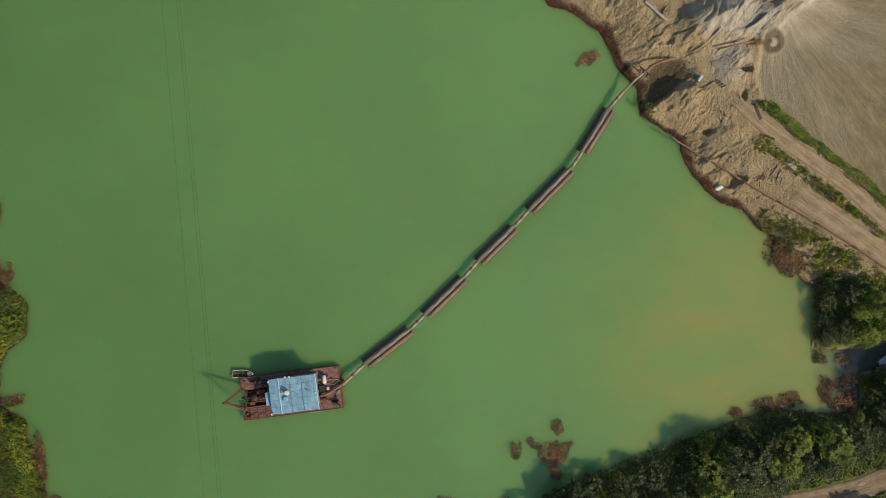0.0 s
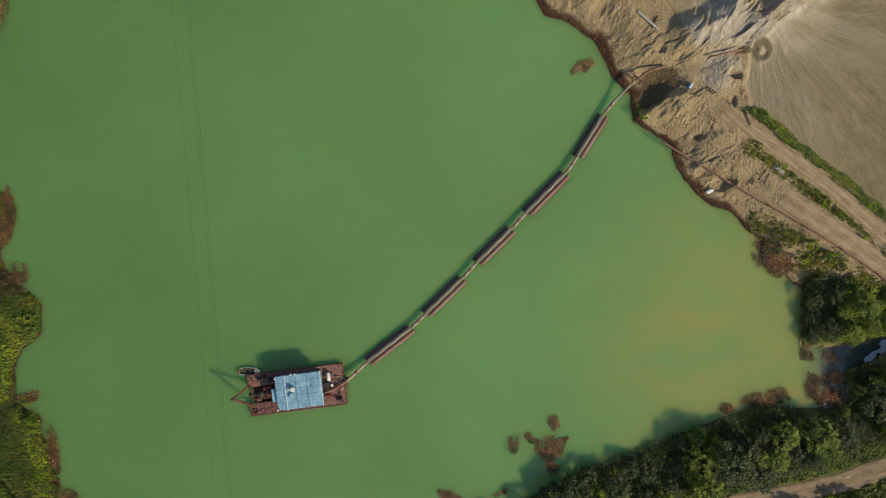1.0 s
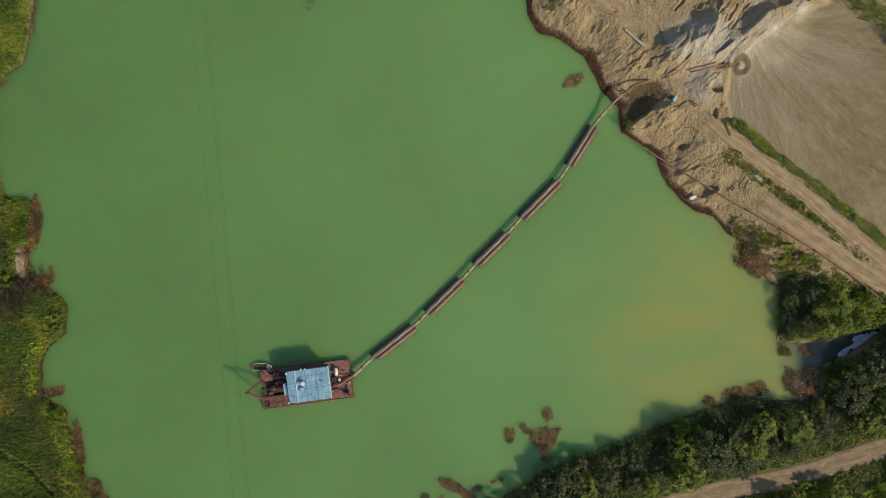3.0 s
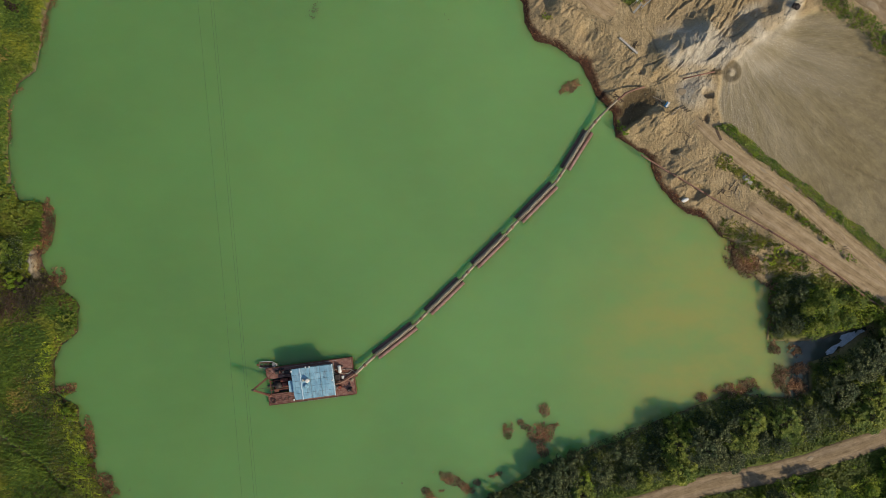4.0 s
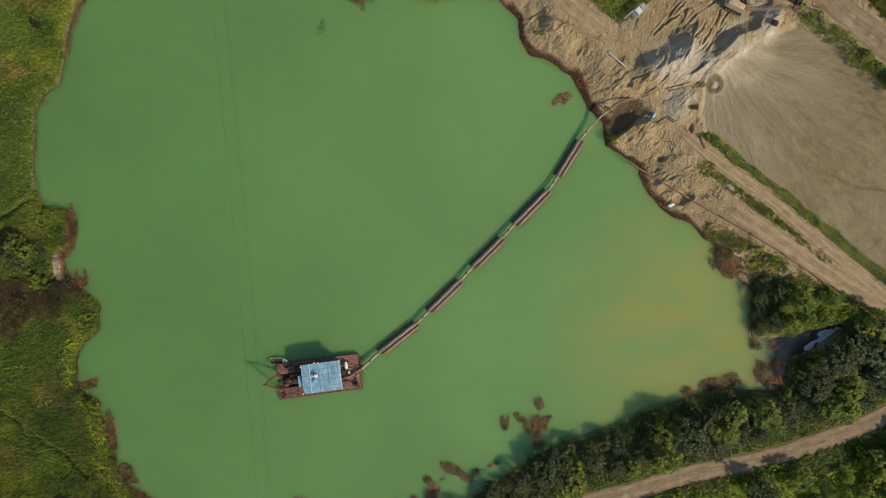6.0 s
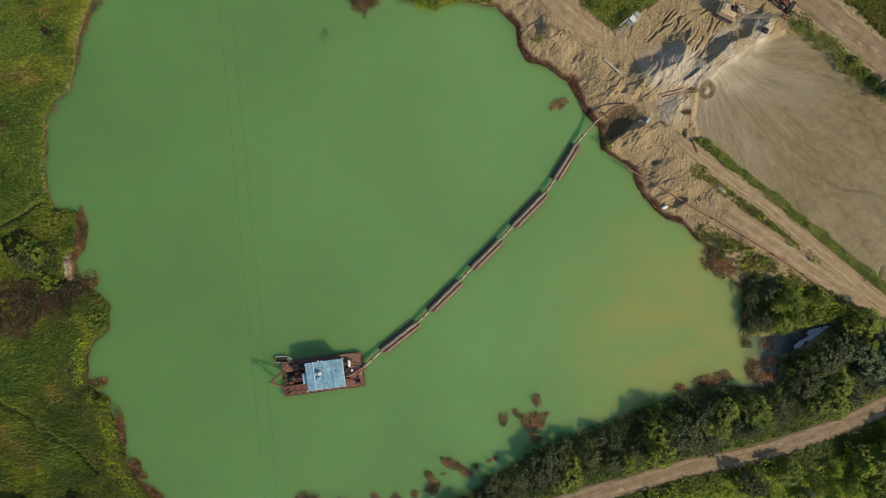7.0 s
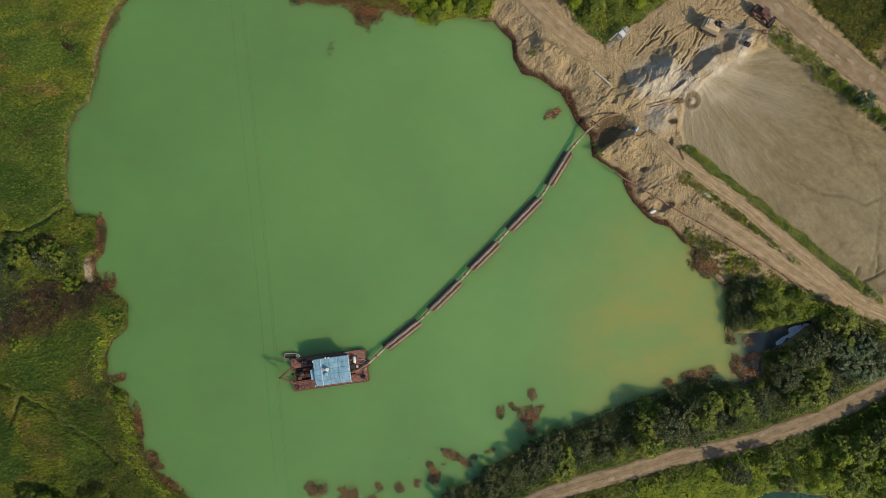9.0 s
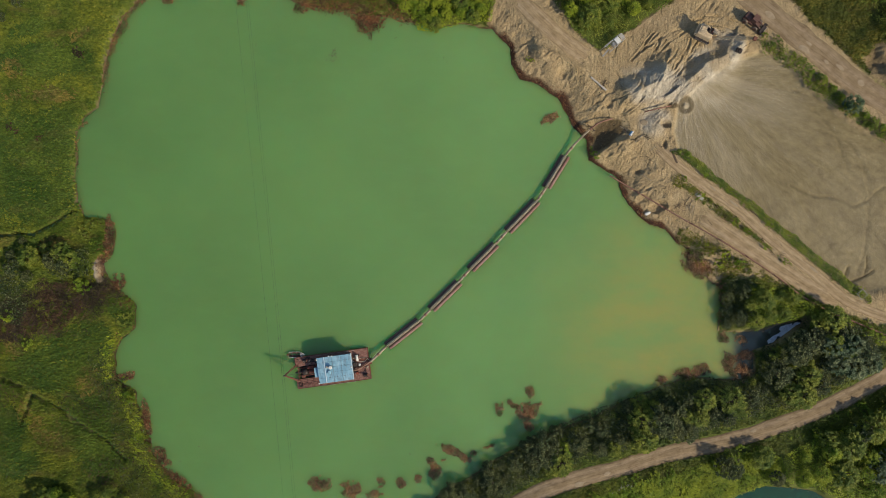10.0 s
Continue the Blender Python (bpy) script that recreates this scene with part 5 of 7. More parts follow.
def tube(bm, pts, r, sides=10, caps=True):
    """A round pipe through places."""
    pts = [Vector(p) for p in pts]
    rings = []
    for k, p in enumerate(pts):
        d = (pts[min(k + 1, len(pts) - 1)] - pts[max(k - 1, 0)]).normalized()
        side = d.cross(Vector((0, 0, 1)))
        side = side.normalized() if side.length > 1e-4 else Vector((1, 0, 0))
        up = side.cross(d)
        rr = r[k] if hasattr(r, "__len__") else r
        rings.append([bm.verts.new(p + rr * (math.cos(2 * math.pi * j / sides) * side + math.sin(2 * math.pi * j / sides) * up)) for j in range(sides)])
    for m, n in zip(rings[:-1], rings[1:]):
        for j in range(sides):
            f = bm.faces.new((m[j], n[j], n[(j + 1) % sides], m[(j + 1) % sides]))
            f.smooth = True
    if caps:
        bm.faces.new(rings[0])
        bm.faces.new(list(reversed(rings[-1])))


def tubed(pts, r, sides=10):
    bm = bmesh.new()
    tube(bm, pts, r, sides)
    bmesh.ops.recalc_face_normals(bm, faces=bm.faces)
    return bm


M_HULL = rusty("rusty_hull", (0.17, 0.075, 0.05), (0.15, 0.058, 0.036), 0.6)
M_DECK = rusty("rusty_deck_plate", (0.30, 0.17, 0.135), (0.14, 0.055, 0.038), 0.6, size=0.4)
M_DARK = plain("oily_steel", (0.055, 0.042, 0.036), 0.6, 0.0, 0.5)
M_WHITE = plain("white_paint", (0.68, 0.66, 0.6), 0.5, spread=0.2)
M_CREAM = plain("cream_paint", (0.60, 0.46, 0.29), 0.55, spread=0.3)
M_RED = rusty("faded_red_paint", (0.32, 0.07, 0.045), amount=0.4)
M_LOADER = rusty("rusted_machine_paint", (0.15, 0.07, 0.055), (0.11, 0.06, 0.045), 0.5)
M_PIPE = rusty("rusty_pipe", (0.25, 0.15, 0.105), (0.18, 0.085, 0.055), 0.6)
M_FLOAT = rusty("rusty_float", (0.25, 0.155, 0.13), (0.185, 0.10, 0.08), 0.5, 0.6, 1.2)
# darker copy of the float rust: the shaded cylinder's shade is in its colour
M_FLOAT_SHADED = rusty("shaded_float", (0.075, 0.05, 0.046), (0.11, 0.06, 0.046), 0.45, 0.55, 1.2)
M_WOOD = plain("weathered_wood", (0.36, 0.29, 0.2), 0.85, spread=0.35, size=0.5)
M_TIMBER = plain("dark_timber", (0.11, 0.075, 0.05), 0.85, spread=0.4, size=0.5)
M_HOSE = plain("pale_hose", (0.46, 0.40, 0.31), 0.6, spread=0.25)
M_RUBBER = plain("worn_rubber", (0.16, 0.12, 0.09), 0.75, spread=0.4)
M_CONCRETE = plain("pale_concrete", (0.43, 0.39, 0.33), 0.9, spread=0.25, size=0.8)
M_STEEL = plain("grey_steel", (0.30, 0.29, 0.27), 0.5, 0.3, 0.3)
M_BLUEBOX = plain("blue_plastic", (0.05, 0.22, 0.42), 0.45, spread=0.2)


def roof_material():
    q = Mat("faded_blue_roof", 0.5)
    v = q.local()
    blue = q.ramp(q.noise(1.6, 6, 0.65), [(0.25, (0.13, 0.27, 0.35)), (0.55, (0.22, 0.39, 0.48)), (0.8, (0.36, 0.49, 0.54))])
    tone = q.ramp(q.rand(), [(0.0, (0.86, 0.88, 0.9)), (1.0, (1.08, 1.05, 1.03))])
    c = q.mix(1.0, blue, tone, "MULTIPLY")
    stain = q.ramp(q.noise(0.6, 6, 0.75, stretch=(8, 0.3)), [(0.5, 0.0), (0.74, 0.75)])
    c = q.mix(stain, c, (0.13, 0.12, 0.11))
    q.colour(c)
    q.bump(q.noise(0.12, 2, 0.5, stretch=(7.5, 0.1)), 0.02, 0.4)
    return q.m


M_ROOF = roof_material()
M_TRIM = plain("pale_blue_flashing", (0.55, 0.68, 0.74), 0.45, spread=0.15)
M_WALL = plain("blue_grey_wall", (0.20, 0.29, 0.33), 0.6, spread=0.3)

dredger = tagged(new("dredger"), "rusty suction dredger with a pale blue metal-roofed cabin afloat", "dredger")
D = dredger
DECK = 0.72
part("pontoon", boxed(0, 0, -0.6, 17.7, 2.25, DECK, 0.08), M_HULL, D)
part("pontoon", boxed(0.2, 5.25, -0.6, 17.7, 7.5, DECK, 0.08), M_HULL, D)
part("middle_hull", boxed(4.7, 2.26, -0.6, 17.7, 5.24, DECK - 0.01, 0.06), M_HULL, D)
# deck plates, each with a gap round it
plate = bmesh.new()
box(plate, -0.86, -0.55, 0, 0.86, 0.55, 0.03, 0.012)
pm = bpy.data.meshes.new("deck_plate")
plate.to_mesh(pm)
plate.free()
pm.materials.append(M_DECK)
prnd = random.Random(5)
for row, v in enumerate((0.58, 1.70, 2.82, 3.94, 5.80, 6.92)):
    for k in range(10):
        u = 0.98 + 1.755 * k
        if (2.2 < v < 5 and u < 5) or (6.9 < u < 13.4 and 1.6 < v < 6.5):
            continue
        ob = part("deck_plate", pm, None, D)
        ob.matrix_basis = pose(u, v, DECK - 0.005 + prnd.uniform(0, 0.02), prnd.uniform(-0.4, 0.4), prnd.uniform(-0.4, 0.4), prnd.uniform(-0.5, 0.5))
for a, b in (((0, 0.05, DECK + 0.05), (17.7, 0.05, DECK + 0.05)), ((0.2, 7.45, DECK + 0.05), (17.7, 7.45, DECK + 0.05)), ((17.65, 0, DECK + 0.05), (17.65, 7.5, DECK + 0.05)), ((0.05, 0, DECK + 0.05), (0.05, 2.2, DECK + 0.05)), ((0.25, 5.3, DECK + 0.05), (0.25, 7.45, DECK + 0.05))):
    part("edge_bar", beamed(a, b, 0.1, 0.12), M_HULL, D)
# cabin
H0, H1 = DECK, 3.75
for a in ((6.45, 1.45, 6.55, 6.75), (13.65, 1.45, 13.75, 6.75), (6.55, 1.45, 13.65, 1.55), (6.55, 6.65, 13.65, 6.75)):
    part("cabin_wall", boxed(a[0], a[1], H0, a[2], a[3], H1, 0.01), M_WALL, D)
for u in (7.4, 9.4, 11.4, 12.8):
    w = part("cabin_window", boxed(u, 6.752, 1.9, u + 0.9, 6.80, 2.8, 0.01), M_WHITE, D, "white window frame")
    part("pane", boxed(u + 0.1, 6.802, 2.0, u + 0.8, 6.815, 2.7, 0.0), M_DARK, w)
part("cabin_door", boxed(13.752, 4.4, H0, 13.81, 5.3, 2.75, 0.01), M_WALL, D)
cols = (6.0, 7.8, 9.7, 11.72, 14.1)


def roof_z(u, v):
    """The roof falls gently to both sides and towards its ends."""
    return 4.05 - 0.05 * abs(v - 4.1) - (0.13 * max(0.0, 7.8 - u))


for c in range(4):
    rows = np.linspace(1.05, 7.1, 6)
    for k in range(5):
        bm = bmesh.new()
        n = 9
        us = np.linspace(cols[c] + 0.03, cols[c + 1] - 0.03, n)
        vs = (rows[k] + 0.02, rows[k + 1] - 0.02)
        lift = prnd.uniform(0, 0.03) + 0.012 * k
        top = [[bm.verts.new((u, v, roof_z(u, v) + lift + 0.018 * (j % 2))) for j, u in enumerate(us)] for v in vs]
        low = [[bm.verts.new((u, v, roof_z(u, v) + lift + 0.018 * (j % 2) - 0.02)) for j, u in enumerate(us)] for v in vs]
        for j in range(n - 1):
            bm.faces.new((top[0][j], top[0][j + 1], top[1][j + 1], top[1][j]))
            bm.faces.new((low[0][j], low[1][j], low[1][j + 1], low[0][j + 1]))
            bm.faces.new((low[0][j], low[0][j + 1], top[0][j + 1], top[0][j]))
            bm.faces.new((low[1][j], top[1][j], top[1][j + 1], low[1][j + 1]))
        part("roof_sheet", bm, M_ROOF, D)
for u in cols[1:4]:
    bm = bmesh.new()
    beam(bm, (u, 1.0, roof_z(u, 1.0) + 0.09), (u, 4.1, roof_z(u, 4.1) + 0.09), 0.16 if u < 8 else 0.08, 0.06)
    beam(bm, (u, 4.1, roof_z(u, 4.1) + 0.09), (u, 7.15, roof_z(u, 7.1) + 0.09), 0.16 if u < 8 else 0.08, 0.06)
    part("roof_seam", bm, M_TRIM if u < 8 else M_WALL, D)
part("roof_deck", boxed(6.05, 1.1, 3.6, 14.05, 7.05, 3.72, 0.0), M_DARK, D)
part("roof_edge", beamed((14.12, 1.0, 3.85), (14.12, 7.15, 3.85), 0.12, 0.16), M_TRIM, D)
part("lean_to_roof", boxed(5.05, 2.6, 3.2, 6.2, 4.85, 3.26, 0.02), M_ROOF, D)
for u, v in ((5.15, 2.75), (5.15, 4.7)):
    part("post", beamed((u, v, DECK), (u, v, 3.2), 0.08), M_WALL, D)
drum = part("roof_vent", tubed([(9.15, 4.65, 4.0), (9.15, 4.65, 4.75), (9.15, 4.65, 4.82)], [0.40, 0.40, 0.30], 16), M_WHITE, D, "white round roof vent")
part("roof_vent", tubed([(8.75, 3.55, 4.0), (8.75, 3.55, 4.35), (8.75, 3.55, 4.42)], [0.44, 0.44, 0.30], 16), M_ROOF, D, "blue round roof vent")
part("roof_box", boxed(8.1, 4.55, 4.0, 8.6, 5.05, 4.3, 0.03), M_CONCRETE, D)
part("roof_pipe", tubed([(12.3, 4.9, 4.15), (13.0, 4.2, 4.15)], 0.07, 8), M_WALL, D)
for u, v, z in ((9.75, 7.15, 3.9), (6.05, 6.7, 3.7), (5.95, 1.15, 3.7), (13.9, 4.0, 3.9), (9.0, 7.2, 3.8)):
    part("lamp_bracket", boxed(u - 0.12, v - 0.16, z, u + 0.12, v + 0.16, z + 0.3, 0.03), M_WHITE, D)
# bow frame over the slot
tip = Vector((-1.6, 4.25, 4.6))
for base in (Vector((0.5, 5.7, DECK)), Vector((0.7, 1.9, DECK))):
    bm = bmesh.new()
    d = (tip - base).normalized()
    side = d.cross(Vector((0, 0, 1))).normalized() * 0.17
    up = Vector((0, 0, 0.17))
    for s, t in ((1, 1), (-1, 1), (1, -1), (-1, -1)):
        beam(bm, base + side * s + up * t, tip + side * s * 0.4 + up * t * 0.4, 0.12)
    L = (tip - base).length
    for k in range(9):
        p0, p1 = base + (tip - base) * (k / 9), base + (tip - base) * ((k + 1) / 9)
        s = 1 if k % 2 else -1
        beam(bm, p0 + side * s + up, p1 - side * s + up, 0.08)
        beam(bm, p0 + side * s + up, p1 + side * s - up, 0.05)
    part("bow_arm", bm, M_HULL, D)
part("hoist_sheave", tubed([tip + Vector((0, -0.16, 0)), tip + Vector((0, 0.16, 0))], 0.28, 14), M_DARK, D)
part("hoist_rope", tubed([tip, (2.2, 3.9, 2.0)], 0.03, 6), M_DARK, D)
part("hoist_rope", tubed([tip, (-1.6, 4.25, 0.05)], 0.03, 6), M_DARK, D)
part("back_stay", tubed([(1.6, 6.4, DECK), tip], 0.035, 6), M_HULL, D)
part("back_stay", tubed([(1.6, 1.2, DECK), tip], 0.035, 6), M_HULL, D)
part("slot_floor", boxed(1.1, 2.35, -0.2, 4.65, 5.15, 0.16, 0.03), M_DARK, D, "oily steel floor of the bow slot")
part("slot_bar", beamed((0.75, 2.0, DECK + 0.1), (0.75, 5.5, DECK + 0.1), 0.1), M_HULL, D)
part("slot_hood", boxed(2.9, 4.45, 0.2, 4.5, 5.05, 1.15, 0.06), M_RED, D, "faded red motor hood")
part("slot_hood", boxed(1.3, 2.5, 0.16, 2.2, 3.1, 0.7, 0.06), M_HULL, D)
# suction ladder and pump in the slot
bm = bmesh.new()
for v in (2.95, 4.75):
    beam(bm, (0.4, v, 0.25), (4.9, v, 0.75), 0.16, 0.28)
for k in range(6):
    u = 0.8 + 0.75 * k
    beam(bm, (u, 2.95, 0.3 + 0.08 * k), (u, 4.75, 0.3 + 0.08 * k), 0.09)
part("suction_ladder", bm, M_HULL, D)
part("suction_pipe", tubed([(-0.6, 3.85, -0.4), (1.2, 3.85, 0.35), (4.9, 3.85, 0.95)], 0.24, 12), M_DARK, D)
part("pump", tubed([(2.4, 3.3, 0.9), (2.4, 4.4, 0.9)], 0.62, 18), M_DARK, D, "oily pump housing")
part("motor", tubed([(3.3, 3.85, 1.0), (4.5, 3.85, 1.05)], [0.42, 0.42], 14), M_RED, D, "faded red motor")
part("motor_base", boxed(3.1, 3.3, 0.5, 4.65, 4.4, 0.72, 0.03), M_HULL, D)
# deck gear
for u, v in ((0.5, 0.4), (17.2, 0.4), (17.2, 7.1), (0.7, 7.1), (9, 0.3), (9, 7.2)):
    part("bollard", tubed([(u, v, DECK), (u, v, DECK + 0.38), (u, v, DECK + 0.4)], [0.12, 0.12, 0.16], 10), M_HULL, D)
for u, v, turn in ((2.6, 6.5, 0.4), (4.6, 6.3, 1.2), (16.5, 1.15, 0.2)):
    w = part("winch", boxed(u - 0.5, v - 0.42, DECK + 0.02, u + 0.5, v + 0.42, DECK + 0.25, 0.04), M_DARK, D, "oily deck winch")
    part("drum", tubed([(u - 0.36, v, DECK + 0.55), (u - 0.3, v, DECK + 0.55), (u + 0.3, v, DECK + 0.55), (u + 0.36, v, DECK + 0.55)], [0.32, 0.2, 0.2, 0.32], 14), M_DARK, w)
    part("gearbox", boxed(u + 0.4, v - 0.25, DECK + 0.2, u + 0.62, v + 0.3, DECK + 0.75, 0.04), M_HULL, w)
part("tank", tubed([(15.05, 4.75, 1.35), (15.05, 4.85, 1.35), (15.05, 6.15, 1.35), (15.05, 6.25, 1.35)], [0.2, 0.34, 0.34, 0.2], 14), M_WHITE, D, "white fuel tank")
part("tank_cradle", boxed(14.8, 5.0, DECK, 15.3, 6.0, 1.1, 0.03), M_HULL, D)
part("barrel", tubed([(14.65, 1.9, DECK), (14.65, 1.9, DECK + 0.9)], 0.34, 16), M_RED, D, "red oil barrel")
part("crate", boxed(13.95, 1.65, DECK, 14.3, 2.4, DECK + 0.5, 0.02), M_FLOAT, D)
part("tool_box", boxed(15.2, 3.5, DECK, 15.65, 4.05, DECK + 0.4, 0.03), M_WHITE, D)
part("pump_block", boxed(13.95, 3.4, DECK, 14.9, 4.5, DECK + 0.8, 0.06), M_DARK, D)
part("delivery_pipe", tubed([(13.5, 2.7, 1.3), (14.6, 2.75, 1.25), (15.8, 3.1, 1.2), (17.0, 3.7, 1.2), (18.2, 4.2, 1.2)], 0.21, 12), M_PIPE, D)
part("stern_bracket", boxed(17.72, 3.5, 0.3, 18.35, 4.9, 0.82, 0.04), M_HULL, D)
part("hose", tubed([(13.9, 5.4, 1.5), (14.5, 5.6, 1.2), (15.4, 5.2, 0.95), (16.4, 5.3, 0.85), (17.3, 5.1, 0.85), (18.0, 4.4, 1.0), (18.6, 4.3, 1.2)], 0.055, 7), M_HOSE, D, "pale rubber hose")
part("hose", tubed([(13.9, 5.0, 1.2), (14.4, 4.4, 0.9), (15.6, 4.6, 0.85), (16.6, 4.3, 0.85), (17.4, 4.9, 0.85)], 0.05, 7), M_HOSE, D, "pale rubber hose")
for k in range(7):
    u = 0.4 + 0.28 * (k % 4)
    part("deck_scrap", beamed((1.0 + 0.6 * k, 0.5 + 0.3 * (k % 3), DECK + 0.06), (2.0 + 0.5 * k, 0.9 + 0.35 * (k % 2), DECK + 0.1), 0.09), M_DARK if k % 2 else M_HULL, D)
for k in range(26):
    u, v = (prnd.uniform(0.6, 5.6), prnd.uniform(5.5, 7.2)) if k % 2 else (prnd.uniform(14.3, 17.3), prnd.uniform(0.5, 7.0))
    a, b, c = prnd.uniform(0.08, 0.32), prnd.uniform(0.06, 0.2), prnd.uniform(0.06, 0.3)
    ob = part("deck_gear", boxed(-a, -b, 0, a, b, c, 0.02), (M_DARK, M_HULL, M_FLOAT, M_DARK, M_WOOD)[k % 5], D)
    ob.matrix_basis = pose(u, v, DECK + 0.03, 0, 0, prnd.uniform(0, 180))
for k in range(5):
    part("deck_rib", beamed((0.4, 0.35 + 0.4 * k, DECK + 0.06), (5.9, 0.35 + 0.4 * k, DECK + 0.06), 0.06, 0.07), M_HULL, D)
for u in (1.2, 2.6, 4.0, 5.4):
    part("deck_rib", beamed((u, 0.15, DECK + 0.05), (u, 2.15, DECK + 0.05), 0.07, 0.06), M_DARK, D)
part("oil_drum", tubed([(5.3, 5.9, DECK), (5.3, 5.9, DECK + 0.85)], 0.29, 14), M_DARK, D)
part("oil_drum", tubed([(5.9, 6.3, DECK), (5.9, 6.3, DECK + 0.85)], 0.29, 14), M_HULL, D)
part("chain_heap", tubed([(3.2 + 0.5 * math.cos(a) * (1 - a / 30), 7.0 + 0.22 * math.sin(a), DECK + 0.06 + 0.004 * a) for a in np.linspace(0, 22, 50)], 0.05, 5), M_DARK, D)
coil = [(1.0 + 0.42 * math.cos(a * 0.5), 0.95 + 0.42 * math.sin(a * 0.5), DECK + 0.08 + 0.006 * a) for a in range(40)]
part("rope_coil", tubed(coil, 0.045, 6), M_DARK, D)
for v, us in ((7.42, (5.2, 6.6, 8.2, 9.8, 11.4, 13.0, 14.6)), (0.1, (6.0, 8.0, 10.0, 12.0, 14.0))):
    for u in us:
        part("stanchion", tubed([(u, v, DECK), (u, v, DECK + 0.95)], 0.025, 6), M_STEEL, D)
    part("handrail", tubed([(us[0], v, DECK + 0.95), (us[-1], v, DECK + 0.95)], 0.025, 6), M_STEEL, D)
dredger.matrix_basis = pose(-34.9, -30.5, 0, 0, 0, 7.5)


def rowing_boat():
    thing = tagged(new("rowing_boat"), "small grey work boat moored beside the dredger", "boat")
    st = np.linspace(0, 1, 13)

    def shell(inset, z_low, name, material):
        bm = bmesh.new()
        rings = []
        for t in st:
            half = (0.66 * (1 - max(0, (t - 0.55) / 0.45) ** 2.4) * (0.86 + 0.14 * min(1, t / 0.3))) - inset
            half = max(half, 0.02)
            x = 3.7 * t - (inset if t > 0.9 else -inset if t < 0.1 else 0)
            keel = z_low + 0.22 * max(0, (t - 0.6) / 0.4) ** 2
            rim = 0.42 + 0.10 * t
            rings.append([bm.verts.new((x, half * math.sin(a), keel + (rim - keel) * (1 - math.cos(a) ** 0.8 if abs(a) < 1.57 else 1))) for a in np.linspace(-math.pi / 2, math.pi / 2, 9)])
        for m, n in zip(rings[:-1], rings[1:]):
            for j in range(8):
                bm.faces.new((m[j], n[j], n[j + 1], m[j + 1])).smooth = True
        bm.faces.new(rings[0])
        return part(name, bm, material, thing)

    shell(0.0, -0.1, "hull", M_STEEL)
    shell(0.06, -0.02, "inner_hull", M_TIMBER)
    for s in (-1, 1):
        rim = [(3.7 * t, s * 0.66 * (1 - max(0, (t - 0.55) / 0.45) ** 2.4) * (0.86 + 0.14 * min(1, t / 0.3)), 0.43 + 0.10 * t) for t in st]
        part("gunwale", tubed(rim, 0.05, 6), M_WHITE, thing)
    for x in (0.75, 1.7):
        part("thwart", boxed(x, -0.56, 0.28, x + 0.2, 0.56, 0.32, 0.01), M_TIMBER, thing)
    part("foredeck", boxed(2.65, -0.36, 0.46, 3.35, 0.36, 0.49, 0.02), M_STEEL, thing)
    part("transom", boxed(-0.05, -0.55, 0.05, 0.02, 0.55, 0.46, 0.01), M_WOOD, thing)
    m = part("outboard_motor", boxed(-0.45, -0.16, 0.3, -0.06, 0.16, 0.7, 0.06), M_RED, thing)
    part("tiller", tubed([(-0.1, 0, 0.6), (0.45, 0.12, 0.62)], 0.02, 6), M_DARK, m)
    return thing


rowing_boat().matrix_basis = pose(-37.1, -22.35, 0, 0, 0, 0.5)

# Floats under the delivery pipe: the south-eastern edge of each, from its near to its far end
FLOATS = [((-12.9, -21.1), (-5.2, -15.1)), ((-2.3, -12.3), (4.3, -5.9)), ((7.1, -2.9), (13.2, 3.1)), ((16.1, 6.2), (23.1, 13.3)), ((25.5, 16.7), (30.2, 24.2))]


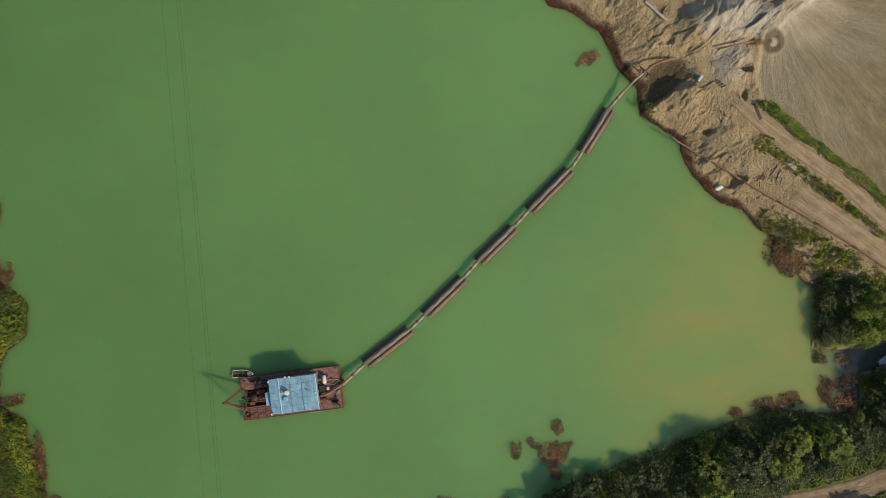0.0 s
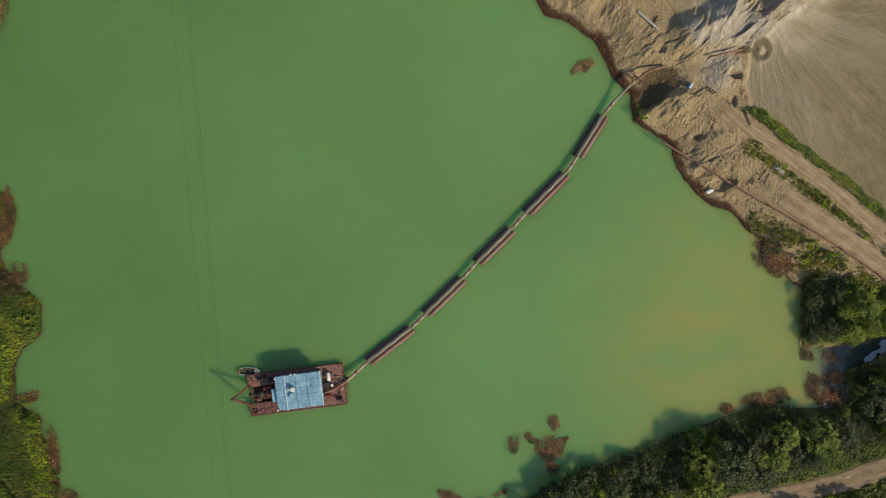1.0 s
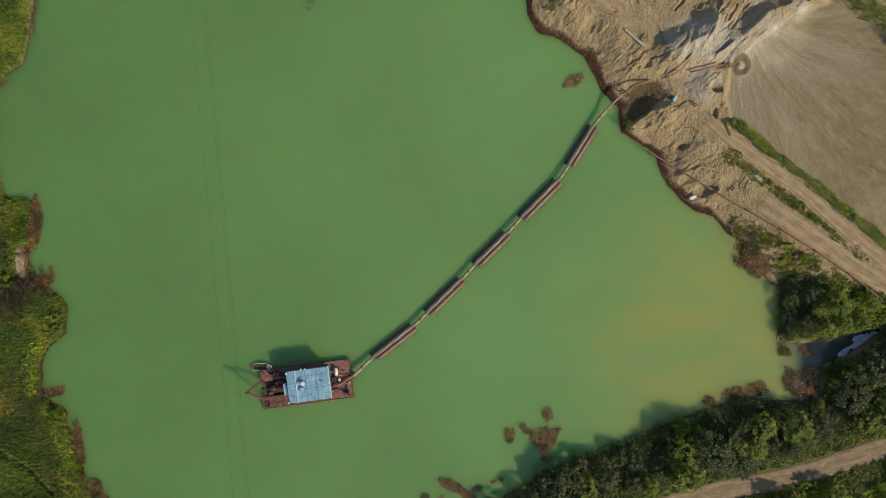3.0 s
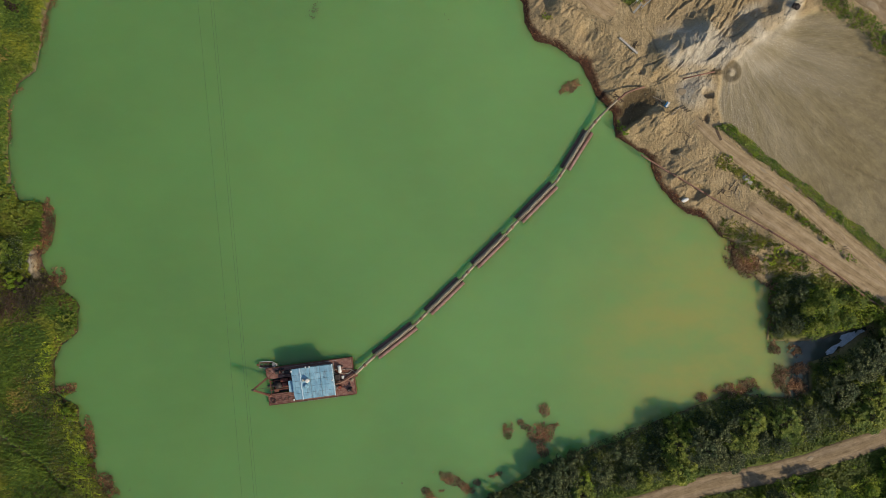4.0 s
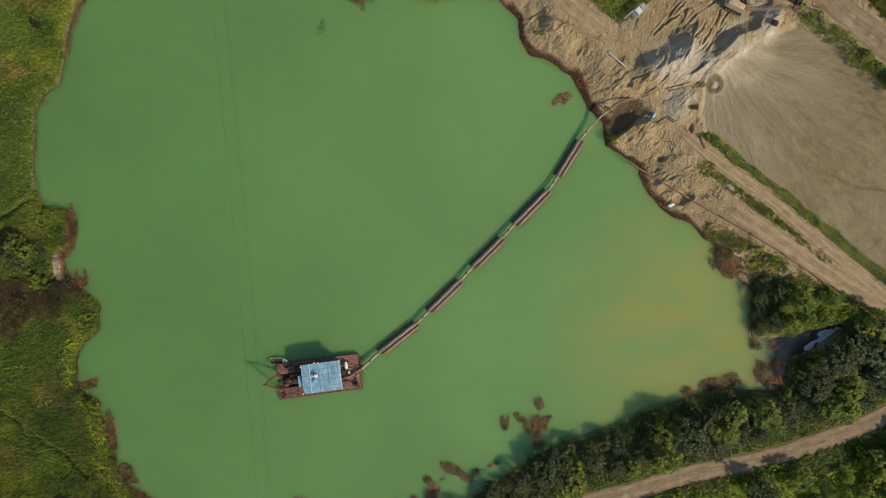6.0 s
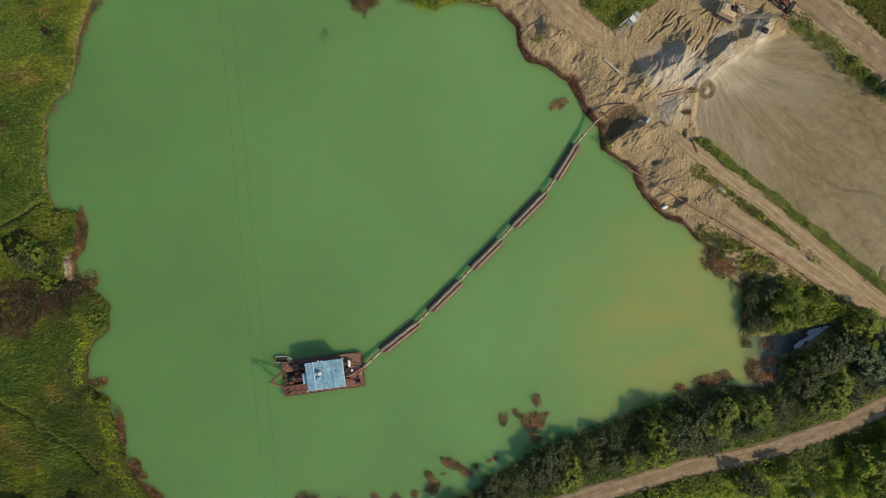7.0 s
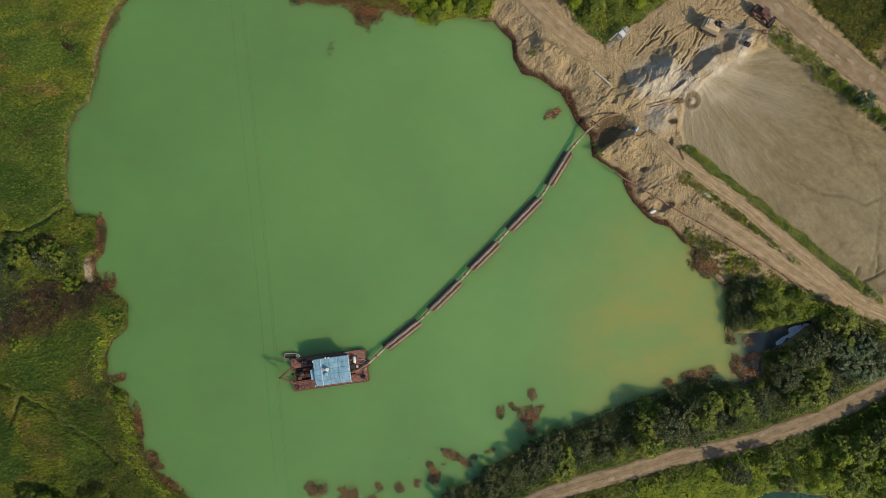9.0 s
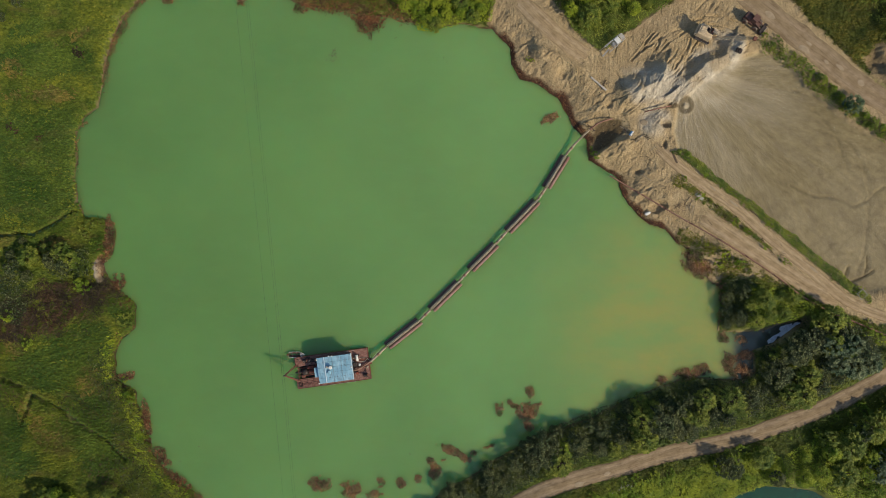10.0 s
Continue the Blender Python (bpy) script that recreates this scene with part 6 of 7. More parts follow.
def pontoon_float(length):
    thing = tagged(new("pipe_float"), "pair of rusty cylinder floats carrying a dredge pipe", "pipe float", "floats of the dredge line")
    for v, mat, lab in ((0.42, M_FLOAT, "rusty red cylinder float"), (1.9, M_FLOAT_SHADED, "dark tarred cylinder float")):
        e = 0.0 if v < 1 else -0.35
        part("cylinder", tubed([(e, v, 0.14), (e + 0.06, v, 0.14), (length + e - 0.06, v, 0.14), (length + e, v, 0.14)], [0.36, 0.42, 0.42, 0.36], 20), mat, thing, lab)
    pipe = part("pipe", tubed([(-0.5, 1.2, 0.85), (length + 0.4, 1.2, 0.85)], 0.23, 14), M_WOOD, thing, "sand-caked delivery pipe")
    for u in (-0.42, length * 0.5, length + 0.32):
        part("flange", tubed([(u, 1.2, 0.85), (u + 0.09, 1.2, 0.85)], 0.33, 14), M_PIPE, pipe)
    n = 5
    for k in range(n):
        u = 0.7 + (length - 1.4) * k / (n - 1)
        part("cross_beam", beamed((u, 0.25 if k % 2 else 0.6, 0.56), (u, 1.95, 0.56), 0.1, 0.08), M_TIMBER, thing)
        part("saddle", boxed(u - 0.07, 0.95, 0.62, u + 0.07, 1.45, 0.82, 0.02), M_PIPE, thing)
    walk_way = part("walkway", boxed(0.1, 1.52, 0.58, length - 0.1, 1.60, 0.66, 0.01), M_TIMBER, thing, "grey slatted walkway")
    slat = boxed(-0.17, 0.84, 0.66, 0.17, 1.70, 0.70, 0.008)
    sm = bpy.data.meshes.new("slat")
    slat.to_mesh(sm)
    slat.free()
    sm.materials.append(M_WOOD)
    for k in range(int((length - 0.4) / 0.42)):
        part("slat", sm, None, walk_way).matrix_basis = pose(0.35 + 0.42 * k, 0, 0)
    ph = random.Random(int(length * 100))
    for v in (1.05, 1.32):
        pts = [(u, v + 0.10 * math.sin(u * 1.9 + v * 9) + ph.uniform(-0.04, 0.04), 1.07) for u in np.linspace(-0.2, length + 0.2, 16)]
        part("cable", tubed(pts, 0.035, 6), M_HOSE if v > 1.2 else M_RUBBER, thing)
    return thing


pipe_ends = []
for (ax, ay), (bx, by) in FLOATS:
    L, ang = math.hypot(bx - ax, by - ay), math.atan2(by - ay, bx - ax)
    m = pose(ax + 0.25 * math.sin(ang), ay - 0.25 * math.cos(ang), 0, 0, 0, math.degrees(ang))
    pontoon_float(L).matrix_basis = m
    pipe_ends.append((m @ Vector((-0.5, 1.2, 0.85)), m @ Vector((L + 0.4, 1.2, 0.85))))


def connector(a, b, sag, name="pipe_joint"):
    """The bent length of pipe between two floats, with a ball joint in its middle."""
    thing = tagged(new(name), "sand-caked pipe joint with a rusty collar between floats", "pipe joint", "joints of the dredge line")
    a, b = Vector(a), Vector(b)
    mid = (a + b) / 2 + Vector((0, 0, -sag))
    part("sleeve", tubed([a, a.lerp(mid, 0.55), mid, mid.lerp(b, 0.45), b], 0.26, 12), M_WOOD, thing)
    d = (b - a).normalized()
    part("collar", tubed([mid - d * 0.3, mid - d * 0.15, mid + d * 0.15, mid + d * 0.3], [0.24, 0.36, 0.36, 0.24], 14), M_PIPE, thing, "rusty ball joint collar")
    s = d.cross(Vector((0, 0, 1))).normalized()
    part("cable", tubed([a + s * -0.25, mid + s * -0.5 + Vector((0, 0, 0.12)), b + s * -0.2], 0.03, 6), M_HOSE, thing)
    return thing


connector((dredger.matrix_basis @ Vector((18.1, 4.15, 1.2))), pipe_ends[0][0], 0.05)
for k in range(4):
    connector(pipe_ends[k][1], pipe_ends[k + 1][0], 0.04)
connector(pipe_ends[4][1], (31.6, 27.4, 1.1), 0.02)

shore_pipe = tagged(new("discharge_pipe"), "sand-caked discharge pipe on a timber trestle at the shore", "pipe")
part("pipe", tubed([(31.5, 27.3, 1.1), (33.4, 29.2, 1.9), (34.9, 30.5, 2.4)], 0.2, 12), M_WOOD, shore_pipe)
part("pipe", tubed([(34.8, 30.4, 2.4), (36.3, 31.6, 2.5), (38.2, 32.4, 2.45), (40.0, 32.9, 2.3)], 0.19, 12), M_PIPE, shore_pipe)
part("collar", tubed([(34.7, 30.3, 2.38), (35.0, 30.6, 2.42)], 0.3, 12), M_PIPE, shore_pipe)
for x, y in ((34.4, 31.4), (35.9, 30.2), (32.9, 29.6), (33.6, 28.7)):
    part("trestle_leg", beamed((x, y, height_at(x, y) - 0.3), (x * 0.7 + 35.0 * 0.3, y * 0.7 + 30.6 * 0.3, 2.25), 0.16), M_TIMBER, shore_pipe)
part("trestle_cap", beamed((34.2, 31.6, 2.12), (36.0, 30.0, 2.12), 0.2), M_TIMBER, shore_pipe)


def pipeline():
    thing = tagged(new("shore_pipeline"), "long rusty steel pipeline lying along the dirt track", "pipeline")
    pts = [(39.5, 19.4), (43.9, 16.9), (53.8, 10.8), (61.6, 6.1), (72.1, -0.6), (78.6, -5.2), (83.8, -9.3), (90.3, -12.9), (94.2, -14.6), (103.1, -18.4), (112, -22)]
    mid = resample(pts, 1.0)
    zs = field(np.array([p.x for p in mid]), np.array([p.y for p in mid]))[0]
    zs = np.maximum.reduce([np.roll(zs, k) for k in (-2, -1, 0, 1, 2)])
    zs = np.convolve(np.pad(zs, 4, "edge"), np.ones(9) / 9, "valid")
    line = [Vector((p.x, p.y, max(float(z), 0.15) + 0.2)) for p, z in zip(mid, zs)]
    for k in range(0, len(line) - 1, 7):
        seg = line[k:k + 8]
        if len(seg) < 2:
            break
        s = part("pipe_length", tubed(seg, 0.17, 10), M_PIPE, thing)
        d = (seg[1] - seg[0]).normalized()
        part("flange", tubed([seg[0] - d * 0.06, seg[0] + d * 0.06], 0.25, 12), M_PIPE, s)
    return thing


pipeline()

# ---- plant and machines on the sand ----
def crane():
    thing = tagged(new("excavator_crane"), "cream crawler crane with lattice boom and grab on sand", "crane")
    for s in (-1, 1):
        t = part("crawler", boxed(-1.9, s * 1.15 - 0.3, 0, 1.9, s * 1.15 + 0.3, 0.8, 0.22), M_DARK, thing)
        for k in range(5):
            part("roller", tubed([(-1.4 + 0.7 * k, s * 1.47, 0.35), (-1.4 + 0.7 * k, s * 1.52, 0.35)], 0.24, 10), M_STEEL, t)
    part("turntable", tubed([(0, 0, 0.6), (0, 0, 1.05)], 0.8, 18), M_DARK, thing)
    house = part("house", boxed(-2.1, -1.3, 1.05, 1.3, 1.3, 2.85, 0.10), M_CREAM, thing, "cream machine house")
    part("roof_hatch", boxed(-1.7, -0.9, 2.86, -0.6, 0.9, 2.98, 0.04), M_CREAM, house)
    part("exhaust", tubed([(-1.2, 0.9, 2.85), (-1.2, 0.9, 3.5)], 0.09, 10), M_DARK, house)
    part("counterweight", boxed(-2.45, -1.25, 1.1, -2.12, 1.25, 2.2, 0.08), M_CREAM, thing)
    cab = part("cab", boxed(1.0, 0.35, 1.05, 2.3, 1.35, 2.95, 0.08), M_CREAM, thing)
    part("windscreen", boxed(2.302, 0.45, 1.8, 2.33, 1.25, 2.75, 0.0), M_DARK, cab)
    part("cab_roof", boxed(0.95, 0.3, 2.96, 2.35, 1.4, 3.03, 0.03), M_CREAM, cab)
    part("engine_deck", boxed(-0.4, -0.2, 2.86, 1.25, 1.2, 3.0, 0.03), M_DARK, thing)
    part("winch", tubed([(0.2, -0.1, 3.05), (0.2, 1.0, 3.05)], 0.3, 12), M_DARK, thing)
    part("muffler", tubed([(0.8, 0.1, 3.1), (0.8, 0.8, 3.1)], 0.16, 10), M_HULL, thing)
    for s in (-1, 1):
        part("gantry_leg", beamed((-1.6, s * 0.8, 2.85), (-1.0, s * 0.5, 4.3), 0.1), M_CREAM, thing)
        part("gantry_leg", beamed((0.6, s * 0.8, 2.85), (-1.0, s * 0.5, 4.3), 0.1), M_CREAM, thing)
    part("gantry_head", beamed((-1.0, -0.6, 4.3), (-1.0, 0.6, 4.3), 0.14), M_CREAM, thing)
    a, b = Vector((1.4, -0.3, 1.4)), Vector((8.3, -0.3, 9.6))
    boom = bmesh.new()
    d = (b - a).normalized()
    side, up = Vector((0, 0.30, 0)), d.cross(Vector((0, 1, 0))).normalized() * -0.28
    def corner(t, s, u):
        k = 0.35 + 0.65 * min(1, t / 0.18, (1 - t) / 0.25 + 0.1)
        return a.lerp(b, t) + side * s * k + up * u * k
    N = 12
    for k in range(N):
        t0, t1 = k / N, (k + 1) / N
        for s in (-1, 1):
            for u in (-1, 1):
                beam(boom, corner(t0, s, u), corner(t1, s, u), 0.085)
        q = 1 if k % 2 else -1
        beam(boom, corner(t0, q, 1), corner(t1, -q, 1), 0.055)
        beam(boom, corner(t0, q, -1), corner(t1, -q, -1), 0.055)
        for s in (-1, 1):
            beam(boom, corner(t0, s, q), corner(t1, s, -q), 0.055)
        beam(boom, corner(t1, -1, 1), corner(t1, 1, 1), 0.055)
    part("boom", boom, M_CREAM, thing, "cream lattice boom")
    part("boom_head", boxed(7.9, -0.75, 9.3, 8.7, 0.15, 9.85, 0.08), M_HULL, thing, "dark red boom head with sheaves")
    for s in (-0.45, -0.15):
        part("pendant", tubed([(-1.0, s, 4.3), (8.3, s, 9.8)], 0.025, 6), M_DARK, thing)
    for s in (-0.4, -0.2):
        part("hoist_rope", tubed([(8.45, s, 9.3), (8.45, s, 1.3 + height_at(68.7, 47.8) - height_at(61.3, 51.9))], 0.022, 6), M_DARK, thing)
    lie = height_at(68.7, 47.8) - height_at(61.3, 51.9) - 0.15
    g = bmesh.new()
    for s in (-1, 1):
        tube(g, [(8.45 + s * 0.05, -0.8, 0.75), (8.45 + s * 0.05, 0.2, 0.75)], 0.1, 8)
        box(g, 8.45 + min(0, s * 0.7), -0.8, 0.05, 8.45 + max(0, s * 0.7), 0.2, 0.7, 0.12)
        beam(g, (8.45 + s * 0.4, -0.3, 0.65), (8.45, -0.3, 1.35), 0.1)
    bmesh.ops.translate(g, verts=g.verts, vec=(0, 0, lie))
    part("grab", g, M_DARK, thing, "rusty clamshell grab")
    return thing


crane().matrix_basis = pose(61.3, 51.9, height_at(61.3, 51.9) + 0.1, 0, 0, -27)


def loader():
    thing = tagged(new("wheel_loader"), "rusty red wheel loader with a raised front bucket", "loader")
    part("rear_frame", boxed(-2.4, -0.95, 0.6, 0.1, 0.95, 1.25, 0.08), M_LOADER, thing)
    part("hood", boxed(-2.4, -0.75, 1.25, -0.7, 0.75, 2.0, 0.12), M_LOADER, thing)
    part("exhaust", tubed([(-1.5, 0.3, 2.0), (-1.5, 0.3, 2.7)], 0.07, 8), M_DARK, thing)
    part("radiator", boxed(-2.5, -0.65, 0.9, -2.41, 0.65, 1.9, 0.02), M_DARK, thing)
    cab = part("cab", boxed(-0.7, -0.7, 1.25, 0.5, 0.7, 2.75, 0.08), M_LOADER, thing)
    part("windscreen", boxed(0.502, -0.6, 1.8, 0.53, 0.6, 2.6, 0.0), M_DARK, cab)
    part("cab_roof", boxed(-0.8, -0.8, 2.76, 0.6, 0.8, 2.86, 0.04), M_LOADER, cab)
    part("front_frame", boxed(0.2, -0.6, 0.6, 1.8, 0.6, 1.2, 0.08), M_LOADER, thing)
    for x in (-1.55, 1.25):
        for s in (-1, 1):
            w = part("wheel", tubed([(x, s * 0.85, 0.68), (x, s * 0.9, 0.68), (x, s * 1.22, 0.68), (x, s * 1.27, 0.68)], [0.58, 0.68, 0.68, 0.58], 20), M_RUBBER, thing)
            part("rim", tubed([(x, s * 1.24, 0.68), (x, s * 1.29, 0.68)], 0.34, 14), M_LOADER, w)
    for s in (-1, 1):
        part("lift_arm", beamed((0.5, s * 0.55, 1.7), (2.5, s * 0.55, 0.9), 0.16, 0.3), M_LOADER, thing)
        part("cylinder", tubed([(0.6, s * 0.35, 1.1), (2.1, s * 0.35, 1.0)], 0.07, 8), M_STEEL, thing)
    bm = bmesh.new()
    prof = [(3.45, 0.25), (2.6, 0.22), (2.42, 0.6), (2.5, 1.05), (2.85, 1.3)]
    for (x0, z0), (x1, z1) in zip(prof[:-1], prof[1:]):
        beam(bm, ((x0 + x1) / 2, -1.3, (z0 + z1) / 2), ((x0 + x1) / 2, 1.3, (z0 + z1) / 2), math.hypot(x1 - x0, z1 - z0) if abs(x1 - x0) > abs(z1 - z0) else 0.09, 0.09 if abs(x1 - x0) > abs(z1 - z0) else math.hypot(x1 - x0, z1 - z0))
    for s in (-1, 1):
        box(bm, 2.45, s * 1.3 - 0.04, 0.2, 3.2, s * 1.3 + 0.04, 1.15, 0.02)
    b = part("bucket", bm, M_DARK, thing, "worn steel loader bucket")
    part("cutting_edge", boxed(3.36, -1.36, 0.2, 3.56, 1.36, 0.25, 0.01), M_CONCRETE, b)
    return thing


loader().matrix_basis = pose(72.6, 54.9, height_at(72.6, 54.9), 0, 0, -38)


def screening_plant():
    thing = tagged(new("screening_plant"), "white and grey steel screening plant beside trees", "screening plant")
    for x in (-2.4, 0.0, 2.4):
        for y in (-1.0, 1.0):
            part("leg", beamed((x, y, -0.3), (x, y, 2.6), 0.14), M_STEEL, thing)
    for y in (-1.0, 1.0):
        part("long_beam", beamed((-2.9, y, 2.6), (2.9, y, 2.6), 0.16), M_STEEL, thing)
        part("brace", beamed((-2.4, y, 0.2), (0, y, 2.5), 0.08), M_STEEL, thing)
    for x in (-2.6, -1.3, 0.0, 1.3, 2.6):
        part("cross_beam", beamed((x, -1.1, 2.62), (x, 1.1, 2.62), 0.1), M_STEEL, thing)
    part("screen_box", boxed(0.0, -0.85, 2.7, 1.5, 0.85, 3.3, 0.06), M_WHITE, thing, "white screen box")
    part("roof_panel", boxed(1.75, -0.8, 3.2, 3.0, 0.85, 3.28, 0.02), M_CONCRETE, thing, "pale grey roof panel")
    part("hopper", boxed(-1.2, -0.7, 2.7, -0.2, 0.5, 3.1, 0.1), M_STEEL, thing)
    c = part("conveyor", boxed(-3.2, 0.75, 2.75, 2.6, 1.15, 2.9, 0.03), M_STEEL, thing, "grey conveyor belt")
    for k in range(9):
        part("slat", boxed(-3.0 + 0.65 * k, 0.72, 2.91, -2.9 + 0.65 * k, 1.18, 2.95, 0.0), M_WHITE, c)
    part("handrail", tubed([(-2.9, -1.1, 3.5), (2.9, -1.1, 3.5)], 0.035, 6), M_WHITE, thing)
    for x in (-2.9, -1.0, 1.0, 2.9):
        part("stanchion", tubed([(x, -1.1, 2.6), (x, -1.1, 3.5)], 0.03, 6), M_WHITE, thing)
    part("chute", beamed((-2.6, -0.3, 2.6), (-4.4, -0.5, 0.4), 0.5, 0.14), M_CONCRETE, thing)
    part("prop", beamed((-3.2, 1.0, 2.8), (-4.2, 1.4, 0.0), 0.1), M_CREAM, thing)
    part("sill", beamed((-4.4, -1.5, 0.15), (-3.0, -1.8, 0.15), 0.14), M_WOOD, thing)
    return thing


screening_plant().matrix_basis = pose(40.2, 50.0, height_at(40.2, 50.0), 0, 0, 40) @ Matrix.Diagonal((0.8, 0.8, 0.8, 1))


# ---- loose things ----
def laid(name, mesh_fn, x, y, turn, lift, material, label, category, pitch=0):
    ob = tagged(new(name), label, category)
    part("body", mesh_fn, material, ob)
    ob.matrix_basis = pose(x, y, height_at(x, y) + lift, 0, pitch, turn)
    return ob


def bar_between(name, a, b, w, h, material, label, category):
    """A straight timber or slab lying on the ground between two places."""
    za, zb = height_at(*a), height_at(*b)
    zm = height_at((a[0] + b[0]) / 2, (a[1] + b[1]) / 2)
    lift = max(0.0, zm - (za + zb) / 2)
    me = bpy.data.meshes.new(name)
    bm = beamed((*a, za + lift + h * 0.4), (*b, zb + lift + h * 0.4), w, h, min(w, h) * 0.15)
    bm.to_mesh(me)
    bm.free()
    me.materials.append(material)
    return tagged(new(name, me), label, category)


bar_between("concrete_trough", (34.9, 42.5), (38.5, 39.4), 0.42, 0.34, M_CONCRETE, "long pale concrete beam lying on the sand", "beam")
feed = tagged(new("feed_pipe"), "rusty feed pipe on low trestles reaching into a silt pool", "pipe")
feed_z = height_at(50.6, 34.6) + 1.0
part("pipe", tubed([(47.2, 34.1, feed_z + 0.1), (50.2, 34.8, feed_z), (53.3, 35.5, feed_z - 0.2)], 0.15, 10), M_PIPE, feed)
for x, y in ((47.6, 34.2), (50.8, 34.95)):
    for s in (-0.12, 0.12):
        part("trestle_leg", beamed((x + s, y + s, height_at(x + s, y + s) - 0.2), (x, y, feed_z - 0.1), 0.1), M_TIMBER, feed)
bar_between("pale_pole", (46.7, 19.9), (48.9, 18.1), 0.12, 0.12, M_WOOD, "pale wooden pole lying on the sand", "pole")
bar_between("concrete_slab", (59.2, 15.0), (60.8, 13.6), 0.75, 0.25, M_CONCRETE, "pale concrete slab lying in weeds", "slab")
bar_between("dark_plank", (53.9, 24.6), (54.9, 22.2), 0.5, 0.16, M_TIMBER, "dark wet plank beside the silt fan", "plank")
bar_between("long_timber", (45.0, 27.1), (46.9, 28.8), 0.16, 0.16, M_WOOD, "weathered timber lying on the sand", "timber")
bar_between("bent_pole", (48.8, 25.2), (49.9, 26.2), 0.14, 0.1, M_WOOD, "weathered timber lying on the sand", "timber")
for k in range(4):
    o = Vector((47.0 + 0.42 * k, 28.8 - 0.32 * k, 0))
    bar_between("sleeper", (o.x - 0.15, o.y - 0.1), (o.x + 0.55, o.y + 0.25), 0.14, 0.14, M_TIMBER, "short dark sleeper beside other sleepers", "sleeper")["group"] = "sleepers on the sand"
for k, (x, y, t, l) in enumerate(((42.6, 30.6, -30, 1.9), (43.0, 30.0, -40, 1.4), (38.2, 41.2, 60, 1.5), (37.6, 39.6, 20, 1.2), (62.5, 8.2, -50, 1.6), (65.6, 9.0, -30, 2.2), (69.3, 5.6, -35, 1.8), (58.0, 12.6, 70, 1.8), (57.2, 13.4, 55, 2.4), (58.6, 11.5, 80, 1.5), (72.8, 10.2, -40, 2.6), (64.5, 17.5, -40, 2.8), (67.5, 15.0, -40, 3.0))):
    c, s = math.cos(radians(t)) * l / 2, math.sin(radians(t)) * l / 2
    bar_between("branch", (x - c, y - s), (x + c, y + s), 0.12, 0.1, M_TIMBER if k % 3 else M_WOOD, "stray weathered branch lying on the ground", "branch")

bin_ = tagged(new("blue_box"), "small blue box with a white lid on sand", "box")
part("body", boxed(-0.55, -0.3, 0, 0.55, 0.3, 0.5, 0.04), M_BLUEBOX, bin_)
part("lid", boxed(-0.55, -0.3, 0.502, 0.55, 0.05, 0.56, 0.02), M_WHITE, bin_, "white lid")
bin_.matrix_basis = pose(44.2, 29.2, height_at(44.2, 29.2), 0, 0, 55)


def lump(name, x, y, size, flat, material, label, category, seed):
    """A broken block with an uneven outline."""
    bm = bmesh.new()
    bmesh.ops.create_icosphere(bm, subdivisions=2, radius=1.0)
    for v in bm.verts:
        k = 1 + 0.35 * noise.noise(v.co * 1.7 + Vector((seed, 0, 0)))
        v.co = Vector((v.co.x * size[0] * k, v.co.y * size[1] * k, v.co.z * flat * k))
    me = bpy.data.meshes.new(name)
    bm.to_mesh(me)
    bm.free()
    me.materials.append(material)
    ob = tagged(new(name, me), label, category)
    ob.matrix_basis = pose(x, y, max(0.0, height_at(x, y)) + flat * 0.35, 0, 0, seed * 37)
    return ob


lump("white_foam_block", 48.6, 10.6, (0.45, 0.8), 0.3, M_WHITE, "white lump of foam washed up at the shore", "foam block", 3)
for k, (x, y) in enumerate(((40.6, -54.2), (41.3, -53.7), (42.0, -53.9), (40.0, -55.0), (42.9, -53.2), (39.2, -55.2), (43.5, -53.4))):
    lump("rubble_block", x, y, (0.38 + 0.05 * (k % 3), 0.26), 0.2, M_CONCRETE, "pale broken rubble block beside the road", "rubble", 11 + k)["group"] = "rubble beside the road"

frame_sq = tagged(new("metal_frame"), "square white metal frame standing by the silt fan", "frame")
for a, b in (((-1, -1), (1, -1)), ((1, -1), (1, 1)), ((1, 1), (-1, 1)), ((-1, 1), (-1, -1))):
    part("bar", beamed((a[0] * 0.85, a[1] * 0.85, 0.9), (b[0] * 0.85, b[1] * 0.85, 0.9), 0.09), M_STEEL, frame_sq)
for a in ((-1, -1), (1, -1), (1, 1), (-1, 1)):
    part("leg", beamed((a[0] * 0.85, a[1] * 0.85, -0.4), (a[0] * 0.85, a[1] * 0.85, 0.9), 0.08), M_STEEL, frame_sq)
frame_sq.matrix_basis = pose(97.1, -8.8, height_at(97.1, -8.8), 0, 0, 38)


def snag(x, y, n, seed, long=1.6):
    r = random.Random(seed)
    bm = bmesh.new()
    for k in range(n):
        a, l = r.uniform(0, 6.28), long * r.uniform(0.4, 1.0)
        ox, oy = r.gauss(0, long * 0.5), r.gauss(0, long * 0.5)
        tube(bm, [(ox, oy, -0.5), (ox + 0.4 * l * math.cos(a), oy + 0.4 * l * math.sin(a), 0.05), (ox + l * math.cos(a), oy + l * math.sin(a), r.uniform(0.0, 0.4))], [0.06, 0.05, 0.02], 6)
    ob = tagged(new("snag"), "drowned branches rising from the green water", "snag")
    part("twigs", bm, M_TIMBER, ob)
    ob.matrix_basis = pose(x, y, 0)


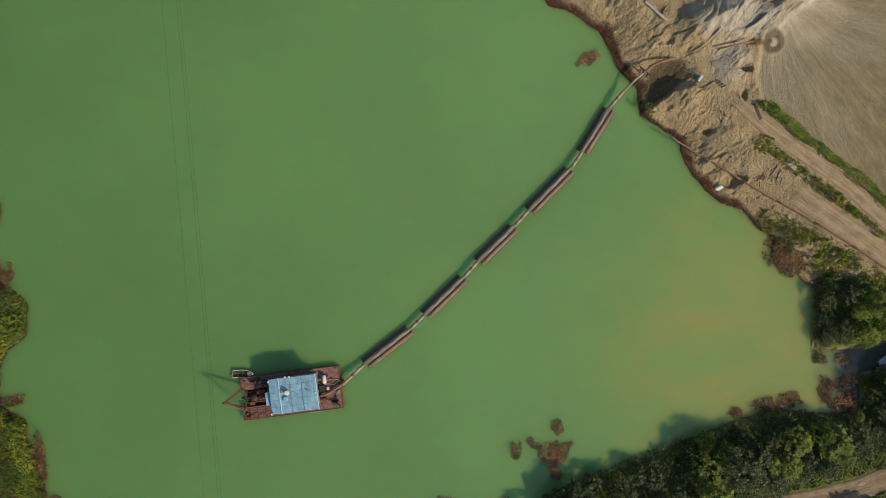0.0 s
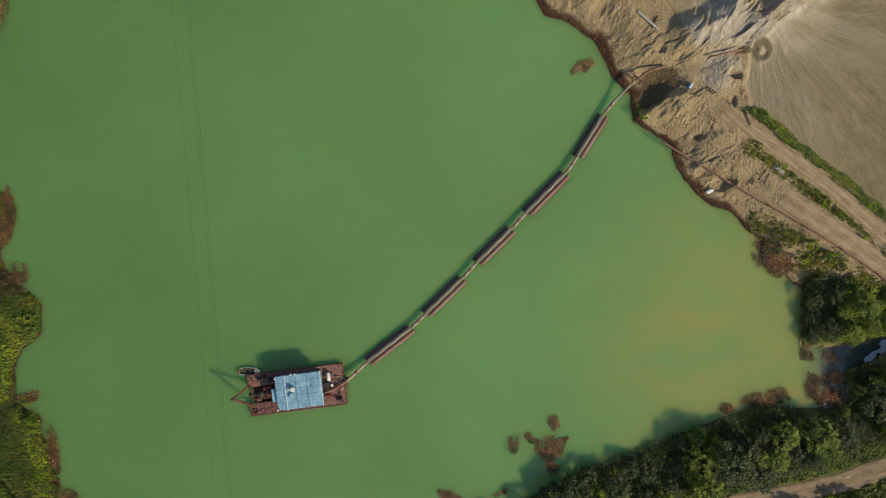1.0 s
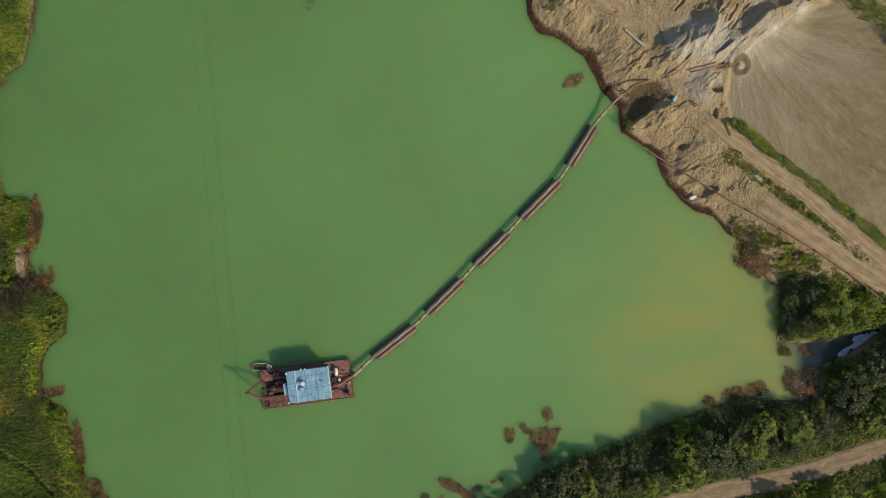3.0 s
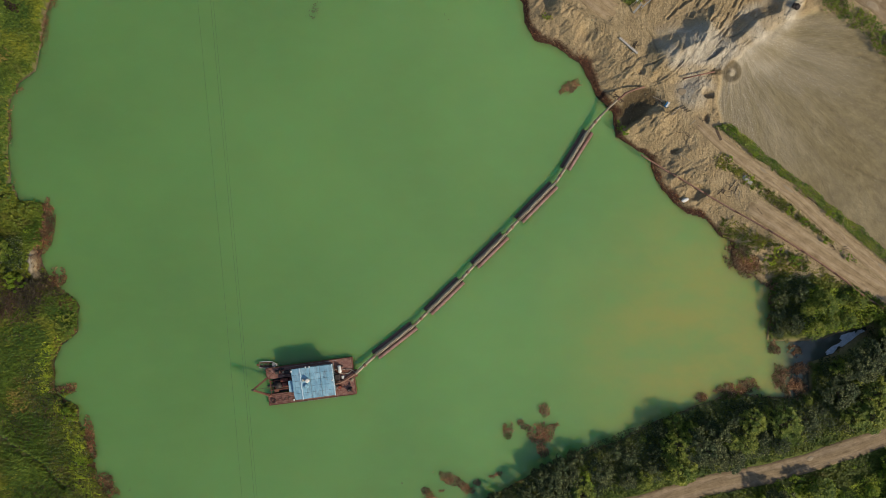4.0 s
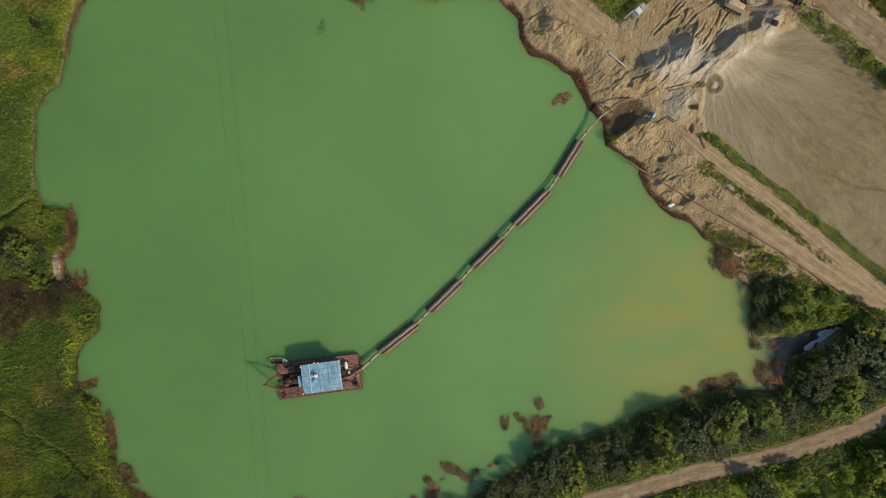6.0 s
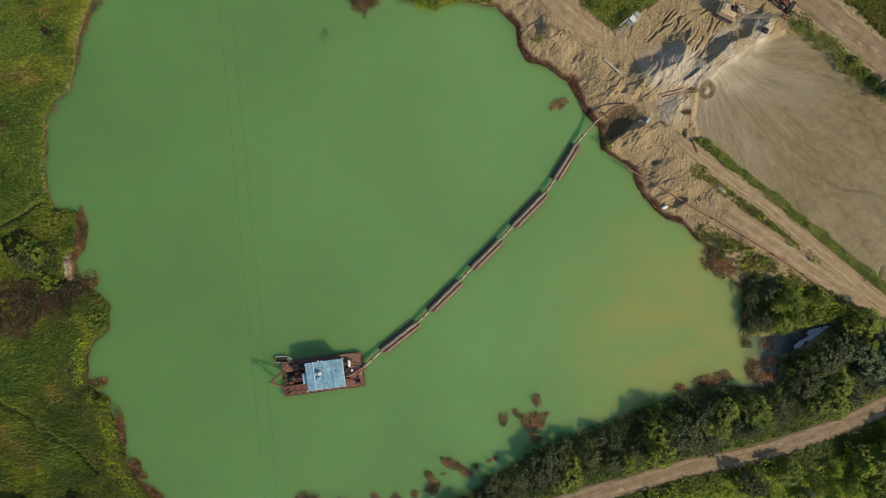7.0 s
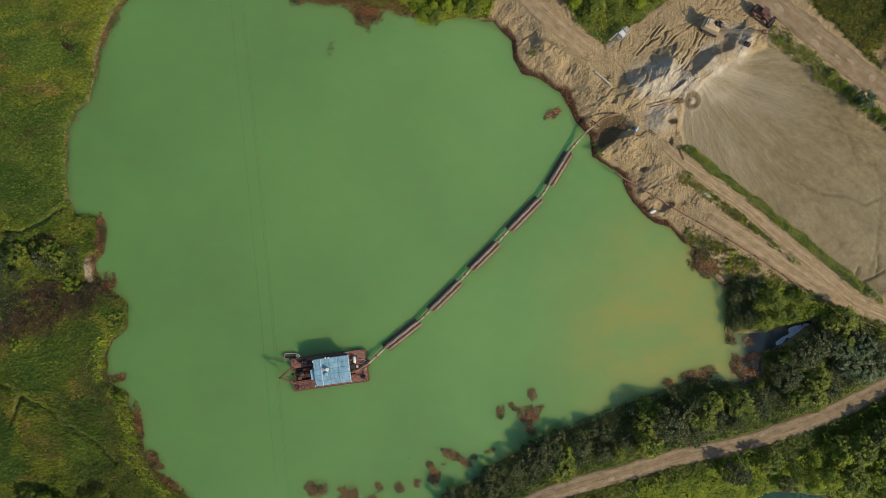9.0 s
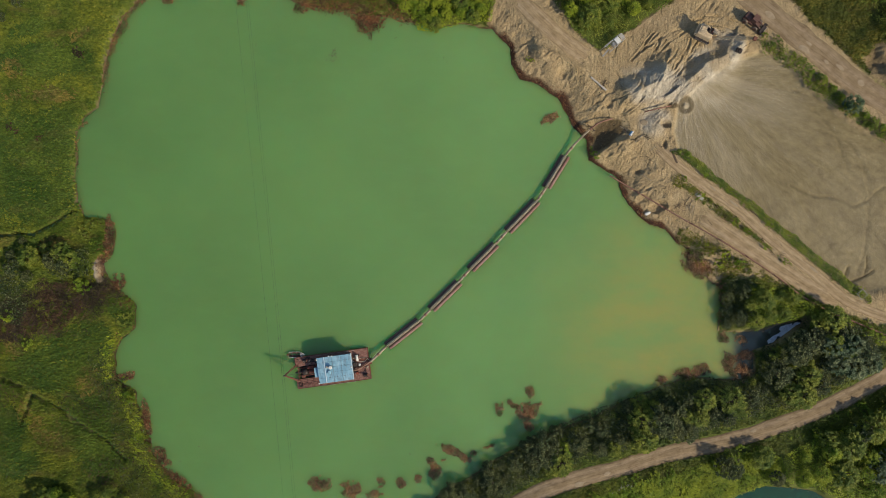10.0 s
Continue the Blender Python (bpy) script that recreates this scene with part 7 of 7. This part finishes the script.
for x, y, n, s, l in ((-26.1, 49.4, 16, 1, 0.9), (-25.7, 50.6, 9, 12, 0.6), (-26.3, 48.0, 9, 2, 0.7), (0.9, 47.6, 2, 3, 0.9), (-44.5, 52.2, 2, 4, 0.5), (-11, 55, 3, 5, 1.2), (-76.8, 53.2, 2, 6, 0.6), (43.0, -31.2, 2, 7, 0.6), (-8.6, -47, 2, 8, 0.6), (-63.5, -48, 2, 9, 0.7), (-58.5, -44, 1, 10, 0.5)):
    snag(x, y, n, s, l)


# foam on the creek, with the sky's reflection there painted in bluish white
def foam_glare_patch(x, y, a, b, turn, seed):
    n = 40
    ang = np.linspace(0, 2 * np.pi, n, endpoint=False)
    rr = 0.8 + 0.6 * fbm(np.cos(ang) * 1.6 + seed, np.sin(ang) * 1.6, 0.9, 3, seed)
    c, s_ = math.cos(radians(turn)), math.sin(radians(turn))
    px, py = a * np.cos(ang) * rr, b * np.sin(ang) * rr
    ring = [(x + p * c - q * s_, y + p * s_ + q * c) for p, q in zip(px, py)]
    bm = bmesh.new()
    low = [bm.verts.new((*p, 0.005)) for p in ring]
    top = [bm.verts.new((x + (p[0] - x) * 0.9, y + (p[1] - y) * 0.9, 0.05)) for p in ring]
    for k in range(n):
        bm.faces.new((low[k], low[(k + 1) % n], top[(k + 1) % n], top[k]))
    bm.faces.new(top)
    bmesh.ops.triangulate(bm, faces=[f for f in bm.faces if len(f.verts) > 4])
    me = bpy.data.meshes.new("foam")
    bm.to_mesh(me)
    bm.free()
    me.materials.append(M_FOAM_GLARE)
    tagged(new("foam", me), "pale bluish foam drifting on the creek", "foam", "foam on the creek")


M_FOAM_GLARE = plain("foam", (0.72, 0.77, 0.84), 0.4, spread=0.25, size=0.8)
foam_glare_patch(81.4, -17.4, 2.9, 1.5, 32, 3)
foam_glare_patch(78.0, -19.4, 2.2, 0.8, 35, 8)
foam_glare_patch(83.8, -15.9, 1.0, 0.4, 15, 5)


# pale dried puddles in the road
def mud_material():
    q = Mat("dried_mud", 0.9)
    q.colour(q.ramp(q.noise(0.8, 5, 0.6), [(0.3, (0.25, 0.19, 0.118)), (0.7, (0.315, 0.245, 0.158))]))
    q.bump(q.noise(0.1, 4), 0.01)
    return q.m


M_MUD = mud_material()
for k, (x, y, a, b, t) in enumerate(((84.8, 48.5, 1.5, 0.95, -35), (77, 56.7, 1.7, 0.8, -40), (93.2, 44.2, 1.5, 0.5, -40), (97.9, 40.5, 1.2, 0.8, -35), (86, 49.9, 1.0, 0.4, -40), (90, 45.5, 0.8, 0.5, -40), (31.4, -52.9, 1.3, 0.75, 20), (72.3, -40.6, 0.8, 0.5, 20), (38, -50.4, 1.0, 0.5, 20), (63.2, 16.2, 1.0, 0.35, -40), (68.0, 12.6, 1.4, 0.35, -40), (86.5, -3.0, 1.3, 0.4, -40), (47.3, 31.8, 0.9, 0.7, 0))):
    n = 26
    ang = np.linspace(0, 2 * np.pi, n, endpoint=False)
    rr = 1 + 0.22 * fbm(np.cos(ang) * 2 + 7 * k, np.sin(ang) * 2, 1.2, 3, 5)
    c, s = math.cos(radians(t)), math.sin(radians(t))
    ring = [(x + q * (a * np.cos(ang) * rr * c - b * np.sin(ang) * rr * s), y + q * (a * np.cos(ang) * rr * s + b * np.sin(ang) * rr * c)) for q in (0.35, 0.7, 1.0)]
    X, Y = np.concatenate([[x]] + [q[0] for q in ring]), np.concatenate([[y]] + [q[1] for q in ring])
    Z = field(X, Y)[0]
    Z = Z.mean() + (Z - Z.mean()) * 0.5 + 0.13
    Z[-n:] -= 0.1
    f = [(0, 1 + j, 1 + (j + 1) % n) for j in range(n)] + [(1 + m * n + j, 1 + (m + 1) * n + j, 1 + (m + 1) * n + (j + 1) % n, 1 + m * n + (j + 1) % n) for m in (0, 1) for j in range(n)]
    tagged(new("dried_puddle", mesh_from("dried_puddle", np.stack([X, Y, Z], -1), f, M_MUD, True)), "pale dried mud puddle in the dirt road", "puddle", "dried puddles")

M_STONE = plain("sand_stones", (0.27, 0.22, 0.15), 0.9)
# clods and stones strewn over the workings
def clods(name, x, y, z, lo, hi, material, label, seed):
    r = np.random.default_rng(seed)
    n = len(x)
    size = lo + (hi - lo) * r.uniform(0, 1, n) ** 3
    base = np.array([(1, 0, -0.2), (0, 1, -0.2), (-1, 0, -0.2), (0, -1, -0.2), (0.1, 0.1, 0.85)])
    v = np.stack([x, y, z], -1)[:, None, :] + base[None] * size[:, None, None] * r.uniform(0.55, 1.35, (n, 5, 1))
    i = np.arange(n)[:, None] * 5
    f = np.concatenate([i + [0, 1, 4], i + [1, 2, 4], i + [2, 3, 4], i + [3, 0, 4]])
    tagged(new(name, mesh_from(name, v.reshape(-1, 3), f, material)), label, "clods", kind="stuff")


M_CLOD = foliage("sand_clods", [(0.0, (0.16, 0.115, 0.065)), (0.5, (0.27, 0.205, 0.12)), (1.0, (0.40, 0.325, 0.215))], 4.0)
M_STONE = foliage("heap_gravel", [(0.0, (0.2, 0.18, 0.14)), (0.5, (0.36, 0.32, 0.26)), (1.0, (0.55, 0.5, 0.42))], 4.0)
x, y, z = sow(12, -6, 80, 66, 3.0, 78, lambda x, y, z, m: m["sand"] * (1 - m["basin"]) * (1 - m["pale"]) * smooth(0.0, 0.8, m["road"]) * smooth(-0.3, 0.4, fbm(x, y, 3.5, 3, 67)))
clods("sand_clods", x, y, z, 0.05, 0.22, M_CLOD, "rough clods of dug sand", 79)
x, y, z = sow(40, 26, 78, 52, 7.0, 81, lambda x, y, z, m: m["pale"] * smooth(-0.3, 0.3, fbm(x, y, 2.5, 3, 68)))
clods("heap_gravel", x, y, z, 0.04, 0.15, M_STONE, "coarse pale gravel of the spoil heaps", 82)
x, y, z = sow(54, -8, 106, 48, 1.2, 83, lambda x, y, z, m: m["basin"])
clods("silt_pebbles", x, y, z, 0.03, 0.09, M_STONE, "small pale pebbles on the silt fan", 84)


def branch_pile(x, y, n, spread, long, seed, material, label):
    """A tangle of thin crooked branches."""
    r = random.Random(seed)
    ob = tagged(new("branch_pile"), label, "branches", kind="stuff")
    bm = bmesh.new()
    z0 = height_at(x, y)
    for k in range(n):
        a, l = r.uniform(0, 6.28), long * r.uniform(0.4, 1.0)
        px, py = r.gauss(0, spread), r.gauss(0, spread)
        pts = []
        for t in (0, 0.35, 0.7, 1.0):
            qx, qy = px + l * t * math.cos(a + 0.5 * t), py + l * t * math.sin(a + 0.5 * t)
            pts.append((qx, qy, height_at(x + qx, y + qy) - z0 + 0.06 + r.uniform(0, 0.15)))
        tube(bm, pts, [0.05, 0.04, 0.03, 0.015], 5)
    part("twigs", bm, material, ob)
    ob.matrix_basis = pose(x, y, z0)


for k, (x, y, n, sp, l, m) in enumerate(((55.2, 12.3, 12, 0.7, 2.2, M_TIMBER), (57.6, 13.0, 9, 0.6, 2.6, M_WOOD), (38.0, 40.8, 8, 0.5, 1.6, M_TIMBER), (53.4, 9.6, 7, 0.8, 1.6, M_WOOD), (42.8, 30.4, 7, 0.4, 1.2, M_TIMBER), (47.2, 22.6, 6, 1.2, 1.6, M_TIMBER), (35.2, 31.3, 6, 0.5, 1.4, M_TIMBER), (60.4, 4.6, 8, 1.4, 1.6, M_WOOD), (50.4, 25.4, 5, 0.8, 1.3, M_TIMBER), (31.5, 44.5, 5, 1.2, 1.5, M_TIMBER), (64.0, 12.0, 6, 1.2, 1.4, M_WOOD), (78.0, 1.0, 5, 1.0, 1.4, M_TIMBER))):
    branch_pile(x, y, n, sp, l, 40 + k, m, "tangle of dry branches lying on the sand")

# overhead cables
M_WIRE = plain("dark_cable", (0.03, 0.035, 0.03), 0.6, spread=0.1)
for x0, x1 in ((-42.6, -33.4), (-40.4, -31.3), (-39.95, -30.85)):
    slope = (x1 - x0) / -102.9
    pts = [(x0 + slope * (y - 54.5), y, 19.5 + 2.2 * (y / 130) ** 2) for y in np.linspace(-130, 130, 27)]
    bm = tubed(pts, 0.013, 6)
    me = bpy.data.meshes.new("overhead_cable")
    bm.to_mesh(me)
    bm.free()
    me.materials.append(M_WIRE)
    tagged(new("overhead_cable", me), "dark overhead power cable high above the lake", "cable", "overhead cables", kind="structure")
